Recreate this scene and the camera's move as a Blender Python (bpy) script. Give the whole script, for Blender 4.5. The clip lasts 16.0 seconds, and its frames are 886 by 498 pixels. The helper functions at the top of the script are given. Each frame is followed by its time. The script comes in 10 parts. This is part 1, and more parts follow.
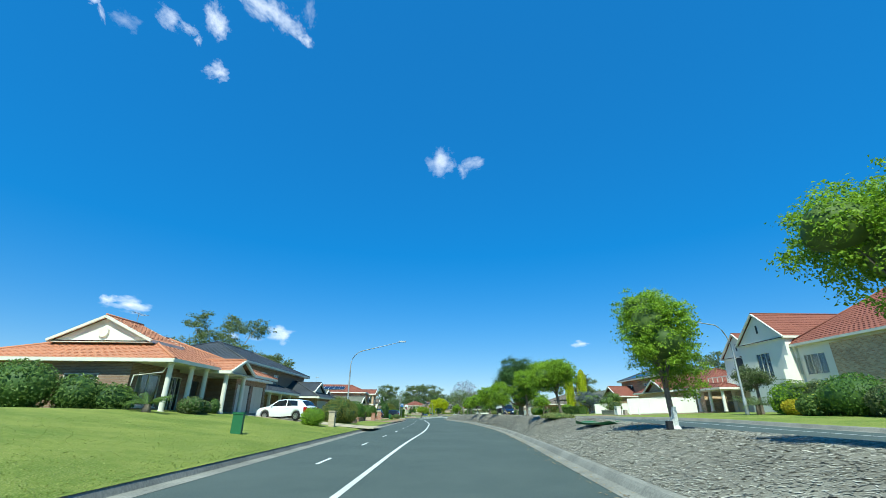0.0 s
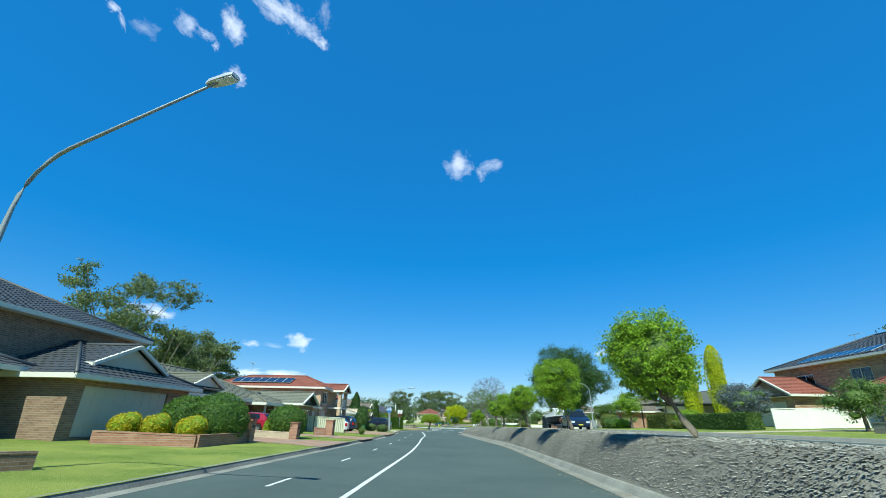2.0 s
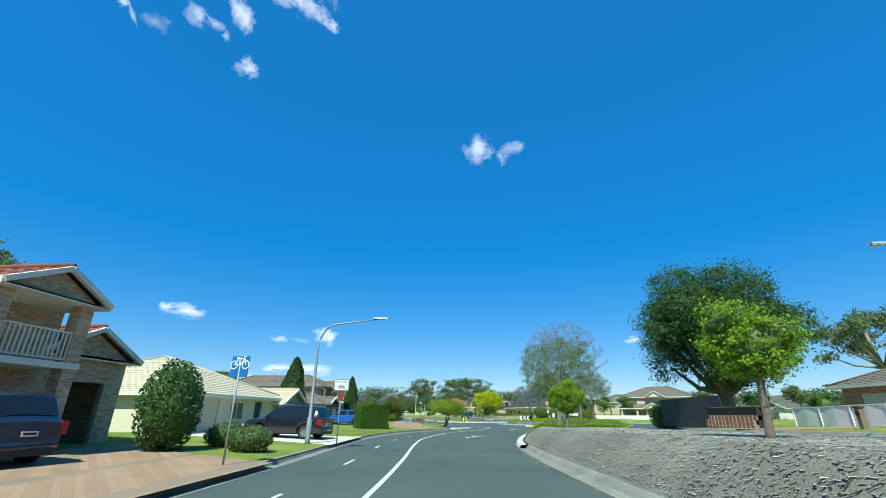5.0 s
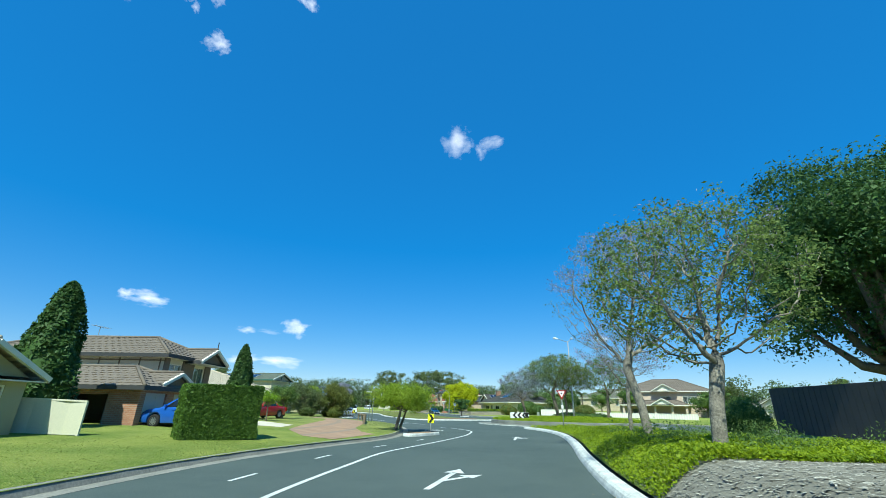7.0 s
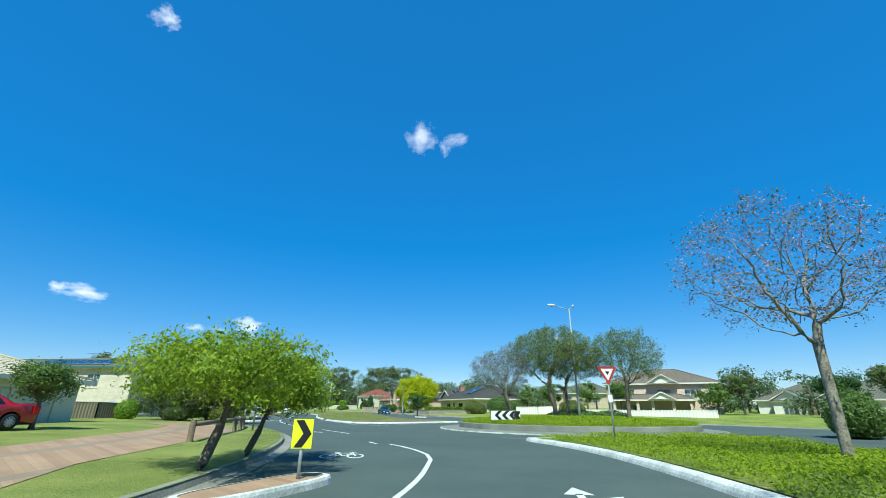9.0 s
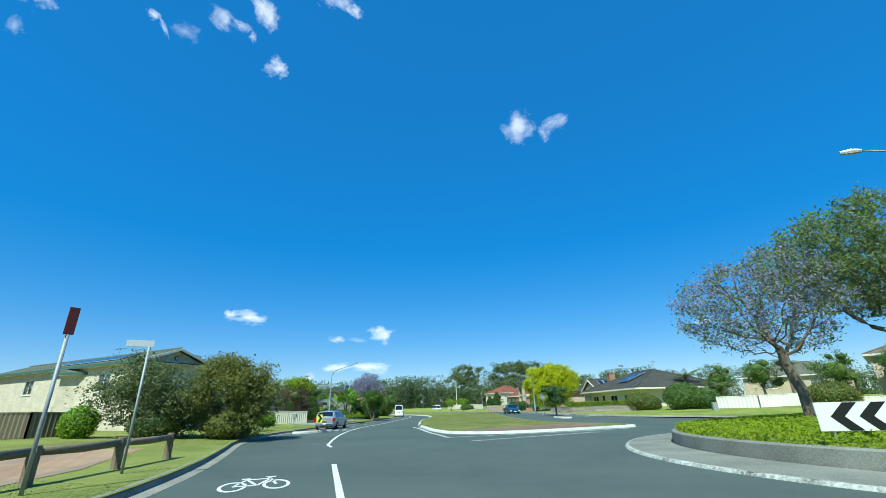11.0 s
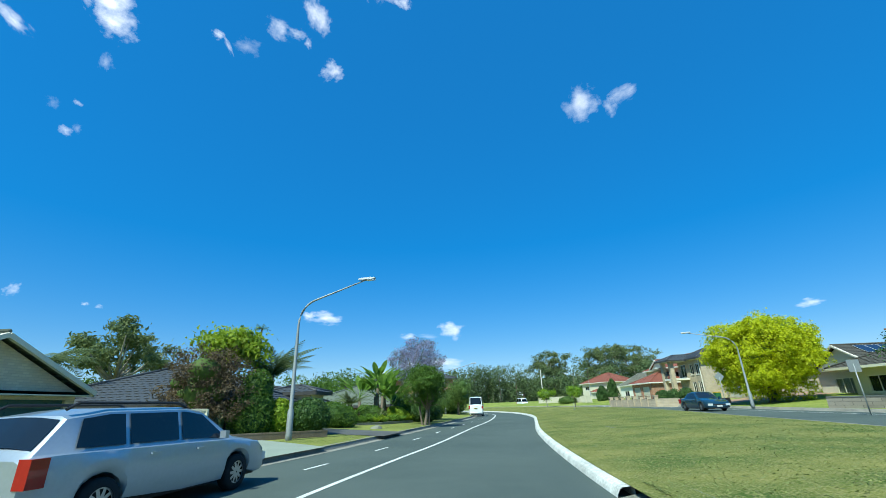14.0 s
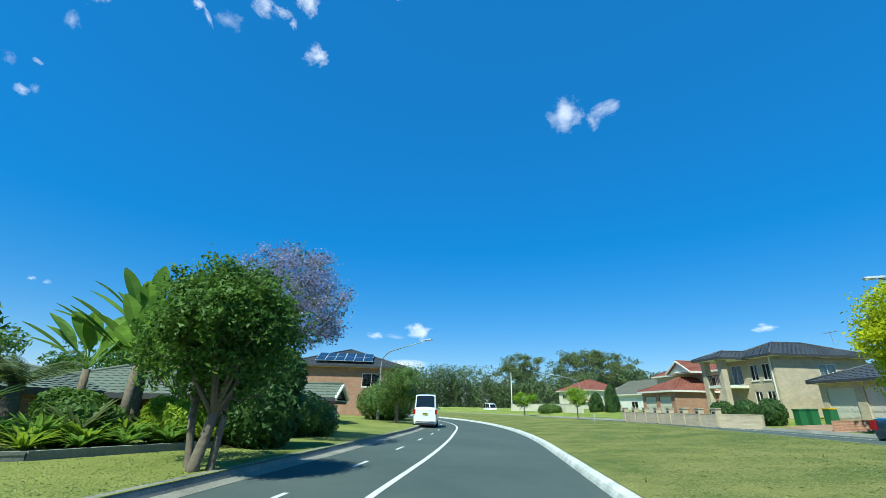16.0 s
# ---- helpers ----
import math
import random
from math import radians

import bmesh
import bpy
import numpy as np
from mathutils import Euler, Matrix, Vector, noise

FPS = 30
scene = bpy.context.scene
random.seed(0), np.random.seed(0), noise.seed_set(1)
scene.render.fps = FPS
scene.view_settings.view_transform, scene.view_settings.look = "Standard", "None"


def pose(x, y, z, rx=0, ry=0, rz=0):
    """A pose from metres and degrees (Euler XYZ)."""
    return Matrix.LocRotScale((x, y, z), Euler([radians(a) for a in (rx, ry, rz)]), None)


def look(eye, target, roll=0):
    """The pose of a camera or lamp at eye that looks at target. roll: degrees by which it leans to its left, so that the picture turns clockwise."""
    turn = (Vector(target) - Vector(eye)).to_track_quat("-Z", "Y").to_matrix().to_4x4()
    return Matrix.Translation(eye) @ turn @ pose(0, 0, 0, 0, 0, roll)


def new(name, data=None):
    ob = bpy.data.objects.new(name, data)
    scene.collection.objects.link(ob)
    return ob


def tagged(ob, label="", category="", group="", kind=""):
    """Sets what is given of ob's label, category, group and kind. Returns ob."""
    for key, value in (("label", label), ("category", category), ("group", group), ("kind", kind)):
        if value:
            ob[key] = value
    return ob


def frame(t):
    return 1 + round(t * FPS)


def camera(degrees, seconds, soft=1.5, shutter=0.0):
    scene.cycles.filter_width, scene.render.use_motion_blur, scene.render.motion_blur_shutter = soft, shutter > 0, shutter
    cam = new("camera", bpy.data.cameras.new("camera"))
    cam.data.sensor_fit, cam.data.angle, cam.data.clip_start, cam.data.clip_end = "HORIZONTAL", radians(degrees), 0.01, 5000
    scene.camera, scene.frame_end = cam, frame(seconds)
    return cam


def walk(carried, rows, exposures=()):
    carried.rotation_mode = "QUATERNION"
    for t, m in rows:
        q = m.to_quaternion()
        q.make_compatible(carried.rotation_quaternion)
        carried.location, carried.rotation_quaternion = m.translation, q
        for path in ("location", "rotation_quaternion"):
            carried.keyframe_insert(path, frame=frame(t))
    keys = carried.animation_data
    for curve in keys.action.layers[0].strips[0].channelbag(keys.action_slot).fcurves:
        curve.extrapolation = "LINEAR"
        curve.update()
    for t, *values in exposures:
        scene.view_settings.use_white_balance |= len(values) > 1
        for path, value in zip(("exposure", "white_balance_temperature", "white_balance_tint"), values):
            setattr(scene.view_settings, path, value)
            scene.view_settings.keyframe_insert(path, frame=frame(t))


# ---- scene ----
cam = camera(93.1, 16.0, soft=0.6)
PATH = [
    (0.0, 0.000, -0.000, 1.224, -0.00, 21.46, 0.59),
    (0.5, 0.390, 9.016, 1.309, 0.95, 21.93, 0.65),
    (1.0, 0.643, 17.931, 1.338, 1.54, 22.28, 1.01),
    (1.5, 0.850, 26.873, 1.371, 2.00, 22.50, 1.26),
    (2.0, 1.026, 35.737, 1.417, 2.75, 22.53, 1.21),
    (2.5, 0.880, 44.053, 1.470, 3.58, 22.56, 1.21),
    (3.0, 0.616, 52.006, 1.536, 4.29, 22.51, 1.41),
    (3.5, 0.269, 59.466, 1.587, 4.89, 22.20, 1.36),
    (4.0, -0.015, 66.685, 1.596, 4.96, 21.84, 1.15),
    (4.2, -0.141, 69.465, 1.586, 4.96, 21.75, 0.90),
    (4.5, -0.341, 73.549, 1.567, 5.26, 21.63, 0.60),
    (5.0, -0.717, 80.100, 1.546, 6.03, 21.45, 0.42),
    (5.5, -1.136, 86.286, 1.546, 6.64, 21.28, 0.66),
    (6.0, -1.545, 92.063, 1.557, 6.66, 21.10, 1.16),
    (6.3, -1.743, 95.313, 1.557, 6.04, 20.98, 1.35),
    (6.5, -1.826, 97.386, 1.549, 5.16, 20.90, 1.32),
    (7.0, -1.741, 102.469, 1.512, 2.41, 20.91, 1.14),
    (7.5, -1.643, 107.307, 1.443, -1.25, 20.93, 0.93),
    (8.0, -1.740, 111.956, 1.362, -4.03, 20.77, 1.00),
    (8.2, -1.892, 113.823, 1.374, -4.75, 20.90, 1.04),
    (8.5, -1.729, 116.727, 1.399, -4.46, 20.98, 0.90),
    (9.0, -1.237, 121.848, 1.442, -3.19, 20.87, 0.47),
    (9.5, -0.805, 127.146, 1.469, -1.43, 20.66, 0.01),
    (10.0, -0.589, 132.429, 1.475, 1.47, 20.51, -0.46),
    (10.3, -0.635, 135.498, 1.468, 4.15, 20.54, -0.75),
    (10.5, -0.781, 137.478, 1.459, 6.52, 20.63, -0.91),
    (11.0, -1.630, 142.398, 1.429, 13.05, 20.80, -1.49),
    (11.5, -3.088, 147.735, 1.468, 18.49, 21.03, -2.07),
    (12.0, -4.972, 153.275, 1.505, 22.75, 20.83, -2.06),
    (12.5, -7.069, 158.607, 1.483, 24.51, 20.27, -1.56),
    (13.0, -9.048, 163.719, 1.437, 25.28, 20.15, -1.45),
    (13.5, -11.050, 168.765, 1.398, 24.17, 20.41, -1.82),
    (14.0, -12.975, 174.110, 1.370, 22.42, 20.45, -1.87),
    (14.5, -14.820, 179.694, 1.360, 21.92, 20.54, -1.10),
    (15.0, -16.510, 185.291, 1.357, 20.83, 20.72, -0.69),
    (15.5, -18.128, 190.651, 1.336, 19.75, 20.59, 0.07),
    (16.0, -19.374, 195.555, 1.319, 18.69, 20.78, 1.30),
]
walk(cam, [(t, pose(x, y, z, 0, 0, yaw) @ pose(0, 0, 0, 90 + pitch) @ pose(0, 0, 0, 0, 0, roll)) for t, x, y, z, yaw, pitch, roll in PATH])

# ---- light ----
SUN_EL, SUN_AZ = radians(53), radians(189)          # azimuth from north (+y), clockwise
world = bpy.data.worlds.new("sky")
scene.world = world
world.use_nodes = True
wn = world.node_tree.nodes
sky = wn.new("ShaderNodeTexSky")
sky.sky_type, sky.sun_disc = "NISHITA", False
sky.sun_elevation, sky.sun_rotation = SUN_EL, SUN_AZ
sky.altitude, sky.air_density, sky.dust_density, sky.ozone_density = 0, 1.0, 0.1, 4.0
hsv = wn.new("ShaderNodeHueSaturation")
hsv.inputs["Saturation"].default_value = 1.8
gam = wn.new("ShaderNodeGamma")
gam.inputs["Gamma"].default_value = 0.7
world.node_tree.links.new(sky.outputs[0], gam.inputs["Color"])
world.node_tree.links.new(gam.outputs[0], hsv.inputs["Color"])
tint = wn.new("ShaderNodeMix")
tint.data_type, tint.blend_type = "RGBA", "MULTIPLY"
tint.inputs["Factor"].default_value = 1.0
tint.inputs[7].default_value = (0.92, 1.02, 1.06, 1)
world.node_tree.links.new(hsv.outputs[0], tint.inputs[6])
air = wn.new("ShaderNodeMix")
air.data_type = "RGBA"
air.inputs["Factor"].default_value = 0.38
air.inputs[7].default_value = (0.09, 0.93, 2.6, 1)
world.node_tree.links.new(tint.outputs[2], air.inputs[6])
world.node_tree.links.new(air.outputs[2], wn["Background"].inputs["Color"])
wn["Background"].inputs["Strength"].default_value = 0.174
sun_dir = Vector((math.sin(SUN_AZ) * math.cos(SUN_EL), math.cos(SUN_AZ) * math.cos(SUN_EL), math.sin(SUN_EL)))
sun = new("sun", bpy.data.lights.new("sun", "SUN"))
sun.data.energy, sun.data.angle, sun.data.color = 4.5, radians(0.53), (0.86, 1.0, 0.87)
sun.matrix_world = look(sun_dir * 50, (0, 0, 0))
scene.view_settings.exposure = 0.6

# ---- materials ----
def mat(name, base, rough=0.8, vary=0.15, scale=3.0, fine=40.0, bump=0.2, metal=0.0, tint=None, spec=0.3, island=0.0, coat=0.0):
    """A surface with variation at two scales, a fine bump, and, where asked, a shift per piece."""
    m = bpy.data.materials.new(name)
    m.use_nodes = True
    nt, nd = m.node_tree, m.node_tree.nodes
    b = nd["Principled BSDF"]
    b.inputs["Roughness"].default_value, b.inputs["Metallic"].default_value = rough, metal
    b.inputs["Specular IOR Level"].default_value = spec
    b.inputs["Coat Weight"].default_value = coat
    co = nd.new("ShaderNodeTexCoord")
    n1, n2 = nd.new("ShaderNodeTexNoise"), nd.new("ShaderNodeTexNoise")
    n1.inputs["Scale"].default_value, n1.inputs["Detail"].default_value = scale, 4
    n2.inputs["Scale"].default_value, n2.inputs["Detail"].default_value = fine, 3
    for n in (n1, n2):
        nt.links.new(co.outputs["Object"], n.inputs["Vector"])
    add = nd.new("ShaderNodeMath")
    add.operation = "ADD"
    nt.links.new(n1.outputs[0], add.inputs[0])
    nt.links.new(n2.outputs[0], add.inputs[1])
    ramp = nd.new("ShaderNodeMapRange")
    ramp.inputs["From Min"].default_value, ramp.inputs["From Max"].default_value = 0.65, 1.35
    nt.links.new(add.outputs[0], ramp.inputs["Value"])
    val = ramp.outputs[0]
    if island:
        geo = nd.new("ShaderNodeNewGeometry")
        mx = nd.new("ShaderNodeMix")
        mx.inputs["Factor"].default_value = island
        nt.links.new(val, mx.inputs["A"])
        nt.links.new(geo.outputs["Random Per Island"], mx.inputs["B"])
        val = mx.outputs[0]
    mix = nd.new("ShaderNodeMix")
    mix.data_type = "RGBA"
    t = tint or tuple(c * (1 + vary) for c in base)
    mix.inputs["A"].default_value = (*[c * (1 - vary) for c in base], 1)
    mix.inputs["B"].default_value = (*t, 1)
    nt.links.new(val, mix.inputs["Factor"])
    nt.links.new(mix.outputs["Result"], b.inputs["Base Color"])
    if bump:
        bp = nd.new("ShaderNodeBump")
        bp.inputs["Strength"].default_value, bp.inputs["Distance"].default_value = bump, 0.02
        nt.links.new(n2.outputs[0], bp.inputs["Height"])
        nt.links.new(bp.outputs[0], b.inputs["Normal"])
    return m


def leaf_mat(name, dark, light, trans=0.35):
    m = bpy.data.materials.new(name)
    m.use_nodes = True
    nt, nd = m.node_tree, m.node_tree.nodes
    b = nd["Principled BSDF"]
    b.inputs["Roughness"].default_value, b.inputs["Specular IOR Level"].default_value = 0.55, 0.25
    geo, co, noi = nd.new("ShaderNodeNewGeometry"), nd.new("ShaderNodeTexCoord"), nd.new("ShaderNodeTexNoise")
    noi.inputs["Scale"].default_value = 1.3
    nt.links.new(co.outputs["Object"], noi.inputs["Vector"])
    mx = nd.new("ShaderNodeMix")
    mx.inputs["Factor"].default_value = 0.55
    nt.links.new(noi.outputs[0], mx.inputs["A"])
    nt.links.new(geo.outputs["Random Per Island"], mx.inputs["B"])
    mix = nd.new("ShaderNodeMix")
    mix.data_type = "RGBA"
    mix.inputs["A"].default_value, mix.inputs["B"].default_value = (*dark, 1), (*light, 1)
    nt.links.new(mx.outputs[0], mix.inputs["Factor"])
    nt.links.new(mix.outputs["Result"], b.inputs["Base Color"])
    tr = nd.new("ShaderNodeBsdfTranslucent")
    nt.links.new(mix.outputs["Result"], tr.inputs["Color"])
    ms = nd.new("ShaderNodeMixShader")
    ms.inputs[0].default_value = trans
    nt.links.new(b.outputs[0], ms.inputs[1])
    nt.links.new(tr.outputs[0], ms.inputs[2])
    nt.links.new(ms.outputs[0], nd["Material Output"].inputs["Surface"])
    return m


def brick_mat(name, c1, c2, mortar, size=0.24):
    """Brickwork with raised courses, for walls seen from across the road; the pattern follows local y-z or x-z."""
    m = bpy.data.materials.new(name)
    m.use_nodes = True
    nt, nd = m.node_tree, m.node_tree.nodes
    b = nd["Principled BSDF"]
    b.inputs["Roughness"].default_value, b.inputs["Specular IOR Level"].default_value = 0.85, 0.2
    co, sep, comb = nd.new("ShaderNodeTexCoord"), nd.new("ShaderNodeSeparateXYZ"), nd.new("ShaderNodeCombineXYZ")
    nt.links.new(co.outputs["Object"], sep.inputs[0])
    add = nd.new("ShaderNodeMath")
    nt.links.new(sep.outputs["X"], add.inputs[0])
    nt.links.new(sep.outputs["Y"], add.inputs[1])
    nt.links.new(add.outputs[0], comb.inputs["X"])
    nt.links.new(sep.outputs["Z"], comb.inputs["Y"])
    br = nd.new("ShaderNodeTexBrick")
    br.inputs["Color1"].default_value, br.inputs["Color2"].default_value, br.inputs["Mortar"].default_value = (*c1, 1), (*c2, 1), (*mortar, 1)
    br.inputs["Scale"].default_value = 1.0
    br.inputs["Brick Width"].default_value, br.inputs["Row Height"].default_value = size, size * 0.36
    br.inputs["Mortar Size"].default_value = 0.008
    nt.links.new(comb.outputs[0], br.inputs["Vector"])
    noi = nd.new("ShaderNodeTexNoise")
    noi.inputs["Scale"].default_value, noi.inputs["Detail"].default_value = 1.2, 5
    nt.links.new(co.outputs["Object"], noi.inputs["Vector"])
    mr = nd.new("ShaderNodeMapRange")
    mr.inputs["To Min"].default_value, mr.inputs["To Max"].default_value = 0.75, 1.25
    nt.links.new(noi.outputs[0], mr.inputs["Value"])
    mul = nd.new("ShaderNodeMix")
    mul.data_type, mul.blend_type = "RGBA", "MULTIPLY"
    mul.inputs["Factor"].default_value = 1.0
    nt.links.new(br.outputs["Color"], mul.inputs["A"])
    nt.links.new(mr.outputs[0], mul.inputs["B"])
    nt.links.new(mul.outputs["Result"], b.inputs["Base Color"])
    bp = nd.new("ShaderNodeBump")
    bp.invert = True
    bp.inputs["Strength"].default_value, bp.inputs["Distance"].default_value = 0.5, 0.01
    nt.links.new(br.outputs["Fac"], bp.inputs["Height"])
    nt.links.new(bp.outputs[0], b.inputs["Normal"])
    return m


def glass_mat(name, tint, rough=0.02):
    m = bpy.data.materials.new(name)
    m.use_nodes = True
    b = m.node_tree.nodes["Principled BSDF"]
    b.inputs["Base Color"].default_value = (*tint, 1)
    b.inputs["Roughness"].default_value, b.inputs["Transmission Weight"].default_value, b.inputs["IOR"].default_value = rough, 1.0, 1.45
    return m


def ground_mat(name, c1, c2, c3, patch, fine, bump, rough=0.95):
    """Three colours mixed by broad patches and fine grain."""
    m = bpy.data.materials.new(name)
    m.use_nodes = True
    nt, nd = m.node_tree, m.node_tree.nodes
    b = nd["Principled BSDF"]
    b.inputs["Roughness"].default_value, b.inputs["Specular IOR Level"].default_value = rough, 0.15
    co = nd.new("ShaderNodeTexCoord")
    n1, n2, n3 = (nd.new("ShaderNodeTexNoise") for _ in range(3))
    for n, s, d in ((n1, patch, 5), (n2, fine, 4), (n3, patch * 6, 3)):
        n.inputs["Scale"].default_value, n.inputs["Detail"].default_value = s, d
        nt.links.new(co.outputs["Object"], n.inputs["Vector"])
    a, e = nd.new("ShaderNodeMix"), nd.new("ShaderNodeMix")
    a.data_type = e.data_type = "RGBA"
    a.inputs["A"].default_value, a.inputs["B"].default_value, e.inputs["B"].default_value = (*c1, 1), (*c2, 1), (*c3, 1)
    r1, r2 = nd.new("ShaderNodeMapRange"), nd.new("ShaderNodeMapRange")
    for r, n, lo, hi in ((r1, n1, 0.36, 0.64), (r2, n2, 0.42, 0.66)):
        r.inputs["From Min"].default_value, r.inputs["From Max"].default_value = lo, hi
        nt.links.new(n.outputs[0], r.inputs["Value"])
    mu = nd.new("ShaderNodeMath")
    mu.operation = "MULTIPLY"
    nt.links.new(r2.outputs[0], mu.inputs[0])
    nt.links.new(n3.outputs[0], mu.inputs[1])
    nt.links.new(r1.outputs[0], a.inputs["Factor"])
    nt.links.new(a.outputs["Result"], e.inputs["A"])
    nt.links.new(mu.outputs[0], e.inputs["Factor"])
    nt.links.new(e.outputs["Result"], b.inputs["Base Color"])
    bp = nd.new("ShaderNodeBump")
    bp.inputs["Strength"].default_value, bp.inputs["Distance"].default_value = bump, 0.05
    nt.links.new(n2.outputs[0], bp.inputs["Height"])
    nt.links.new(bp.outputs[0], b.inputs["Normal"])
    return m


M = {
    "asphalt": ground_mat("asphalt", (0.062, 0.083, 0.078), (0.082, 0.104, 0.096), (0.13, 0.155, 0.135), 0.25, 60, 0.35, 0.85),
    "grass": ground_mat("grass", (0.10, 0.17, 0.02), (0.23, 0.27, 0.05), (0.44, 0.41, 0.14), 0.35, 34, 1.0),
    "pale_grass": ground_mat("pale_grass", (0.12, 0.165, 0.03), (0.23, 0.255, 0.06), (0.42, 0.38, 0.14), 0.35, 34, 0.9),
    "dry_grass": ground_mat("dry_grass", (0.05, 0.10, 0.012), (0.185, 0.19, 0.045), (0.42, 0.35, 0.16), 0.6, 28, 1.0),
    "mulch": ground_mat("mulch", (0.195, 0.178, 0.143), (0.28, 0.256, 0.206), (0.115, 0.098, 0.073), 0.5, 26, 0.5),
    "far_land": ground_mat("far_land", (0.06, 0.09, 0.03), (0.10, 0.12, 0.05), (0.14, 0.13, 0.07), 0.02, 1.0, 0.5),
    "worn_white": mat("worn_white", (0.36, 0.37, 0.33), 0.85, 0.8, 1.2, 14, 0.3),
    "dirt_path": ground_mat("dirt_path", (0.16, 0.17, 0.10), (0.21, 0.20, 0.15), (0.12, 0.15, 0.05), 0.5, 18, 0.6),
    "concrete": mat("concrete", (0.20, 0.20, 0.17), 0.9, 0.35, 0.8, 25, 0.25),
    "kerb": mat("kerb", (0.24, 0.225, 0.19), 0.9, 0.35, 0.9, 20, 0.3),
    "white_kerb": mat("white_kerb", (0.55, 0.55, 0.51), 0.85, 0.4, 1.6, 18, 0.35),
    "line": mat("line", (0.62, 0.62, 0.58), 0.7, 0.2, 1.5, 30, 0.15),
    "brown_paving": brick_mat("brown_paving", (0.32, 0.19, 0.12), (0.40, 0.25, 0.16), (0.28, 0.2, 0.14)),
    "tip_paving": brick_mat("tip_paving", (0.20, 0.115, 0.08), (0.26, 0.155, 0.105), (0.18, 0.13, 0.1)),
    "tan_paving": brick_mat("tan_paving", (0.44, 0.35, 0.23), (0.52, 0.42, 0.28), (0.3, 0.25, 0.18)),
    "red_paving": brick_mat("red_paving", (0.32, 0.18, 0.125), (0.40, 0.235, 0.165), (0.28, 0.2, 0.15)),
    "pale_drive": mat("pale_drive", (0.60, 0.52, 0.41), 0.9, 0.15, 0.7, 25, 0.2),
    "green_drive": mat("green_drive", (0.26, 0.29, 0.24), 0.9, 0.12, 0.7, 25, 0.2),
    "dark_drive": mat("dark_drive", (0.10, 0.10, 0.095), 0.9, 0.2, 0.7, 25, 0.2),
}


# ---- builders ----
def obj(name, bm, material, parent=None, label="", smooth=False):
    me = bpy.data.meshes.new(name)
    bm.to_mesh(me)
    bm.free()
    return ob_of(name, me, material, parent, label, smooth)


def ob_of(name, me, material, parent=None, label="", smooth=False):
    me.materials.append(material)
    if smooth:
        me.polygons.foreach_set("use_smooth", [True] * len(me.polygons))
    ob = new(name, me)
    if parent is not None:
        ob.parent = parent
    if label:
        ob["label"] = label
    return ob


part = obj


def py_mesh(name, verts, faces, material, parent=None, label="", smooth=False):
    me = bpy.data.meshes.new(name)
    me.from_pydata([tuple(v) for v in verts], [], faces)
    me.update()
    return ob_of(name, me, material, parent, label, smooth)


def thing(name, label, category, m=Matrix(), group="", kind=""):
    """An Empty at the thing's base, which parents its parts."""
    e = new(name)
    e.empty_display_size = 0.2
    e.matrix_basis = m
    return tagged(e, label, category, group, kind)


def box(bm, x0, x1, y0, y1, z0, z1, m=None):
    vs = bmesh.ops.create_cube(bm, size=1)["verts"]
    for v in vs:
        v.co = Vector(((x0 + x1) / 2 + v.co.x * (x1 - x0), (y0 + y1) / 2 + v.co.y * (y1 - y0), (z0 + z1) / 2 + v.co.z * (z1 - z0)))
        if m is not None:
            v.co = m @ v.co
    return vs


def boxes(*bs, m=None):
    bm = bmesh.new()
    for b in bs:
        box(bm, *b, m=m)
    return bm


def tube(bm, pts, radii, seg=8, cap=True):
    """A tapered tube along points."""
    rings = []
    for i, p in enumerate(pts):
        p = Vector(p)
        a = Vector(pts[max(i - 1, 0)])
        c = Vector(pts[min(i + 1, len(pts) - 1)])
        d = (c - a).normalized()
        s = d.orthogonal() if abs(d.z) < 0.95 else d.cross(Vector((0, 1, 0)))
        s.normalize()
        u = d.cross(s)
        rings.append([bm.verts.new(p + (s * math.cos(k * math.tau / seg) + u * math.sin(k * math.tau / seg)) * radii[i]) for k in range(seg)])
    for r0, r1 in zip(rings, rings[1:]):
        for k in range(seg):
            bm.faces.new((r0[k], r0[(k + 1) % seg], r1[(k + 1) % seg], r1[k]))
    if cap:
        bm.faces.new(rings[0][::-1])
        bm.faces.new(rings[-1])
    return rings


def tubes(*ts, seg=8):
    bm = bmesh.new()
    for pts, radii in ts:
        tube(bm, pts, radii if isinstance(radii, (list, tuple)) else [radii] * len(pts), seg)
    return bm


def curve(*knots):
    """A smooth function through (y, value) knots."""
    ks = np.array(knots, float)
    xs, vs = ks[:, 0], ks[:, 1]
    sl = np.gradient(vs, xs)

    def f(y):
        y = min(max(float(y), xs[0]), xs[-1])
        i = min(int(np.searchsorted(xs, y, "right")) - 1, len(xs) - 2)
        i = max(i, 0)
        h = xs[i + 1] - xs[i]
        t = (y - xs[i]) / h
        return float((2 * t**3 - 3 * t**2 + 1) * vs[i] + (t**3 - 2 * t**2 + t) * h * sl[i] + (3 * t**2 - 2 * t**3) * vs[i + 1] + (t**3 - t**2) * h * sl[i + 1])
    return f


def ease(t):
    t = min(max(t, 0.0), 1.0)
    return t * t * (3 - 2 * t)


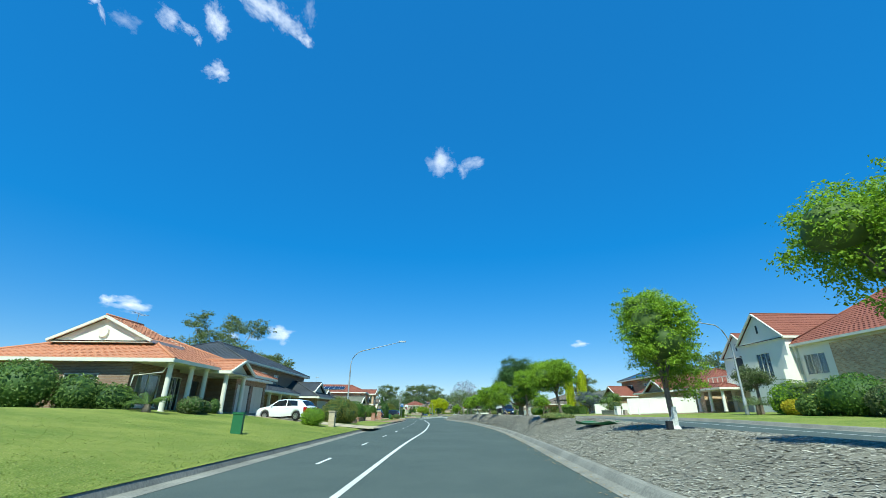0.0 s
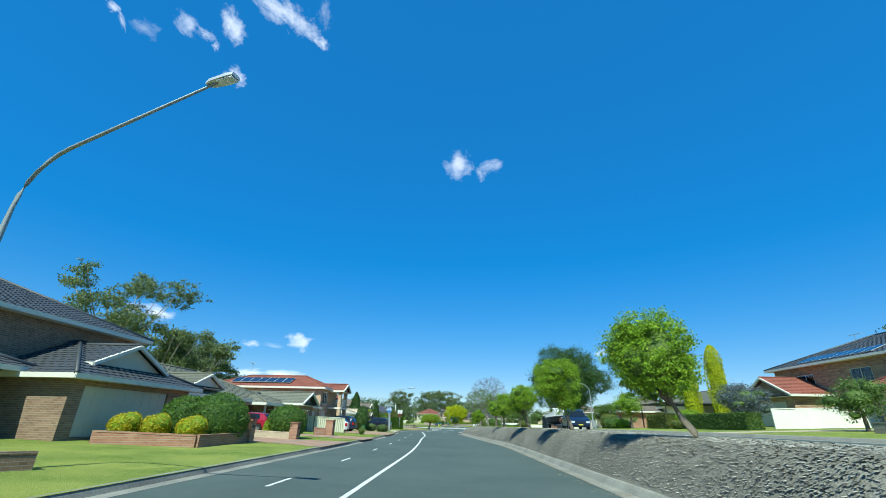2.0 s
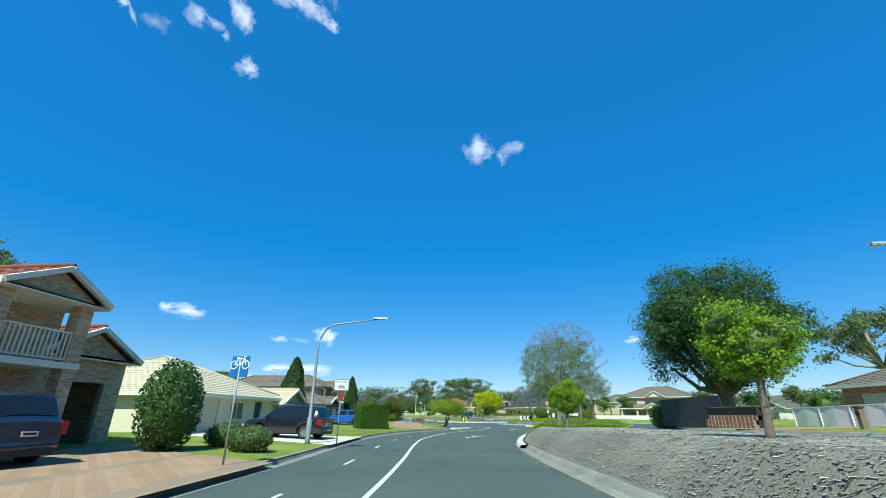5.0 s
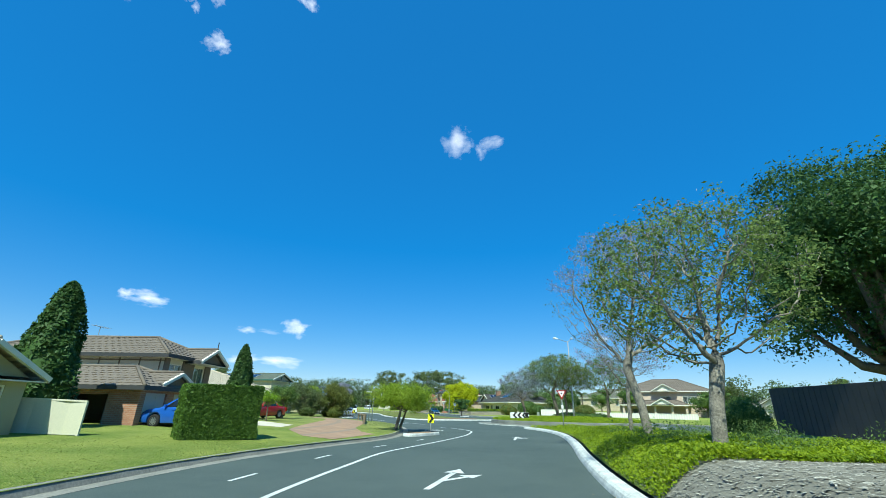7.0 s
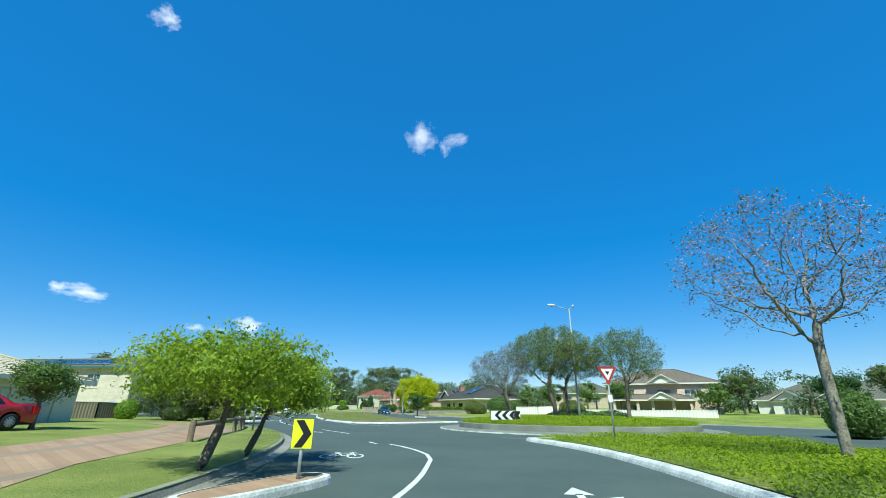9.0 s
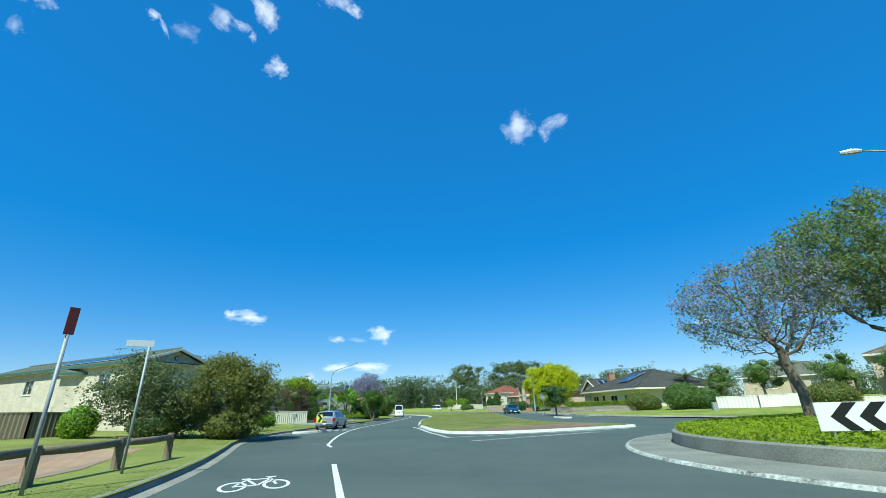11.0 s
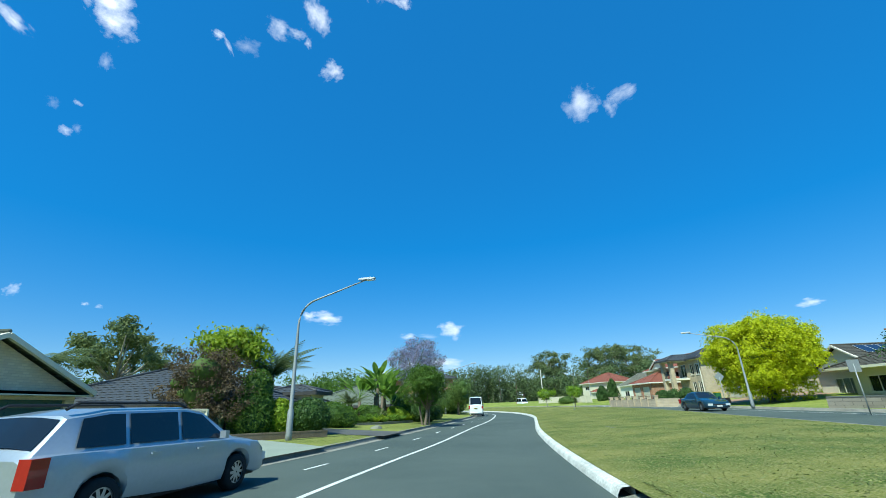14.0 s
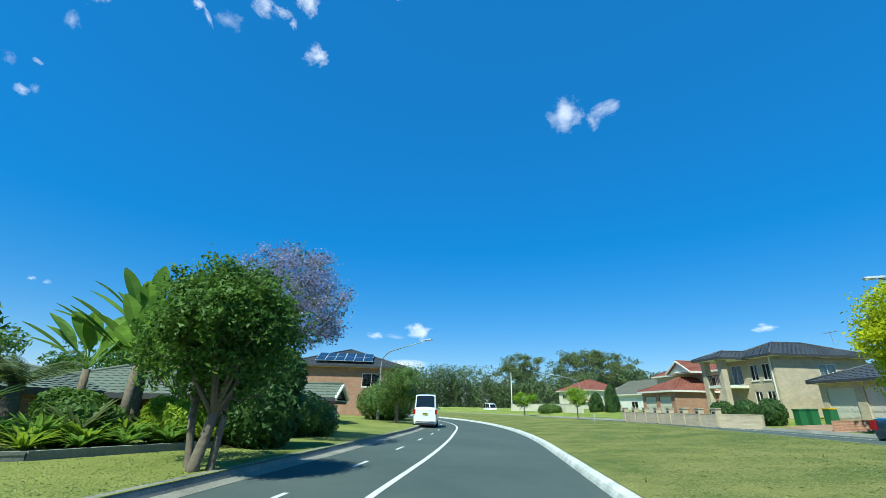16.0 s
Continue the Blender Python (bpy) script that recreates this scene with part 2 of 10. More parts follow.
# ---- plan of the street ----
# edges of the carriageways, as x by y
left_edge = curve((-60, -4.2), (7, -4.7), (32, -5.4), (54, -5.8), (70, -6.1), (88, -6.8), (97, -7.5), (104, -8.3), (110, -8.7), (116, -8.3), (121.5, -6.95), (126, -5.5), (132, -5.2),
                  (138, -5.8), (143.6, -7.0), (148.6, -8.7), (153, -10.9), (158, -14.0), (163, -17.2), (168, -19.3), (173, -20.4), (180, -21.9), (187, -22.8), (194, -24.0), (204, -25.9),
                  (214, -27.9), (222, -29.6), (234, -33.5), (248, -40), (264, -51), (288, -72), (330, -118))
right_edge = curve((-60, 2.2), (8, 3.0), (21, 3.9), (37, 4.6), (55, 4.4), (68, 4.0), (80, 2.8), (90, 1.8), (98, 1.0), (105, 0.7), (112, 1.3), (118, 2.3), (125, 3.7), (129, 4.4), (135, 5.1), (140, 5.0), (144, 4.2))
far_in = curve((-60, 8.2), (20, 8.6), (50, 9.0), (70, 8.8), (90, 8.2), (103, 7.9), (108.5, 7.9), (113.3, 9.2), (120.5, 11.7), (130, 13.6), (144, 15.5))
far_out = curve((-60, 15.4), (20, 15.6), (50, 16), (70, 15.8), (90, 15), (105, 14.6), (115, 15.4), (125, 17.4), (135, 21), (145, 27), (155, 33), (165, 33), (175, 26), (185, 13), (190, 6.5), (200, 1.0),
                (210, -2.2), (220, -4.7), (232, -8.2), (248, -14), (264, -24), (288, -43), (330, -85))
far_level = curve((-60, 0.55), (0, 0.6), (10, 0.66), (18, 0.78), (26, 0.95), (40, 1.0), (70, 1.04), (90, 0.95), (105, 0.72), (120, 0.45), (133, 0.12), (145, 0.005), (175, 0.005), (190, 0.22), (215, 0.35), (330, 0.35))
med_in = curve((168.3, -5.6), (168.9, -7.4), (170.1, -8.4), (173, -10.0), (176.7, -11.5), (179, -12.5), (181.7, -13.4), (188, -15.3), (192, -16.4), (197, -17.65), (204, -19.15), (210, -20.4), (216, -21.7), (228, -25.2), (242, -31), (258, -40.5), (282, -61), (330, -108))
med_out = curve((168.3, -5.0), (169.1, -3.2), (170.8, -0.7), (172.6, 1.5), (173.8, 3.3), (175.2, 3.3), (182, -1.6), (190, -5.2), (200, -7.8), (212, -9.8), (222, -12.0), (232, -14.8), (248, -21.5), (264, -31), (288, -50), (330, -93))
CX, CY, ISLAND_R = 11.6, 158.6, 10.9


def left_rise(y):
    return 0.105 if y < 30 else 0.105 + (0.035 - 0.105) * ease((y - 30) / 22) if y < 60 else 0.035


def left_z(x, y):
    """Height of the verge and gardens on the near side of the road."""
    d = left_edge(y) - 0.35 - x
    return 0.15 + left_rise(y) * min(max(d, 0), 11) + 0.006 * max(d - 11, 0)


def bank(y):
    """Width of the bank between the kerb and the flat top of the median."""
    return float(np.interp(y, (14, 19.5, 24.5, 34), (3.0, 4.2, 1.7, 1.15)))


def median_z(x, y):
    d = x - right_edge(y) - 0.5
    return 0.15 + (far_level(y) + 0.17 - 0.15) * (1 - (1 - min(max(d, 0.0) / bank(y), 1.0)) ** 1.8) if far_level(y) > 0.05 else 0.16 + 0.1 * ease(d / 3)


def right_z(x, y):
    d = x - far_out(y) - 0.3
    rise = 0.035 + 0.04 * min(max((y - 210) / 22, 0), 1)
    return far_level(y) + 0.15 + rise * min(max(d, 0), 16) + 0.004 * max(d - 16, 0)


# ---- ground ----
def strip(name, ys, edge, z, material, offsets, sign, kind="structure", label="", cat=""):
    """A sheet that starts at an edge curve and runs outwards by the offsets."""
    vs, fs, n = [], [], len(offsets)
    for y in ys:
        e = edge(y)
        for o in offsets:
            x = e + sign * o
            vs.append((x, y, z(x, y)))
    for i in range(len(ys) - 1):
        for j in range(n - 1):
            a = i * n + j
            f = (a, a + 1, a + n + 1, a + n)
            fs.append(f if sign > 0 else f[::-1])
    return tagged(py_mesh(name, vs, fs, material, smooth=True), label, cat, kind=kind)


def between(name, ys, ea, eb, z, material, n=10, label="", cat=""):
    vs, fs = [], []
    for y in ys:
        a, b = ea(y), eb(y)
        for k in range(n + 1):
            x = a + (b - a) * k / n
            vs.append((x, y, z(x, y)))
    for i in range(len(ys) - 1):
        for j in range(n):
            a = i * (n + 1) + j
            fs.append((a, a + 1, a + n + 2, a + n + 1))
    return tagged(py_mesh(name, vs, fs, material, smooth=True), label, cat, kind="structure")


def frange(a, b, s):
    return [a + s * i for i in range(int(round((b - a) / s)) + 1)]


def far_hill(x, y):
    d = math.hypot(x + 40, y - 160)
    return -0.6 + 16 * ease((d - 260) / 700) * (0.6 + 0.4 * math.sin(x * 0.006 + 1.3) * math.cos(y * 0.005))


g = [-2600, -1600, -1000, -650, -420, -280, -180, -110, -60, -20, 20, 60, 110, 180, 280, 420, 650, 1000, 1600, 2600]
gv = [(x, y + 150, far_hill(x, y + 150)) for y in g for x in g]
gf = [(i * 20 + j, i * 20 + j + 1, i * 20 + j + 21, i * 20 + j + 20) for i in range(19) for j in range(19)]
tagged(py_mesh("ground", gv, gf, M["far_land"], smooth=True), "green and brown land rolling to the horizon", "ground", kind="structure")

ys_all = frange(-60, 330, 1.5)
vs = [(x, y, 0.0) for y in (-60, 330) for x in (-140, 60)]
tagged(py_mesh("road", vs, [(0, 1, 3, 2)], M["asphalt"]), "dark grey worn asphalt road with a roundabout", "road", kind="structure")

outs = [0.35, 0.6, 1.0, 1.6, 2.4, 3.4, 4.6, 6, 8, 11, 15, 20, 28, 40, 60, 90, 140, 220]
strip("verge", frange(-60, 129, 1.5), left_edge, left_z, M["grass"], outs, -1, label="mown green lawn verge with dry patches beside the kerb", cat="lawn")
strip("verge", frange(129, 330, 1.5), left_edge, left_z, M["pale_grass"], outs, -1, label="pale sun-dried lawn verge beside the kerb", cat="lawn")
strip("verge", ys_all, far_out, right_z, M["grass"], [0.3, 0.6, 1.0, 1.6, 2.4, 3.4, 4.6, 6, 8, 11, 15, 20, 28, 40, 60, 90, 140, 220], 1, label="green lawn verge in front of the houses across the road", cat="lawn")
between("median", frange(-60, 111, 1.0), lambda y: right_edge(y) + 0.5, lambda y: far_in(y) - 0.15, median_z, M["mulch"], 16, "median strip covered in grey brown bark mulch", "median")
between("median", frange(111, 144, 1.0), lambda y: right_edge(y) + 0.5, lambda y: far_in(y) - 0.15, median_z, M["grass"], 16, "planted end of the median strip", "median")
between("road", frange(-60, 145, 1.5), far_in, lambda y: far_out(y) + 0.05, lambda x, y: far_level(y), M["asphalt"], 4, "dark grey asphalt of the opposite carriageway", "road")
between("road", frange(176.5, 330, 1.5), lambda y: med_out(y) - 0.4, lambda y: far_out(y) + 0.05, lambda x, y: far_level(y) * ease((y - 176) / 20) + 0.004, M["asphalt"], 4, "dark grey asphalt of the opposite carriageway", "road")


def far_road_z(y):
    return far_level(y) * ease((y - 176) / 20)


def grass_z(x, y):
    f = min(max((x - med_in(y)) / max(med_out(y) - med_in(y), 0.5), 0.0), 1.0)
    return 0.15 + far_road_z(y) * ease(f) + 0.14 * math.sin(math.pi * f) * ease((y - 169) / 10)


between("median", [168.5, 168.8, 169.2, 169.6] + frange(170, 330, 1.5), lambda y: med_in(y) + 0.2, lambda y: med_out(y) - 0.2, grass_z, M["dry_grass"], 14, "grassy median strip with dry patches", "median")


def kerb(name, pts, profile, material, label, closed=False):
    """A kerb of one profile (across, up) swept along points; across is to the right of travel."""
    n, q = len(pts), len(profile)
    vs, fs = [], []
    for i, p in enumerate(pts):
        a, b = (pts[(i - 1) % n], pts[(i + 1) % n]) if closed else (pts[max(i - 1, 0)], pts[min(i + 1, n - 1)])
        d = (Vector(b) - Vector(a))
        d.z = 0
        d.normalize()
        r = Vector((d.y, -d.x, 0))
        vs += [Vector(p) + r * o + Vector((0, 0, h)) for o, h in profile]
    for i in range(n if closed else n - 1):
        for j in range(q - 1):
            a, b = i * q + j, ((i + 1) % n) * q + j
            fs.append((a, b, b + 1, a + 1))
    return tagged(py_mesh(name, vs, fs, material), label, "kerb", kind="structure")


KERB_L = [(0.06, 0.006), (-0.30, 0.012), (-0.345, 0.11), (-0.38, 0.148), (-0.42, 0.156), (-0.52, 0.158), (-0.53, 0.05)]
KERB_R = [(-a, h) for a, h in KERB_L[:2]] + [(0.37, 0.10), (0.42, 0.148), (0.47, 0.163), (0.62, 0.17), (0.63, 0.02)]
kerb("kerb", [(left_edge(y), y, 0) for y in frange(-60, 330, 1.0)], KERB_L, M["kerb"], "weathered concrete kerb and gutter along the lawn")
kerb("kerb", [(right_edge(y), y, 0) for y in frange(-60, 103, 1.0)], KERB_R, M["kerb"], "weathered concrete kerb and gutter of the median")
kerb("kerb", [(far_in(y), y, far_level(y)) for y in frange(-60, 144, 1.5)], [(0.05, 0.004), (-0.14, 0.13), (-0.17, 0.16), (-0.3, 0.17), (-0.32, -0.1)], M["kerb"], "grey concrete kerb of the opposite carriageway")
kerb("kerb", [(far_out(y), y, far_level(y)) for y in frange(-60, 329, 1.5)], [(-0.3, 0.005), (0.1, 0.01), (0.18, 0.13), (0.22, 0.155), (0.36, 0.16), (0.38, 0.0)], M["kerb"], "grey concrete kerb in front of the lawns")
WHITE = [(-0.02, 0.0), (0.0, 0.06), (0.04, 0.13), (0.1, 0.165), (0.28, 0.17), (0.36, 0.16), (0.38, 0.0)]
NARROW = [(-0.02, 0.0), (0.0, 0.06), (0.03, 0.115), (0.07, 0.14), (0.17, 0.15), (0.24, 0.15), (0.25, 0.0)]
nose = [(right_edge(144) + 0.6 + 5.0 * (1 - math.cos(a)) , 144 + 1.6 * math.sin(a), 0) for a in [k * math.pi / 16 for k in range(1, 17)]]
kerb("kerb", [(right_edge(y), y, 0) for y in frange(103, 144, 0.75)] + nose, WHITE, M["white_kerb"], "white painted kerb at the end of the median")
far_loop = [(med_in(y), y, 0.0) for y in frange(329, 182, -1.0)] + [(med_in(181.7), 181.7, 0)]
loop = [(med_in(178.9), 178.9, 0)] + [(med_in(y), y, 0.0) for y in frange(178.5, 170.0, -0.5)] + [(-8.0, 169.4, 0), (-7.4, 168.8, 0), (-6.4, 168.4, 0), (-5.2, 168.22, 0), (-4.1, 168.5, 0), (-3.0, 169.05, 0), (-1.8, 169.85, 0), (-0.5, 170.8, 0), (1.2, 172.1, 0), (2.5, 173.2, 0), (3.5, 174.0, 0), (3.7, 174.8, 0), (3.4, 175.5, 0)]
kerb("kerb", loop, [(-a, h) for a, h in NARROW], M["white_kerb"], "white painted kerb round the tip of the median")
kerb("kerb", far_loop, [(-a, h) for a, h in NARROW], M["white_kerb"], "white painted kerb along the grassy median")
kerb("kerb_ramp", [(med_in(y), y, 0.0) for y in (181.7, 180.3, 178.9)], [(0.02, 0.0), (-0.1, 0.02), (-0.5, 0.10), (-0.9, 0.185), (-0.92, 0.1)], M["concrete"], "worn concrete kerb ramp between white kerbs")

# roundabout island: apron, low wall, soil
ring = [(CX + ISLAND_R * math.cos(a), CY + ISLAND_R * math.sin(a), 0) for a in [k * math.tau / 96 for k in range(96)]]
kerb("island_apron", ring, [(-0.12, 0.0), (-0.13, 0.07), (-0.2, 0.075), (-0.28, 0.07), (-1.55, 0.13)], M["concrete"], "grey concrete apron round the roundabout island", closed=True)
kerb("kerb", ring, [(0.0, 0.0), (-0.03, 0.05), (-0.06, 0.07), (-0.12, 0.075), (-0.13, 0.03)], M["worn_white"], "worn white painted edge of the island apron", closed=True)
kerb("island_wall", [(CX + 9.3 * math.cos(k * math.tau / 96), CY + 9.3 * math.sin(k * math.tau / 96), 0) for k in range(96)], [(0.0, 0.1), (-0.02, 0.46), (-0.05, 0.49), (-0.2, 0.5), (-0.23, 0.3)], M["concrete"], "low stained concrete wall round the planted island", closed=True)
vs = [(CX, CY, 0.75)] + [(CX + r * math.cos(k * math.tau / 48), CY + r * math.sin(k * math.tau / 48), z) for r, z in ((5, 0.68), (9.15, 0.42)) for k in range(48)]
fs = [(0, 1 + k, 1 + (k + 1) % 48) for k in range(48)] + [(1 + k, 49 + k, 49 + (k + 1) % 48, 1 + (k + 1) % 48) for k in range(48)]
tagged(py_mesh("island", vs, fs, M["grass"], smooth=True), "planted soil mound of the roundabout island", "island", kind="structure")


# ---- road markings ----
def line(pts, w, label, z=0.006, name="road_marking"):
    vs, fs = [], []
    for i, p in enumerate(pts):
        d = Vector((*pts[min(i + 1, len(pts) - 1)], 0)) - Vector((*pts[max(i - 1, 0)], 0))
        d.normalize()
        r = Vector((d.y, -d.x, 0)) * w / 2
        vs += [Vector((*p, z)) - r, Vector((*p, z)) + r]
    fs = [(2 * i, 2 * i + 1, 2 * i + 3, 2 * i + 2) for i in range(len(pts) - 1)]
    return tagged(py_mesh(name, vs, fs, M["line"]), label, "road marking", kind="structure")


lane_a = curve((-60, -1.8), (7, -1.65), (18, -1.6), (36, -1.25), (50, -1.4), (60, -1.6), (70, -2.1), (79, -2.7), (88, -3.1), (97, -3.9), (104, -4.7), (110, -5.15), (115.5, -4.85), (119.7, -4.4), (122, -3.75), (126.2, -2.55), (132, -1.2), (136.2, -0.75))
lane_b = curve((161.6, -11.7), (165, -13.2), (170, -15.2), (175, -16.9), (179, -18.0), (185.5, -19.3), (190, -20.1), (196.5, -21.5), (202, -22.7), (208.5, -24.0), (219, -26.5), (234, -31), (250, -39), (270, -53), (330, -114))
line([(lane_a(y), y) for y in frange(-60, 136, 1.0)] + [(-0.85, 137.6), (-1.25, 139.3), (-1.8, 140.8), (-2.4, 142)], 0.13, "solid white lane line on asphalt")
line([(-10.9, 160.4)] + [(lane_b(y), y) for y in frange(161.6, 329.6, 1.0)], 0.13, "solid white lane line on asphalt")
for y0 in frange(-29.4, 102, 6.9):
    line([((left_edge(y) * 0.48 + lane_a(y) * 0.52), y) for y in (y0, y0 + 0.8, y0 + 1.6)], 0.1, "short white dash of the bicycle lane")
for y0 in (107.9, 112.4, 116.9, 121.4, 125.9):
    line([((left_edge(y) * 0.43 + lane_a(y) * 0.57), y) for y in (y0, y0 + 0.6, y0 + 1.15)], 0.1, "short white dash of the bicycle lane")
for y0 in frange(174.5, 280, 4.4):
    line([((left_edge(y) * 0.5 + lane_b(y) * 0.5), y) for y in (y0, y0 + 0.6, y0 + 1.15)], 0.1, "short white dash of the bicycle lane")
line([(-7.9, 154.8), (-6.6, 152.4), (-5.3, 150.0)], 0.14, "white dash on the roundabout")
line([(-3.4, 143.2), (-2.9, 142.0)], 0.14, "worn white dash on the roundabout")
line([(-13.3, 179.6), (-12.45, 177.8), (-11.75, 176.4), (-10.6, 173.6), (-9.64, 171.3), (-8.9, 169.7), (-8.2, 168.3), (-7.05, 165.8)], 0.14, "white edge line along the grassy median")
line([(-7.05, 165.8), (-5.0, 167.0), (-2.7, 168.4), (0.2, 170.4), (3.0, 172.7)], 0.14, "white edge line along the median nose")
line([(-5.35, 163.2), (-2.74, 165.8), (0.85, 169.2)], 0.12, "white line across the roundabout exit")
line([(3.4, 146.6), (7, 145.3), (12, 144.6), (18, 145.2)], 0.1, "thin white line across the roundabout entry")
vs = []
ys = frange(-60, 128, 1.5)
for y in ys:
    vs += [(far_out(y) - 2.3, y, far_level(y) + 0.006), (far_out(y) - 2.18, y, far_level(y) + 0.006)]
tagged(py_mesh("road_marking", vs, [(2 * i, 2 * i + 1, 2 * i + 3, 2 * i + 2) for i in range(len(ys) - 1)], M["line"]), "white parking lane line of the opposite carriageway", "road marking", kind="structure")
ys = frange(192, 300, 1.5)
vs = []
for y in ys:
    zz = far_level(y) * ease((y - 176) / 20) + 0.012
    vs += [(far_out(y) - 2.0, y, zz), (far_out(y) - 1.88, y, zz)]
tagged(py_mesh("road_marking", vs, [(2 * i, 2 * i + 1, 2 * i + 3, 2 * i + 2) for i in range(len(ys) - 1)], M["line"]), "white parking lane line of the opposite carriageway", "road marking", kind="structure")


def flat_shape(name, polys, m, label):
    vs, fs = [], []
    for p in polys:
        fs.append(tuple(range(len(vs), len(vs) + len(p))))
        vs += [m @ Vector((x, y, 0)) for x, y in p]
    return tagged(py_mesh(name, vs, fs, M["line"]), label, "road marking", kind="structure")


def ring_poly(cx, cy, r, w, n=20):
    out = []
    for k in range(n):
        a, b = k * math.tau / n, (k + 1) * math.tau / n
        out.append([(cx + r * math.cos(a), cy + r * math.sin(a)), (cx + r * math.cos(b), cy + r * math.sin(b)), (cx + (r - w) * math.cos(b), cy + (r - w) * math.sin(b)), (cx + (r - w) * math.cos(a), cy + (r - w) * math.sin(a))])
    return out


def bar(x0, y0, x1, y1, w):
    d = Vector((x1 - x0, y1 - y0)).normalized()
    r = Vector((d.y, -d.x)) * w / 2
    return [(x0 - r.x, y0 - r.y), (x0 + r.x, y0 + r.y), (x1 + r.x, y1 + r.y), (x1 - r.x, y1 - r.y)]


BIKE = ring_poly(-0.55, 0, 0.36, 0.09) + ring_poly(0.55, 0, 0.36, 0.09) + [bar(-0.55, 0, -0.25, 0.5, 0.08), bar(-0.25, 0.5, 0.4, 0.5, 0.08), bar(0.4, 0.5, 0.05, 0, 0.08), bar(0.05, 0, -0.25, 0.5, 0.08), bar(0.05, 0, -0.55, 0, 0.07), bar(0.55, 0, 0.36, 0.62, 0.08), bar(0.25, 0.66, 0.55, 0.66, 0.08), bar(-0.4, 0.58, -0.15, 0.58, 0.1)]
for x, y, a, s in ((-7.9, 151.24, 34, 0.78), (-18.2, 175.8, 25, 0.85), (-3.6, 137.0, 5, 0.78)):
    flat_shape("bicycle_symbol", BIKE, pose(x, y, 0.007, 0, 0, a) @ Matrix.Diagonal((s, 1.85, 1, 1)), "white painted bicycle symbol on the asphalt")
ARROW = [[(-0.07, -1.6), (0.07, -1.6), (0.07, 1.0), (-0.07, 1.0)], [(-0.28, 0.9), (0.28, 0.9), (0, 1.7)], [(0.07, -0.5), (0.5, 0.3), (0.4, 0.45), (0.07, -0.2)], [(0.2, 0.55), (0.62, 0.2), (0.75, 0.85)]]
flat_shape("arrow_symbol", ARROW, pose(-2.05, 113.6, 0.007, 0, 0, -12), "white painted lane arrow on the asphalt")
flat_shape("arrow_symbol", ARROW, pose(1.6, 129.5, 0.007, 0, 0, -10), "white painted lane arrow on the asphalt")


# ---- driveways ----
def drive(pts_in, pts_out, material, label, z=left_z, lift=0.012, n=10):
    """A paved way between two lines of points (edges), laid on the garden."""
    vs, fs = [], []
    m = len(pts_in)
    for a, b in zip(pts_in, pts_out):
        for k in range(n + 1):
            x, y = a[0] + (b[0] - a[0]) * k / n, a[1] + (b[1] - a[1]) * k / n
            vs.append((x, y, z(x, y) + lift))
    for i in range(m - 1):
        for k in range(n):
            a = i * (n + 1) + k
            fs.append((a, a + 1, a + n + 2, a + n + 1))
    return tagged(py_mesh("driveway", vs, fs, material, smooth=True), label, "driveway", kind="structure")

kerb("kerb", [(med_out(y), y, far_road_z(y)) for y in frange(175.5, 329, 1.0)], [(0.06, 0.0), (0.0, 0.02), (-0.03, 0.12), (-0.08, 0.155), (-0.24, 0.16), (-0.25, -0.1)], M["kerb"], "grey concrete kerb of the grassy median")

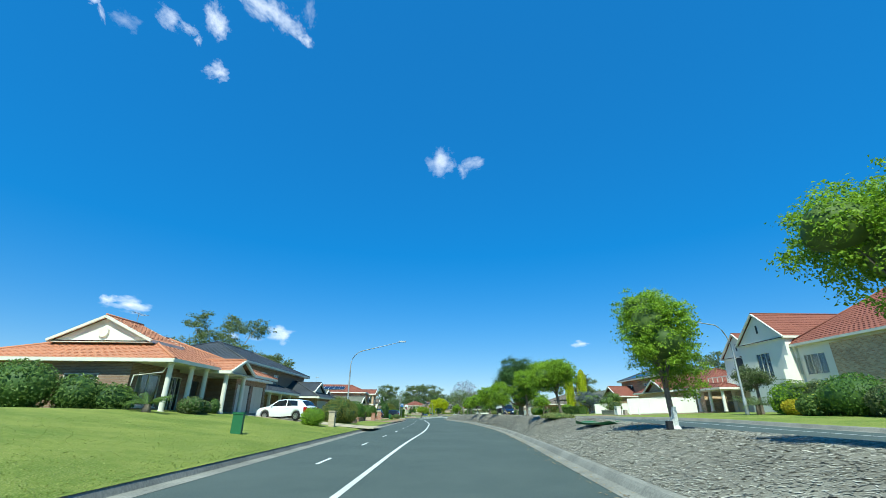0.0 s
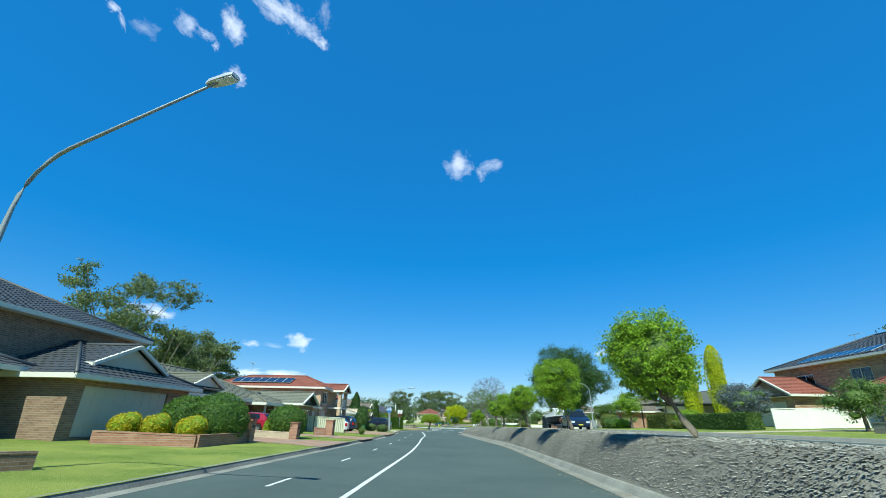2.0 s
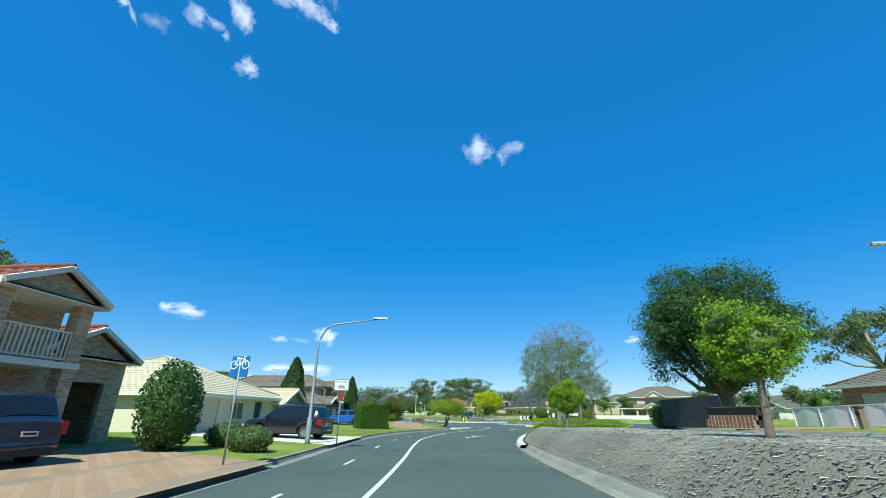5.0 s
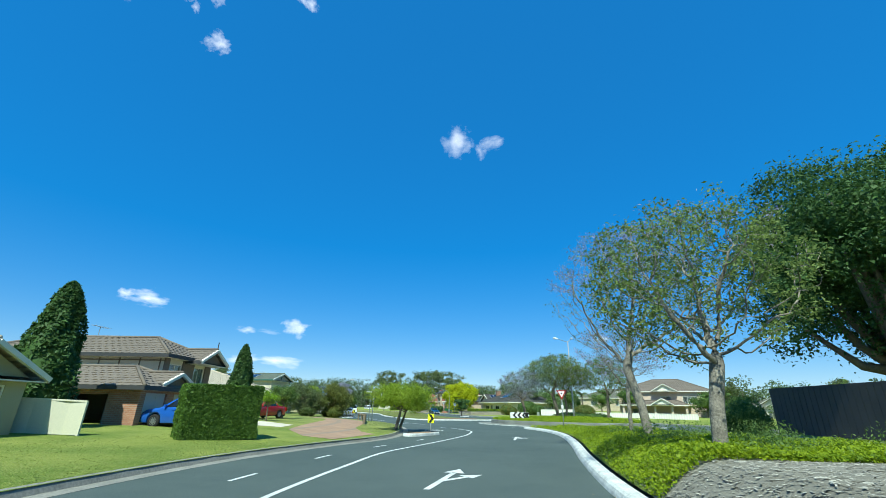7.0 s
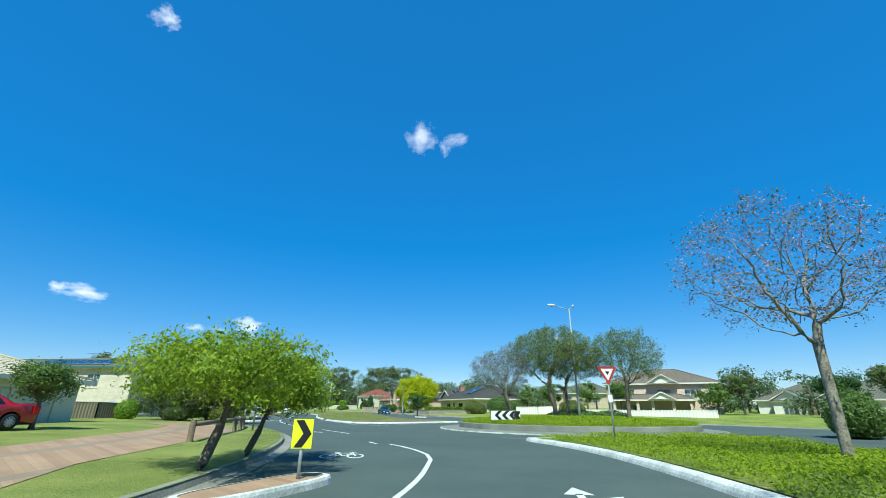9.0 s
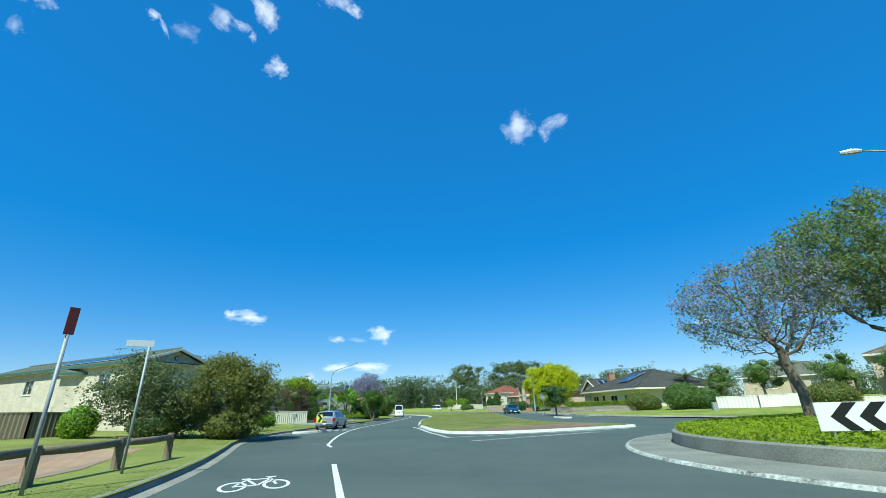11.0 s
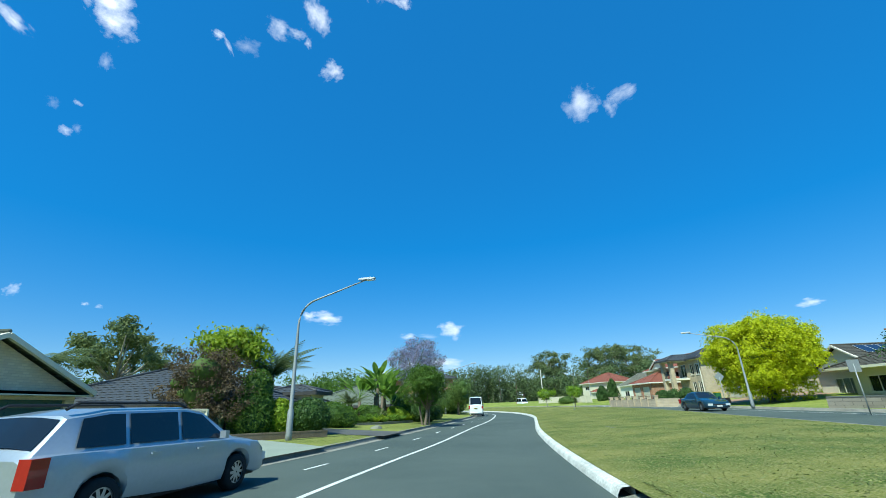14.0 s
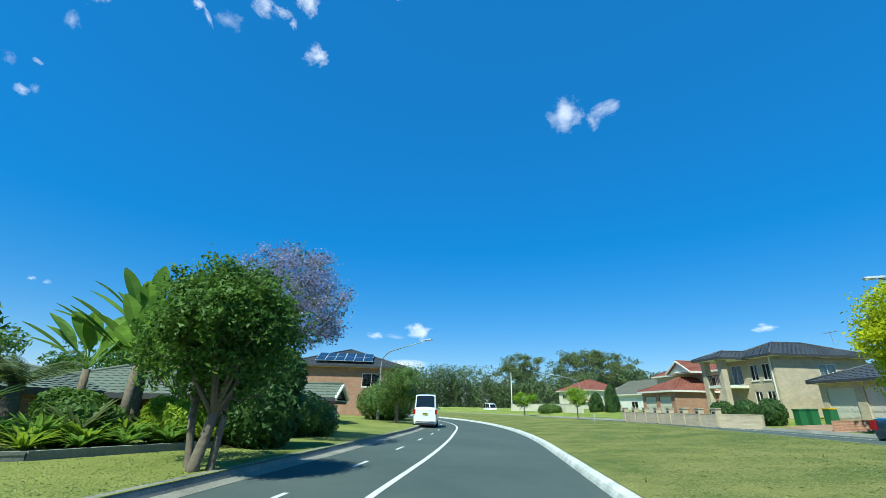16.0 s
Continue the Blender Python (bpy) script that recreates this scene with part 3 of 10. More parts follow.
M.update({
    "orange_tile": mat("orange_tile", (0.50, 0.20, 0.11), 0.8, 0.18, 0.8, 12, 0.2, island=0.4),
    "red_tile": mat("red_tile", (0.25, 0.082, 0.055), 0.8, 0.22, 0.8, 12, 0.2, island=0.4),
    "dark_tile": mat("dark_tile", (0.055, 0.058, 0.062), 0.55, 0.3, 0.8, 12, 0.2, island=0.4, spec=0.5),
    "grey_tile": mat("grey_tile", (0.15, 0.145, 0.11), 0.8, 0.25, 0.8, 12, 0.2, island=0.4),
    "cream_tile": mat("cream_tile", (0.52, 0.43, 0.31), 0.8, 0.15, 0.8, 12, 0.2, island=0.4),
    "brown_tile": mat("brown_tile", (0.17, 0.135, 0.105), 0.8, 0.22, 0.8, 12, 0.2, island=0.4),
    "slate_tile": mat("slate_tile", (0.075, 0.07, 0.06), 0.8, 0.3, 0.8, 12, 0.2, island=0.4),
    "green_tile": mat("green_tile", (0.13, 0.15, 0.115), 0.8, 0.22, 0.8, 12, 0.2, island=0.4),
    "brown_brick": brick_mat("brown_brick", (0.21, 0.125, 0.08), (0.31, 0.19, 0.125), (0.32, 0.27, 0.21)),
    "tan_brick": brick_mat("tan_brick", (0.40, 0.22, 0.12), (0.62, 0.42, 0.26), (0.50, 0.43, 0.33)),
    "red_brick": brick_mat("red_brick", (0.32, 0.14, 0.085), (0.42, 0.20, 0.12), (0.36, 0.3, 0.24)),
    "cream_brick": brick_mat("cream_brick", (0.56, 0.48, 0.36), (0.64, 0.56, 0.43), (0.5, 0.44, 0.35)),
    "sand_brick": brick_mat("sand_brick", (0.46, 0.36, 0.24), (0.54, 0.43, 0.3), (0.42, 0.36, 0.28)),
    "speckled_brick": brick_mat("speckled_brick", (0.48, 0.30, 0.17), (0.28, 0.15, 0.1), (0.4, 0.34, 0.26), 0.4),
    "stone_block": brick_mat("stone_block", (0.36, 0.31, 0.24), (0.26, 0.22, 0.17), (0.16, 0.14, 0.11), 0.55),
    "cream_render": mat("cream_render", (0.62, 0.56, 0.43), 0.9, 0.08, 0.6, 30, 0.1),
    "white_render": mat("white_render", (0.74, 0.70, 0.62), 0.9, 0.07, 0.6, 30, 0.1),
    "pink_render": mat("pink_render", (0.60, 0.46, 0.36), 0.9, 0.08, 0.6, 30, 0.1),
    "olive_render": mat("olive_render", (0.40, 0.36, 0.22), 0.9, 0.08, 0.6, 30, 0.1),
    "trim": mat("trim", (0.70, 0.66, 0.56), 0.6, 0.08, 1.0, 30, 0.05),
    "dark_trim": mat("dark_trim", (0.05, 0.05, 0.05), 0.6, 0.2, 1.0, 30, 0.05),
    "green_door": mat("green_door", (0.05, 0.12, 0.10), 0.6, 0.1, 1.0, 30, 0.05),
    "pale_door": mat("pale_door", (0.56, 0.52, 0.42), 0.6, 0.06, 1.0, 30, 0.05),
    "blind": mat("blind", (0.50, 0.48, 0.42), 0.9, 0.1, 2.0, 30, 0.05),
    # near-black that stands in for unlit depth behind glass and wall blocks
    "unlit_inside": mat("unlit_inside", (0.03, 0.028, 0.025), 0.9, 0.2, 1.0, 10, 0.0),
    "window_glass": glass_mat("window_glass", (0.75, 0.82, 0.85)),
    "solar": mat("solar", (0.018, 0.028, 0.055), 0.12, 0.25, 0.6, 4, 0.0, spec=0.7),
    "steel": mat("steel", (0.30, 0.32, 0.32), 0.6, 0.12, 1.0, 25, 0.0, metal=0.35),
    "aluminium": mat("aluminium", (0.60, 0.61, 0.61), 0.5, 0.06, 1.0, 25, 0.0, metal=0.4),
    "fence_cream": mat("fence_cream", (0.60, 0.56, 0.42), 0.6, 0.06, 0.8, 20, 0.05),
    "fence_brown": mat("fence_brown", (0.18, 0.15, 0.10), 0.6, 0.1, 0.8, 20, 0.05),
    "chip": mat("chip", (0.375, 0.343, 0.283), 0.9, 0.55, 0.7, 25, 0.2, island=0.6),
    "litter": mat("litter", (0.30, 0.22, 0.12), 0.9, 0.3, 2.0, 25, 0.1, island=0.4),
    "jac_bark": mat("jac_bark", (0.23, 0.20, 0.16), 0.95, 0.6, 3.5, 22, 0.9),
    "timber": mat("timber", (0.20, 0.15, 0.10), 0.9, 0.3, 2.0, 25, 0.5),
    "bark": mat("bark", (0.17, 0.135, 0.10), 0.95, 0.35, 3.0, 18, 0.8),
    "pale_bark": mat("pale_bark", (0.36, 0.31, 0.25), 0.95, 0.3, 3.0, 18, 0.7),
    "rubber": mat("rubber", (0.018, 0.018, 0.018), 0.85, 0.2, 5, 60, 0.1),
    "black_plastic": mat("black_plastic", (0.02, 0.02, 0.022), 0.5, 0.15, 3, 40, 0.05),
    "rim": mat("rim", (0.45, 0.46, 0.47), 0.3, 0.06, 2, 30, 0.0, metal=0.8),
    "car_glass": mat("car_glass", (0.012, 0.015, 0.018), 0.04, 0.1, 1, 10, 0.0, spec=0.6),
    "car_white": mat("car_white", (0.74, 0.75, 0.76), 0.25, 0.03, 1, 20, 0.0, coat=0.8),
    "car_black": mat("car_black", (0.012, 0.014, 0.022), 0.2, 0.1, 1, 20, 0.0, coat=0.8),
    "car_navy": mat("car_navy", (0.012, 0.022, 0.05), 0.2, 0.1, 1, 20, 0.0, coat=0.8),
    "car_blue": mat("car_blue", (0.015, 0.10, 0.42), 0.25, 0.06, 1, 20, 0.0, coat=0.8),
    "car_red": mat("car_red", (0.38, 0.012, 0.02), 0.25, 0.06, 1, 20, 0.0, coat=0.8),
    "car_maroon": mat("car_maroon", (0.30, 0.012, 0.03), 0.25, 0.06, 1, 20, 0.0, coat=0.8),
    "car_silver": mat("car_silver", (0.40, 0.45, 0.50), 0.3, 0.05, 1, 20, 0.0, metal=0.5, coat=0.6),
    "car_teal": mat("car_teal", (0.012, 0.045, 0.075), 0.2, 0.08, 1, 20, 0.0, coat=0.8),
    "tail_light": mat("tail_light", (0.35, 0.01, 0.01), 0.2, 0.1, 1, 20, 0.0, coat=0.5),
    "head_light": mat("head_light", (0.70, 0.72, 0.74), 0.12, 0.05, 1, 20, 0.0, metal=0.3),
    "plate": mat("plate", (0.55, 0.45, 0.05), 0.5, 0.05, 1, 20, 0.0),
    "plate_white": mat("plate_white", (0.6, 0.6, 0.58), 0.5, 0.05, 1, 20, 0.0),
    "sign_white": mat("sign_white", (0.72, 0.72, 0.70), 0.5, 0.05, 1, 20, 0.0),
    "sign_black": mat("sign_black", (0.015, 0.015, 0.015), 0.5, 0.1, 1, 20, 0.0),
    "sign_yellow": mat("sign_yellow", (0.70, 0.72, 0.02), 0.5, 0.05, 1, 20, 0.0),
    "sign_blue": mat("sign_blue", (0.01, 0.14, 0.40), 0.5, 0.05, 1, 20, 0.0),
    "sign_red": mat("sign_red", (0.42, 0.035, 0.03), 0.5, 0.08, 1, 20, 0.0),
    "sign_back": mat("sign_back", (0.20, 0.04, 0.035), 0.6, 0.15, 2, 20, 0.0),
    "bin_green": mat("bin_green", (0.02, 0.13, 0.05), 0.5, 0.1, 1, 20, 0.03),
    "bin_yellow": mat("bin_yellow", (0.62, 0.42, 0.03), 0.5, 0.1, 1, 20, 0.03),
})
LEAF = {
    "garden": leaf_mat("garden_leaf", (0.03, 0.085, 0.014), (0.17, 0.29, 0.045), 0.42),
    "grass": leaf_mat("grass_leaf", (0.12, 0.19, 0.025), (0.40, 0.42, 0.11), 0.4),
    "dry": leaf_mat("dry_leaf", (0.14, 0.18, 0.045), (0.33, 0.34, 0.12), 0.35),
    "jac": leaf_mat("jac_leaf", (0.09, 0.15, 0.035), (0.27, 0.34, 0.09), 0.45),
    "street": leaf_mat("street_leaf", (0.05, 0.15, 0.012), (0.42, 0.60, 0.045), 0.45),
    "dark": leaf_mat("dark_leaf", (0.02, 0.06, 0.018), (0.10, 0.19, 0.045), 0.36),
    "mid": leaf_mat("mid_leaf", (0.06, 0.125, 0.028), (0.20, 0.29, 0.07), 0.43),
    "olive": leaf_mat("olive_leaf", (0.065, 0.10, 0.036), (0.21, 0.24, 0.095), 0.42),
    "euca": leaf_mat("euca_leaf", (0.07, 0.11, 0.045), (0.26, 0.31, 0.12), 0.42),
    "gold": leaf_mat("gold_leaf", (0.30, 0.38, 0.012), (0.80, 0.78, 0.03), 0.55),
    "lime": leaf_mat("lime_leaf", (0.144, 0.240, 0.018), (0.408, 0.504, 0.048), 0.50),
    "yellow": leaf_mat("yellow_leaf", (0.30, 0.27, 0.02), (0.78, 0.64, 0.05), 0.50),
    "copper": leaf_mat("copper_leaf", (0.068, 0.054, 0.034), (0.216, 0.149, 0.081), 0.40),
    "rust": leaf_mat("rust_leaf", (0.075, 0.12, 0.028), (0.30, 0.285, 0.07), 0.45),
    "mauve": leaf_mat("mauve_leaf", (0.24, 0.22, 0.36), (0.45, 0.41, 0.60), 0.45),
    "blue": leaf_mat("blue_leaf", (0.07, 0.095, 0.10), (0.20, 0.235, 0.24), 0.40),
    "ground": leaf_mat("ground_leaf", (0.05, 0.135, 0.008), (0.40, 0.48, 0.016), 0.44),
    "flower": leaf_mat("flower_leaf", (0.450, 0.420, 0.050), (0.700, 0.650, 0.100), 0.40),
    "banana": leaf_mat("banana_leaf", (0.07, 0.17, 0.025), (0.27, 0.42, 0.07), 0.5),
    "palm": leaf_mat("palm_leaf", (0.068, 0.108, 0.041), (0.216, 0.270, 0.108), 0.40),
    "forest": leaf_mat("forest_leaf", (0.055, 0.10, 0.04), (0.18, 0.24, 0.095), 0.36),
}


# ---- plants ----
def np_quads(name, v, material, parent=None, label=""):
    """A mesh of loose faces from an (n, 3 or 4, 3) array."""
    n, c = v.shape[:2]
    me = bpy.data.meshes.new(name)
    me.vertices.add(n * c)
    me.vertices.foreach_set("co", np.ascontiguousarray(v, np.float32).ravel())
    me.loops.add(n * c)
    me.loops.foreach_set("vertex_index", np.arange(n * c, dtype=np.int32))
    me.polygons.add(n)
    me.polygons.foreach_set("loop_start", np.arange(0, n * c, c, dtype=np.int32))
    me.update()
    return ob_of(name, me, material, parent, label)


def leaf_quads(rng, p, nrm, size, slim=0.55):
    """Leaf-shaped quads at points p, facing roughly along nrm."""
    n = len(p)
    d = nrm + rng.normal(0, 0.75, (n, 3))
    d /= np.linalg.norm(d, axis=1, keepdims=True)
    a = np.cross(d, rng.normal(0, 1, (n, 3)))
    a /= np.linalg.norm(a, axis=1, keepdims=True) + 1e-9
    b = np.cross(d, a)
    s = size * rng.uniform(0.6, 1.35, (n, 1))
    return np.stack([p - a * s, p + b * s * slim - a * s * 0.1 + d * s * 0.15, p + a * s, p - b * s * slim - a * s * 0.1 + d * s * 0.15], 1)


def leaf_tris(rng, p, nrm, size, slim=0.95):
    """Pointed three-cornered leaves, for what is seen from further off."""
    return leaf_quads(rng, p, nrm, size, slim)[:, :3]


def blob_points(rng, blobs, n, inner=0.55, tuft=0.0, each=36):
    """Points near the skins of ellipsoids (x, y, z, rx, ry, rz), with their outward ways; with tuft, in sprays of that spread."""
    if tuft:
        p, d = blob_points(rng, blobs, max(n // each, 1), inner)
        k = rng.integers(0, len(p), n)
        o = rng.normal(0, 1, (n, 3)) * np.array([1, 1, 0.62]) * tuft * rng.uniform(0.6, 1.4, (len(p), 1))[k]
        return p[k] + o, d[k] + o / tuft * 0.35
    bl = np.array(blobs, float)
    w = (bl[:, 3] * bl[:, 4] * bl[:, 5]) ** 0.67
    k = rng.choice(len(bl), n, p=w / w.sum())
    d = rng.normal(0, 1, (n, 3))
    d /= np.linalg.norm(d, axis=1, keepdims=True)
    r = inner + (1.04 - inner) * rng.uniform(0, 1, (n, 1)) ** 0.6
    return bl[k, :3] + d * bl[k, 3:] * r, d


# Lumpy solid bodies set inside foliage to stand in for its shaded depth.
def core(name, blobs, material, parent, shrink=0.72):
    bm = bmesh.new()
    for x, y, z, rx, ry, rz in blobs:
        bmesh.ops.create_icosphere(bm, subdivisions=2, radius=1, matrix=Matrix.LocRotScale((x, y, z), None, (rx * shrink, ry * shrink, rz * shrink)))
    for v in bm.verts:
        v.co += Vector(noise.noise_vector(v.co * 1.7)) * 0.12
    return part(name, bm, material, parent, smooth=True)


def sub_blobs(rng, c, r, count, small, reach=0.88):
    """A crown's clumps: one in the middle, others round its skin."""
    out = [(*c, r[0] * 0.72, r[1] * 0.72, r[2] * 0.72)]
    for i in range(count):
        d = rng.normal(0, 1, 3)
        d[2] = d[2] * 0.8 + 0.15
        d /= np.linalg.norm(d)
        s = small * rng.uniform(0.7, 1.3)
        k = rng.uniform(0.57 * reach, reach)
        out.append((c[0] + d[0] * r[0] * k, c[1] + d[1] * r[1] * k, c[2] + d[2] * r[2] * k, r[0] * s, r[1] * s, r[2] * s * 0.85))
    return out


def tree(label, m, crown, trunk=(0.16, 0.09), leaves=6000, size=0.14, leaf="street", bark="bark", clumps=14, small=0.36, lean=(0, 0), seed=1, solid=True, name="tree", group="", limbs=7, inner=0.5, reach=0.88, tuft=0.0, low=0.75):
    """A tree: tapered trunk, limbs to the clumps, and a crown of small leaves. crown: (height of middle, rx, ry, rz)."""
    rng = np.random.default_rng(seed)
    leaves, size = int(leaves * 1.05), size * 0.82
    size *= 0.78
    t = thing(name, label, "tree", m, group)
    cz, rx, ry, rz = crown
    c = (lean[0], lean[1], cz)
    bl = sub_blobs(rng, c, (rx, ry, rz), clumps, small, reach)
    for _ in range(clumps // 3):
        d = rng.normal(0, 1, 3)
        d[2] = abs(d[2]) * 0.7 - 0.2
        d /= np.linalg.norm(d)
        k, s = reach * rng.uniform(0.9, 1.1), small * rng.uniform(0.45, 0.7)
        bl.append((c[0] + d[0] * rx * k, c[1] + d[1] * ry * k, cz + d[2] * rz * k, rx * s, ry * s, rz * s))
    base = cz - rz * low
    bm = bmesh.new()
    tube(bm, [(0, 0, -0.1), (lean[0] * 0.08, lean[1] * 0.08, 0.12), (lean[0] * 0.45, lean[1] * 0.45, base * 0.5), (lean[0] * 0.8, lean[1] * 0.8, base), (lean[0], lean[1], cz)],
         [trunk[0] * 1.45, trunk[0] * 1.05, trunk[0], trunk[1] * 1.2, trunk[1] * 0.6], 9)
    for x, y, z, *_ in bl[1:1 + limbs]:
        a = Vector((lean[0] * 0.8, lean[1] * 0.8, base * rng.uniform(0.85, 1.05)))
        e = Vector((x, y, z))
        mid = a.lerp(e, 0.5) + Vector((0, 0, -0.12 * rz))
        tube(bm, [a, mid, e], [trunk[1] * 0.75, trunk[1] * 0.45, trunk[1] * 0.18], 6)
    part("trunk", bm, M[bark], t, smooth=True)
    p, d = blob_points(rng, bl, leaves, inner, tuft or min(size * 3.0, 0.3))
    crown_ob = np_quads("crown", leaf_tris(rng, p, d * 0.6 + np.array([0, 0, 0.5]), size), LEAF[leaf], t)
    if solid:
        # mid or dark green body gives the crown a shaded inside
        core("crown_shade_core", [bl[0]] + bl[1:6], LEAF["dark" if leaf in ("dark", "forest") else "mid"], crown_ob, 0.62)
    return t


def bush(label, m, blobs, leaves=2500, size=0.09, leaf="mid", seed=1, name="bush", category="bush", shrink=0.86, group="", flowers=0):
    rng = np.random.default_rng(seed)
    leaves, size = int(leaves * 0.8), size * 1.1
    size *= 0.8
    leaves = int(leaves * 1.15)
    t = thing(name, label, category, m, group)
    p, d = blob_points(rng, blobs, leaves, 0.82)
    p[:, 2] = np.maximum(p[:, 2], 0.02)
    fo = np_quads("foliage", leaf_tris(rng, p, d, size), LEAF[leaf], t)
    # dark body, street green under yellow leaves, stands in for inner shade
    core("foliage_shade_core", blobs, LEAF["dark"] if leaf not in ("yellow", "lime", "gold") else LEAF["street"], fo, shrink)
    if flowers:
        p, d = blob_points(rng, blobs, flowers, 0.95)
        np_quads("blossom", leaf_quads(rng, p, d, size * 0.7), LEAF["flower"], t)
    return t


def hedge(label, m, lx, ly, h, leaves=4000, size=0.07, leaf="mid", seed=1, name="hedge"):
    """A clipped hedge: a rounded box of leaves over a dark body that stands in for inner shade, along local x."""
    rng = np.random.default_rng(seed)
    size *= 0.8
    leaves = int(leaves * 1.15)
    t = thing(name, label, "hedge", m)
    u = rng.uniform(-1, 1, (leaves, 3))
    ax = rng.choice(3, leaves, p=np.array([ly * h, lx * h, lx * ly]) / (ly * h + lx * h + lx * ly))
    for k in range(3):
        s = ax == k
        u[s, k] = np.where(rng.uniform(0, 1, s.sum()) < 0.5, -1, 1) if k < 2 else 1
    bump_ = np.array([noise.noise(Vector(q) * 2.1 + Vector((seed, 0, 0))) for q in u * np.array([lx, ly, h]) * 0.5])
    p = u * np.array([lx / 2, ly / 2, h / 2]) * (1 + 0.05 * bump_[:, None]) + np.array([0, 0, h / 2])
    d = np.zeros((leaves, 3))
    d[np.arange(leaves), ax] = np.sign(u[np.arange(leaves), ax])
    fo = np_quads("foliage", leaf_quads(rng, p, d, size), LEAF[leaf], t)
    # plain box whose dark green paints the shade behind the leaves
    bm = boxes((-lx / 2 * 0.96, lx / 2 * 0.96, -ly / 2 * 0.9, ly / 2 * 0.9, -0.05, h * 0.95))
    part("foliage_shade_core", bm, LEAF["dark"], fo)
    return t


def branchy(label, m, h, spread, trunk_r, bark="pale_bark", leaf="olive", leaves=5000, size=0.12, seed=1, levels=4, name="tree", lean=(0, 0), fork=0.3, extra=None, group="", droop=0.0):
    """An open tree whose limbs can be seen: branches divide again and again, with leaves at the ends."""
    rng = np.random.default_rng(seed)
    size *= 0.6
    leaves = int(leaves * 1.4)
    t = thing(name, label, "tree", m, group)
    bm, tips = bmesh.new(), []

    def grow(p, d, length, r, level):
        q = p + d * length * 0.5 + Vector(rng.normal(0, 0.05, 3)) * length
        e = p + d * length + Vector(rng.normal(0, 0.06, 3)) * length
        tube(bm, [p, q, e], [r, r * 0.82, r * 0.66], 8 if level > 2 else 5, cap=False)
        if level <= 2:
            tips.append((q, d))
            tips.append((e, d))
        if level == 0:
            return
        for k in range(3 if level < levels else 4):
            a = rng.uniform(0, math.tau)
            side = Vector((math.cos(a), math.sin(a), rng.uniform(-0.15, 0.35) - droop))
            nd = (d * (0.9 if level > 1 else 0.6) + side * spread * rng.uniform(0.6, 1.2)).normalized()
            grow(e if k else q.lerp(e, 0.6), nd, length * rng.uniform(0.6, 0.82), r * 0.6, level - 1)
    d0 = Vector((lean[0], lean[1], h)).normalized()
    tube(bm, [(0, 0, -0.1), (0, 0, 0.15)], [trunk_r * 1.5, trunk_r * 1.02], 9)
    grow(Vector((0, 0, 0.1)), d0, h * fork, trunk_r, levels)
    part("trunk", bm, M[bark], t, smooth=True)
    tp = np.array([list(a) for a, _ in tips])
    k = rng.choice(len(tp), leaves)
    p = tp[k] + rng.normal(0, 1, (leaves, 3)) * min(h * 0.035, 0.3)
    crown_ob = np_quads("crown", leaf_quads(rng, p, np.tile([0, 0, 0.6], (leaves, 1)), size), LEAF[leaf], t)
    if extra:
        n = extra[1]
        k = rng.choice(len(tp), n)
        p = tp[k] + rng.normal(0, 1, (n, 3)) * min(h * 0.04, 0.32)
        np_quads("blossom", leaf_quads(rng, p, np.tile([0, 0, 0.6], (n, 1)), size), LEAF[extra[0]], t)
    return t


def colonize(rng, trunk, pulls, step, kill, sag=0.0):
    """Limbs that grow towards points of the crown until each is reached: nodes and their parents."""
    pts, par = [np.array(trunk[0], float)], [-1]
    for b in trunk[1:]:
        a, b = pts[-1], np.array(b, float)
        n = max(int(np.linalg.norm(b - a) / step), 1)
        for i in range(1, n + 1):
            pts.append(a + (b - a) * i / n)
            par.append(len(pts) - 2)
    live = np.array(pulls)
    P = np.array(pts)
    keep = P[:, 2] > 0.75 * P[-1, 2]
    dist = np.linalg.norm(live[:, None] - P[None], axis=2) + np.where(keep, 0, 1e6)
    near, best = dist.argmin(1), dist.min(1)
    for _ in range(160):
        if len(live) == 0:
            break
        fresh, P = [], np.array(pts)
        u = live - P[near]
        u /= np.linalg.norm(u, axis=1, keepdims=True) + 1e-9
        for j in np.unique(near):
            d = u[near == j].mean(0) + rng.normal(0, 0.16, 3) - np.array([0, 0, sag])
            d /= np.linalg.norm(d) + 1e-9
            fresh.append(P[j] + d * step)
            par.append(int(j))
        k0 = len(pts)
        pts += fresh
        dn = np.linalg.norm(live[:, None] - np.array(fresh)[None], axis=2)
        b = dn.min(1)
        near = np.where(b < best, k0 + dn.argmin(1), near)
        best = np.minimum(best, b)
        ok = best > kill
        live, near, best = live[ok], near[ok], best[ok]
    return np.array(pts), par


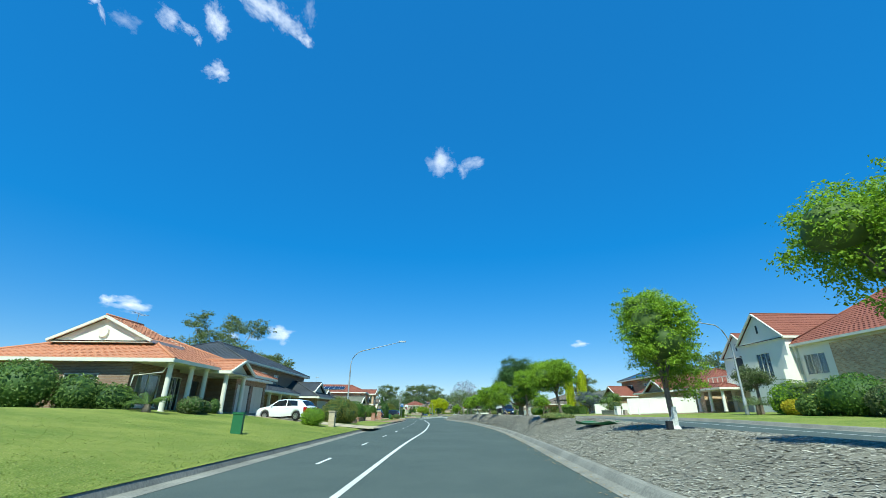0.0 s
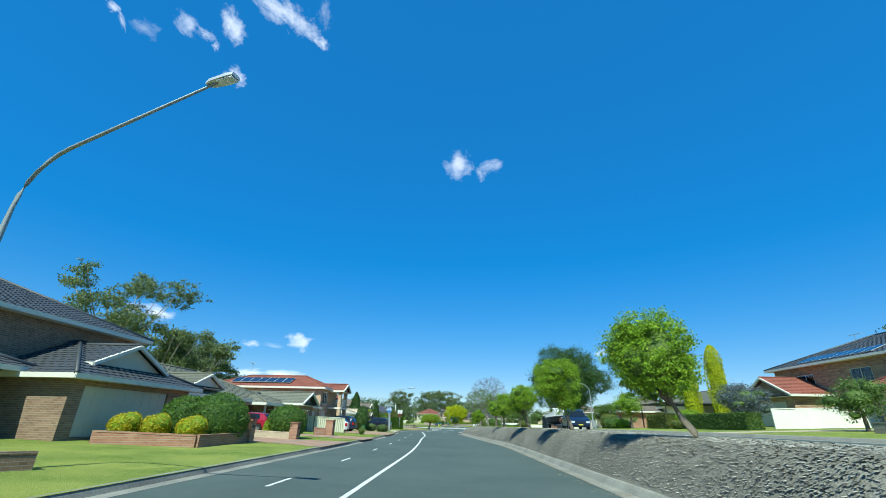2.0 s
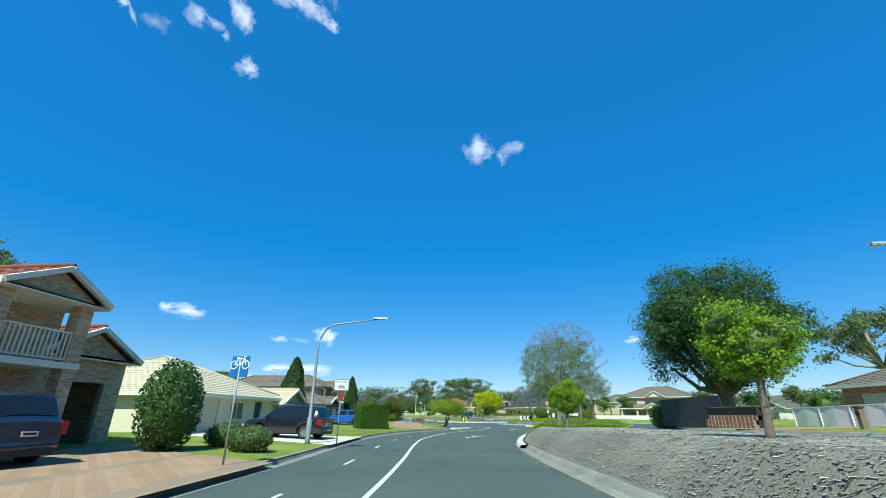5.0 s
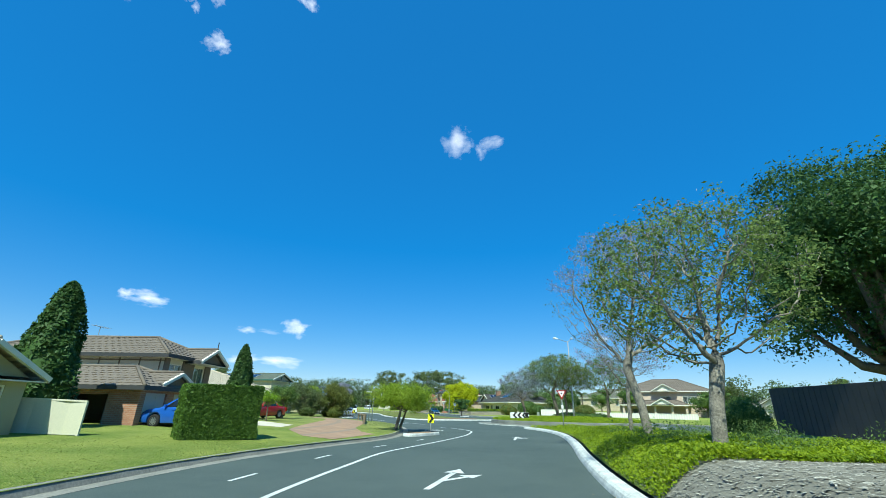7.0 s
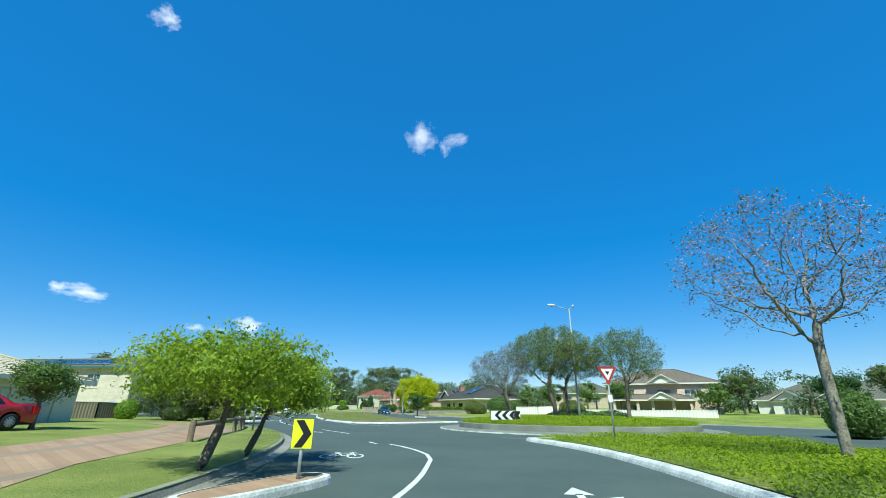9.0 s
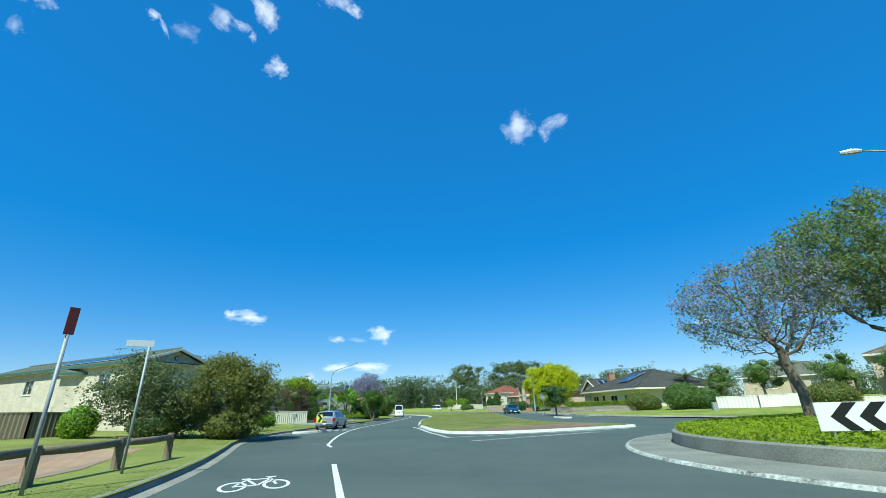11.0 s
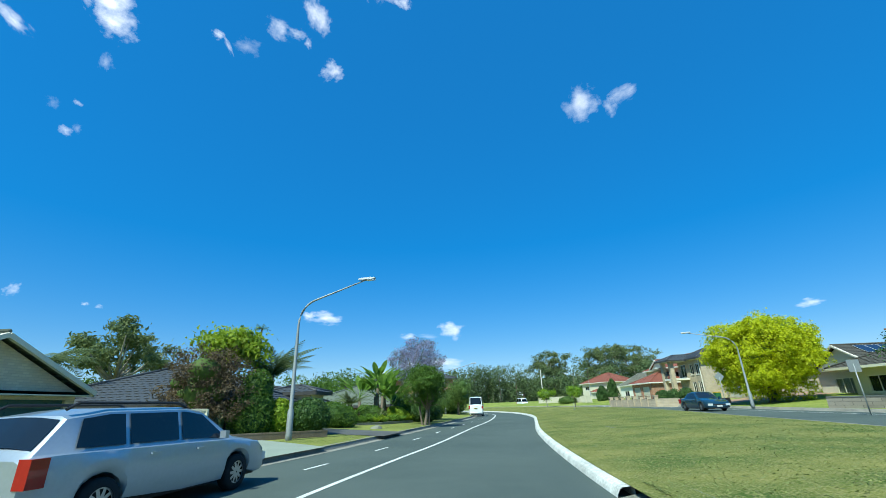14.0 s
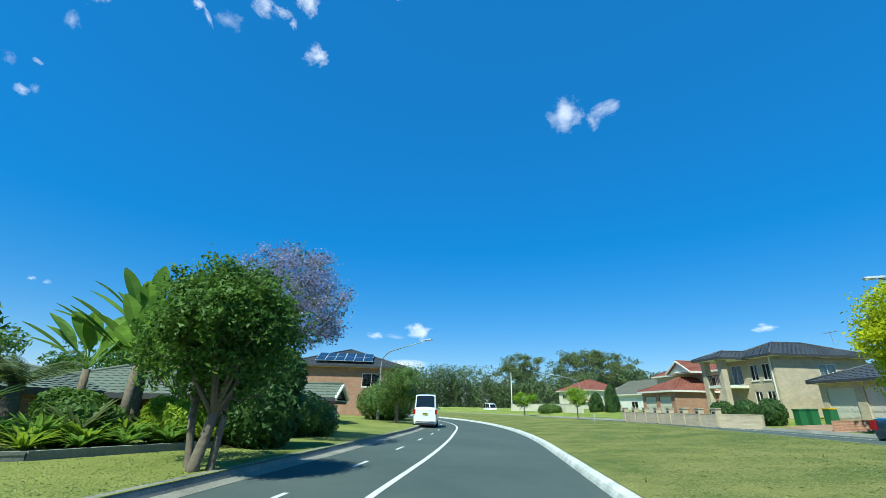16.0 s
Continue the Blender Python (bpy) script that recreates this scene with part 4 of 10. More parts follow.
def open_tree(label, m, trunk, trunk_r, crown, pulls=900, step=0.26, kill=0.36, leaf="jac", leaves=6000, size=0.06, bark="jac_bark", seed=1, blossom=None, group="", spread=0.14, twig=0.007, sag=0.0, name="tree"):
    """A tree whose limbs can be seen through its thin leaves. trunk: points up to the fork; crown: ellipsoids (x, y, z, rx, ry, rz)."""
    rng = np.random.default_rng(seed)
    t = thing(name, label, "tree", m, group)
    d = rng.normal(0, 1, (pulls, 3))
    d /= np.linalg.norm(d, axis=1, keepdims=True)
    bl = np.array(crown, float)
    w = bl[:, 3] * bl[:, 4] * bl[:, 5]
    k = rng.choice(len(bl), pulls, p=w / w.sum())
    att = bl[k, :3] + d * bl[k, 3:] * rng.uniform(0.15, 1, (pulls, 1)) ** 0.5
    att = att[att[:, 2] > trunk[-1][2] - 0.2]
    P, par = colonize(rng, trunk, att, step, kill, sag)
    n = len(P)
    kids = [[] for _ in range(n)]
    for i in range(1, n):
        kids[par[i]].append(i)
    ends = np.zeros(n)
    for i in range(n - 1, -1, -1):
        ends[i] = max(1, sum(ends[c] for c in kids[i]))
    power = math.log(trunk_r / twig) / math.log(max(ends[0], 2))
    rad = twig * ends ** power
    bm, todo = bmesh.new(), [(0, None)]
    while todo:
        i, p = todo.pop()
        chain = [i] if p is None else [p, i]
        while kids[chain[-1]]:
            c = max(kids[chain[-1]], key=lambda q: ends[q])
            todo += [(q, chain[-1]) for q in kids[chain[-1]] if q != c]
            chain.append(c)
        rr = [rad[q] for q in chain]
        if p is not None:
            rr[0] = min(rr[0], rr[1] * 1.25)
        if p is None:
            rr[0] *= 1.45
        if len(chain) > 1:
            tube(bm, [tuple(P[q]) for q in chain], rr, 9 if rr[0] > 0.05 else 5 if rr[0] > 0.02 else 3, cap=False)
    part("trunk", bm, M[bark], t, smooth=True)
    tips = np.where(ends <= 3)[0]
    tips = tips[tips > 3]
    for nm, lf, cnt, sz, lo in [("crown", leaf, leaves, size, 0.0)] + ([("blossom", *blossom)] if blossom else []):
        pick = tips[P[tips, 2] >= np.quantile(P[tips, 2], lo)]
        pick = rng.choice(pick, max(int(len(pick) * 0.75), 1), replace=False)
        q = P[rng.choice(pick, cnt)] + rng.normal(0, 1, (cnt, 3)) * np.array([1, 1, 0.7]) * spread
        np_quads(nm, leaf_quads(rng, q, np.tile([0, 0, 0.6], (cnt, 1)), sz, 0.42), LEAF[lf], t)
    return t


def cypress(label, m, h, r, leaf="dark", leaves=4500, seed=1, size=0.11, blunt=2.4):
    rng = np.random.default_rng(seed)
    t = thing("cypress", label, "tree", m)
    z = rng.uniform(0, 1, leaves) ** 0.85
    prof = (1 - z ** blunt) ** 0.6 * (0.72 + 0.28 * np.minimum(z / 0.25, 1))
    a = rng.uniform(0, math.tau, leaves)
    wob = 1 + 0.13 * np.sin(a * 3 + z * 9 + seed) + 0.08 * np.sin(a * 7 - z * 17)
    rr = r * prof * wob * rng.uniform(0.86, 1.05, leaves)
    p = np.stack([rr * np.cos(a), rr * np.sin(a), z * h], 1)
    d = np.stack([np.cos(a), np.sin(a), np.full(leaves, 0.9)], 1)
    fo = np_quads("foliage", leaf_quads(rng, p, d, size, 0.4), LEAF[leaf], t)
    # solid core in dark or lime green stands in for the shaded inside
    bm = bmesh.new()
    tube(bm, [(0, 0, -0.05), (0, 0, h * 0.1), (0, 0, h * 0.4), (0, 0, h * 0.75), (0, 0, h * 0.9)], [r * 0.5, r * 0.72, r * 0.8, r * 0.8 * (1 - 0.75 ** blunt) ** 0.6, r * 0.3 * (1 - 0.9 ** blunt) ** 0.6], 10)
    part("foliage_shade_core", bm, LEAF["dark" if leaf == "dark" else "lime"], fo, smooth=True)
    return t


def frond(rng, base, a, tilt, length, width, droop, seg=7, cut=True, stalk=0.0):
    """A long arching leaf as quads: one blade, or leaflets down both sides."""
    out, d = [], np.array([math.cos(a), math.sin(a), 0])
    side = np.array([-math.sin(a), math.cos(a), 0])
    pts = []
    for i in range(seg + 1):
        s = i / seg
        ang = tilt - droop * s * s
        pts.append(np.array(base) + d * length * s * math.cos(ang * 0.6) + np.array([0, 0, length * (math.sin(tilt) * s - droop * 0.45 * s * s)]))
    if cut:
        for i in range(seg):
            for k in range(3):
                p = pts[i] + (pts[i + 1] - pts[i]) * (k / 3)
                w = width * math.sin(math.pi * min(0.15 + 0.85 * (i + k / 3) / seg, 0.98))
                for s in (-1, 1):
                    tip = p + side * s * w + d * w * 0.7 + np.array([0, 0, -0.35 * w])
                    o = (pts[i + 1] - pts[i]) * 0.22
                    out.append([p, p + o, tip + o * 0.3, tip])
    else:
        for i in range(seg):
            w0, w1 = (0.02 if q < stalk else width * math.sin(math.pi * min(0.06 + 0.94 * (q - stalk) / (1 - stalk), 0.99)) ** 0.6 for q in (i / seg, (i + 1) / seg))
            for s in (-1, 1):
                up = np.array([0, 0, 0.25])
                out.append([pts[i], pts[i + 1], pts[i + 1] + side * s * w1 + up * w1, pts[i] + side * s * w0 + up * w0])
    return out


def palm(label, m, h, n, length, width, leaf="palm", cut=True, trunk_r=0.14, tilt=(0.3, 1.2), droop=(0.8, 1.5), seed=1, name="palm", stems=1, spread=0.0, category="palm", stalk=0.0, group=""):
    rng = np.random.default_rng(seed)
    t = thing(name, label, category, m, group)
    bm, q = bmesh.new(), []
    for s in range(stems):
        o = rng.normal(0, 1, 2) * spread
        hh = h * rng.uniform(0.75, 1.1)
        tube(bm, [(o[0], o[1], -0.1), (o[0] * 1.2, o[1] * 1.2, hh * 0.5), (o[0] * 1.3, o[1] * 1.3, hh)], [trunk_r * 1.2, trunk_r, trunk_r * 0.8], 8)
        for k in range(n):
            q += frond(rng, (o[0] * 1.3, o[1] * 1.3, hh), rng.uniform(0, math.tau), rng.uniform(*tilt), length * rng.uniform(0.75, 1.1), width, rng.uniform(*droop), seg=10 if stalk else 7, cut=cut, stalk=stalk)
    part("trunk", bm, M["bark"], t, smooth=True)
    np_quads("fronds", np.array(q), LEAF[leaf], t)
    return t


# ---- houses ----
def tile_plane(bm, poly, course=0.36, wide=0.44, wave=0.028, lip=0.03):
    """Courses of tiles on a convex roof plane; the first two points are its eave, from the right end to the left seen from outside."""
    a, b = Vector(poly[0]), Vector(poly[1])
    u = (b - a).normalized()
    n = u.cross(Vector(poly[2]) - a).normalized()
    if n.z < 0:
        n = -n
    v = n.cross(u)
    if v.z < 0:
        v = -v
    q = [((Vector(p) - a).dot(u), (Vector(p) - a).dot(v)) for p in poly]
    top = max(y for _, y in q)

    def span(y):
        xs = []
        for (x0, y0), (x1, y1) in zip(q, q[1:] + q[:1]):
            if abs(y1 - y0) > 1e-6 and min(y0, y1) <= y <= max(y0, y1):
                xs.append(x0 + (x1 - x0) * (y - y0) / (y1 - y0))
        return (min(xs), max(xs)) if len(xs) >= 2 else None
    rows = max(1, round(top / course))
    c = top / rows
    for j in range(rows):
        sp0, sp1 = span(j * c + 1e-3), span((j + 1) * c - 1e-3)
        if not sp0 or not sp1:
            continue
        k = max(1, round((sp0[1] - sp0[0]) / wide))
        off = (j % 2) * 0.5
        line_ = []
        for i in range(2 * k + 1):
            s = i / (2 * k)
            x0, x1 = sp0[0] + (sp0[1] - sp0[0]) * s, sp1[0] + (sp1[1] - sp1[0]) * s
            w = wave if i % 2 else 0.0
            line_.append((bm.verts.new(a + u * x0 + v * (j * c) + n * 0.0), bm.verts.new(a + u * x0 + v * (j * c) + n * (lip + w)), bm.verts.new(a + u * x1 + v * ((j + 1) * c) + n * (0.004 + w))))
        for p, r in zip(line_, line_[1:]):
            bm.faces.new((p[0], r[0], r[1], p[1]))
            bm.faces.new((p[1], r[1], r[2], p[2]))


def ridge(bm, a, b, r=0.1):
    tube(bm, [a, b], [r, r], 6)


def roof_parts(h, x0, x1, y0, y1, z, kind, pitch, over, tile, trim, wall, dutch=None):
    """A tiled roof over a rectangle, as a part of house h. kind: hip, gable_y (gables to front and back), gable_x (gables to the sides)."""
    X0, X1, Y0, Y1 = x0 - over, x1 + over, y0 - over, y1 + over
    tp = math.tan(radians(pitch))
    w, d = X1 - X0, Y1 - Y0
    bm, caps, gab = bmesh.new(), bmesh.new(), None
    lo = [(X0, Y0, z), (X1, Y0, z), (X1, Y1, z), (X0, Y1, z)]
    if kind == "hip":
        if w >= d:
            zr = z + d / 2 * tp
            r0, r1 = (X0 + d / 2, (Y0 + Y1) / 2, zr), (X1 - d / 2, (Y0 + Y1) / 2, zr)
            planes = [[lo[1], lo[0], r0, r1], [lo[3], lo[2], r1, r0], [lo[0], lo[3], r0], [lo[2], lo[1], r1]]
            hips = [(lo[0], r0), (lo[3], r0), (lo[1], r1), (lo[2], r1), (r0, r1)]
        else:
            zr = z + w / 2 * tp
            r0, r1 = ((X0 + X1) / 2, Y0 + w / 2, zr), ((X0 + X1) / 2, Y1 - w / 2, zr)
            planes = [[lo[0], lo[3], r1, r0], [lo[2], lo[1], r0, r1], [lo[1], lo[0], r0], [lo[3], lo[2], r1]]
            hips = [(lo[0], r0), (lo[1], r0), (lo[2], r1), (lo[3], r1), (r0, r1)]
    elif kind == "gable_y":
        zr = z + w / 2 * tp
        r0, r1 = ((X0 + X1) / 2, Y0, zr), ((X0 + X1) / 2, Y1, zr)
        planes, hips = [[lo[0], lo[3], r1, r0], [lo[2], lo[1], r0, r1]], [(r0, r1)]
        gab = [[(x0, y, z), (x1, y, z), ((X0 + X1) / 2, y, zr - 0.12)] for y in (y0, y1)]
        barge = [(lo[0], r0), (lo[1], r0), (lo[3], r1), (lo[2], r1)]
    else:
        zr = z + d / 2 * tp
        r0, r1 = (X0, (Y0 + Y1) / 2, zr), (X1, (Y0 + Y1) / 2, zr)
        planes, hips = [[lo[1], lo[0], r0, r1], [lo[3], lo[2], r1, r0]], [(r0, r1)]
        gab = [[(x, y0, z), (x, y1, z), (x, (Y0 + Y1) / 2, zr - 0.12)] for x in (x0, x1)]
        barge = [(lo[0], r0), (lo[3], r0), (lo[1], r1), (lo[2], r1)]
    for p in planes:
        tile_plane(bm, p)
    for a, b in hips:
        ridge(caps, Vector(a) + Vector((0, 0, 0.05)), Vector(b) + Vector((0, 0, 0.05)), 0.085)
    bmesh.ops.remove_doubles(bm, verts=bm.verts[:], dist=0.009)
    rf = part("roof", bm, tile, h)
    part("ridge_cap", caps, tile, rf, smooth=True)
    t = 0.025
    if kind == "hip":
        ring_ = [(X0, X1, Y0 - t, Y0 + t), (X0, X1, Y1 - t, Y1 + t), (X0 - t, X0 + t, Y0, Y1), (X1 - t, X1 + t, Y0, Y1)]
    elif kind == "gable_y":
        ring_ = [(X0 - t, X0 + t, Y0, Y1), (X1 - t, X1 + t, Y0, Y1)]
    else:
        ring_ = [(X0, X1, Y0 - t, Y0 + t), (X0, X1, Y1 - t, Y1 + t)]
    for a, b, c, e in ring_:
        part("gutter", boxes((a, b, c, e, z - 0.17, z + 0.03)), trim, rf)
    part("soffit", boxes((X0 + 0.03, X1 - 0.03, Y0 + 0.03, Y1 - 0.03, z - 0.16, z - 0.12)), M["trim"], rf)
    if gab:
        for tri_ in gab:
            g = bmesh.new()
            mid = sum((Vector(p) for p in tri_), Vector()) / 3
            off = Vector(((x0 + x1) / 2 - mid.x, 0, 0)) if kind == "gable_x" else Vector((0, (y0 + y1) / 2 - mid.y, 0))
            off = off.normalized() * 0.1
            f = [g.verts.new(Vector(p)) for p in tri_]
            k = [g.verts.new(Vector(p) + off) for p in tri_]
            g.faces.new(f)
            g.faces.new(k[::-1])
            for q in range(3):
                g.faces.new((f[q], k[q], k[(q + 1) % 3], f[(q + 1) % 3]))
            bmesh.ops.recalc_face_normals(g, faces=g.faces[:])
            part("gable_wall", g, wall, h)
        for a, b in barge:
            bb = bmesh.new()
            a, b = Vector(a), Vector(b)
            tube(bb, [a + Vector((0, 0, -0.06)), b + Vector((0, 0, -0.06))], [0.11, 0.11], 4)
            part("bargeboard", bb, M["trim"], rf)
    return rf


def wall_mesh(a0, a1, z0, z1, holes, thick, place):
    """A wall from a0 to a1 with openings cut through it; place maps (along, into, up) to local space."""
    bm = bmesh.new()
    xs = sorted({a0, a1, *[v for o in holes for v in (o[0], o[1])]})
    zs = sorted({z0, z1, *[v for o in holes for v in (o[2], o[3])]})
    for i in range(len(xs) - 1):
        run = None
        for j in range(len(zs) - 1):
            mx, mz = (xs[i] + xs[i + 1]) / 2, (zs[j] + zs[j + 1]) / 2
            solid = not any(o[0] < mx < o[1] and o[2] < mz < o[3] for o in holes)
            if solid:
                run = (run[0], zs[j + 1]) if run else (zs[j], zs[j + 1])
            if run and (not solid or j == len(zs) - 2):
                vs_ = box(bm, xs[i], xs[i + 1], 0, thick, run[0], run[1])
                for v in vs_:
                    v.co = place(*v.co)
                run = None
    bmesh.ops.recalc_face_normals(bm, faces=bm.faces[:])
    bmesh.ops.remove_doubles(bm, verts=bm.verts[:], dist=0.0005)
    return bm


def window(h, place, a0, a1, z0, z1, frame_mat, blind="blind", mull=1, name="window", door=False):
    def placed(bm):
        for v in bm.verts:
            v.co = place(*v.co)
        bmesh.ops.recalc_face_normals(bm, faces=bm.faces[:])
        return bm
    f = 0.055
    ring = bmesh.new()
    loops = []
    for d in (0.02, 0.1):
        for e in (0.0, f):
            loops.append([ring.verts.new((x, d, z)) for x, z in ((a0 + e, z0 + e), (a1 - e, z0 + e), (a1 - e, z1 - e), (a0 + e, z1 - e))])
    for p, q in ((0, 1), (1, 3), (3, 2), (2, 0)):
        for k in range(4):
            ring.faces.new((loops[p][k], loops[p][(k + 1) % 4], loops[q][(k + 1) % 4], loops[q][k]))
    w = part(name, placed(ring), frame_mat, h)
    for k in range(mull):
        x = a0 + (a1 - a0) * (k + 1) / (mull + 1)
        part("mullion", placed(boxes((x - f / 2, x + f / 2, 0.03, 0.09, z0 + f, z1 - f))), frame_mat, w)
    part("pane", placed(boxes((a0 + f, a1 - f, 0.06, 0.066, z0 + f, z1 - f))), M["window_glass"], w)
    n = max(2, int((a1 - a0) / 0.16))
    bl = bmesh.new()
    vs_ = [[bl.verts.new((a0 + (a1 - a0) * i / n, 0.15 + (0.025 if i % 2 else 0), zz)) for zz in (z0, z1)] for i in range(n + 1)]
    for p, q in zip(vs_, vs_[1:]):
        bl.faces.new((p[0], q[0], q[1], p[1]))
    # a pale curtain, or a near-black sheet in place of an unlit room
    part("curtain_or_dark_room", placed(bl), M[blind], w)
    if not door:
        part("sill", placed(boxes((a0 - 0.06, a1 + 0.06, -0.06, 0.02, z0 - 0.07, z0 - 0.004))), frame_mat, w)


def garage_door(h, place, a0, a1, z0, z1, material, ribs=5, name="garage_door"):
    bm = bmesh.new()
    c = (z1 - z0) / ribs
    for k in range(ribs):
        box(bm, a0, a1, 0.10, 0.14, z0 + k * c + 0.012, z0 + (k + 1) * c - 0.012)
        box(bm, a0, a1, 0.125, 0.135, z0 + (k + 1) * c - 0.012, z0 + (k + 1) * c + 0.012)
        n = max(2, int((a1 - a0) / 0.6))
        for i in range(n):
            x = a0 + (a1 - a0) * (i + 0.5) / n
            hw = (a1 - a0) / n * 0.38
            box(bm, x - hw, x + hw, 0.085, 0.11, z0 + (k + 0.22) * c, z0 + (k + 0.78) * c)
    for v in bm.verts:
        v.co = place(*v.co)
    bmesh.ops.recalc_face_normals(bm, faces=bm.faces[:])
    part(name, bm, material, h)


def block(h, x0, x1, y0, y1, z0, z1, wall, tile=None, trim="trim", kind="hip", pitch=24, over=0.45, openings=(), frame="trim", gable=None, sides="flrb"):
    """One body of a house: walls with openings, and a roof over them. Front is -y. openings: (side, from, to, bottom, top, what)."""
    for s in sides:
        if s == "f":
            pl, a0, a1 = (lambda a, t, z: Vector((a, y0 + t, z))), x0, x1
        elif s == "b":
            pl, a0, a1 = (lambda a, t, z: Vector((a, y1 - t, z))), x0, x1
        elif s == "l":
            pl, a0, a1 = (lambda a, t, z: Vector((x0 + t, a, z))), y0 + 0.2, y1 - 0.2
        else:
            pl, a0, a1 = (lambda a, t, z: Vector((x1 - t, a, z))), y0 + 0.2, y1 - 0.2
        ops = [o for o in openings if o[0] == s]
        part("wall", wall_mesh(a0, a1, z0 - 0.6, z1, [o[1:5] for o in ops], 0.2, pl), wall, h)
        for o in ops:
            what = o[5]
            if what.startswith("win"):
                window(h, pl, *o[1:5], M[frame], mull=int(what[3:] or 1))
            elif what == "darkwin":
                # no curtain here: near-black sheet paints the unlit room
                window(h, pl, *o[1:5], M[frame], blind="unlit_inside", mull=1)
            elif what == "door":
                garage_door(h, pl, *o[1:5], M["dark_trim"], 4, "door")
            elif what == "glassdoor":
                # near-black sheet paints the unlit room behind the door glass
                window(h, pl, *o[1:5], M[frame], blind="unlit_inside", mull=2, name="door", door=True)
            elif what == "open":
                pass
            else:
                garage_door(h, pl, *o[1:5], M[what])
    if tile:
        roof_parts(h, x0, x1, y0, y1, z1 + 0.14, kind, pitch, over, M[tile], M[trim], gable or wall)


def column(h, x, y, z0, z1, r=0.14, material="trim", square=False):
    if square:
        bm = boxes((x - r, x + r, y - r, y + r, z0, z1), (x - r * 1.25, x + r * 1.25, y - r * 1.25, y + r * 1.25, z1 - 0.12, z1), (x - r * 1.25, x + r * 1.25, y - r * 1.25, y + r * 1.25, z0, z0 + 0.1))
    else:
        bm = tubes(([(x, y, z0), (x, y, z0 + 0.12), (x, y, z0 + 0.13), (x, y, z1 - 0.13), (x, y, z1 - 0.12), (x, y, z1)], [r * 1.3, r * 1.3, r, r * 0.92, r * 1.25, r * 1.25]), seg=14)
    part("column", bm, M[material], h, smooth=False)


def solar(h, o, u, v, cols, rows, w=1.0, l=1.65):
    """Panels on a roof: o is one corner, u and v are unit ways along and up the slope."""
    u, v = Vector(u).normalized(), Vector(v).normalized()
    n = u.cross(v)
    if n.z < 0:
        n = -n
    for i in range(cols):
        for j in range(rows):
            p = Vector(o) + u * (i * (w + 0.03)) + v * (j * (l + 0.03)) + n * 0.12
            bm, fr = bmesh.new(), bmesh.new()
            for b_, e, lo_, hi_ in ((bm, 0.03, 0.01, 0.045), (fr, 0.0, 0.0, 0.038)):
                q = [p + u * e + v * e, p + u * (w - e) + v * e, p + u * (w - e) + v * (l - e), p + u * e + v * (l - e)]
                vs_ = [b_.verts.new(c + n * lo_) for c in q] + [b_.verts.new(c + n * hi_) for c in q]
                for f in ((0, 1, 2, 3), (4, 5, 6, 7), (0, 1, 5, 4), (1, 2, 6, 5), (2, 3, 7, 6), (3, 0, 4, 7)):
                    b_.faces.new([vs_[k] for k in f])
            s = part("solar_panel", bm, M["solar"], h)
            part("panel_frame", fr, M["aluminium"], s)


def antenna(h, p, height=1.4):
    x, y, z = p
    bm = tubes(([(x, y, z - 0.3), (x, y, z + height)], 0.02), ([(x - 0.7, y, z + height - 0.05), (x + 0.7, y, z + height - 0.05)], 0.015), *[([(x + k, y - 0.3, z + height - 0.05), (x + k, y + 0.3, z + height - 0.05)], 0.01) for k in (-0.6, -0.3, 0, 0.3, 0.6)], seg=5)
    part("antenna", bm, M["steel"], h)


def house(label, m, name="house"):
    return thing(name, label, "house", m)


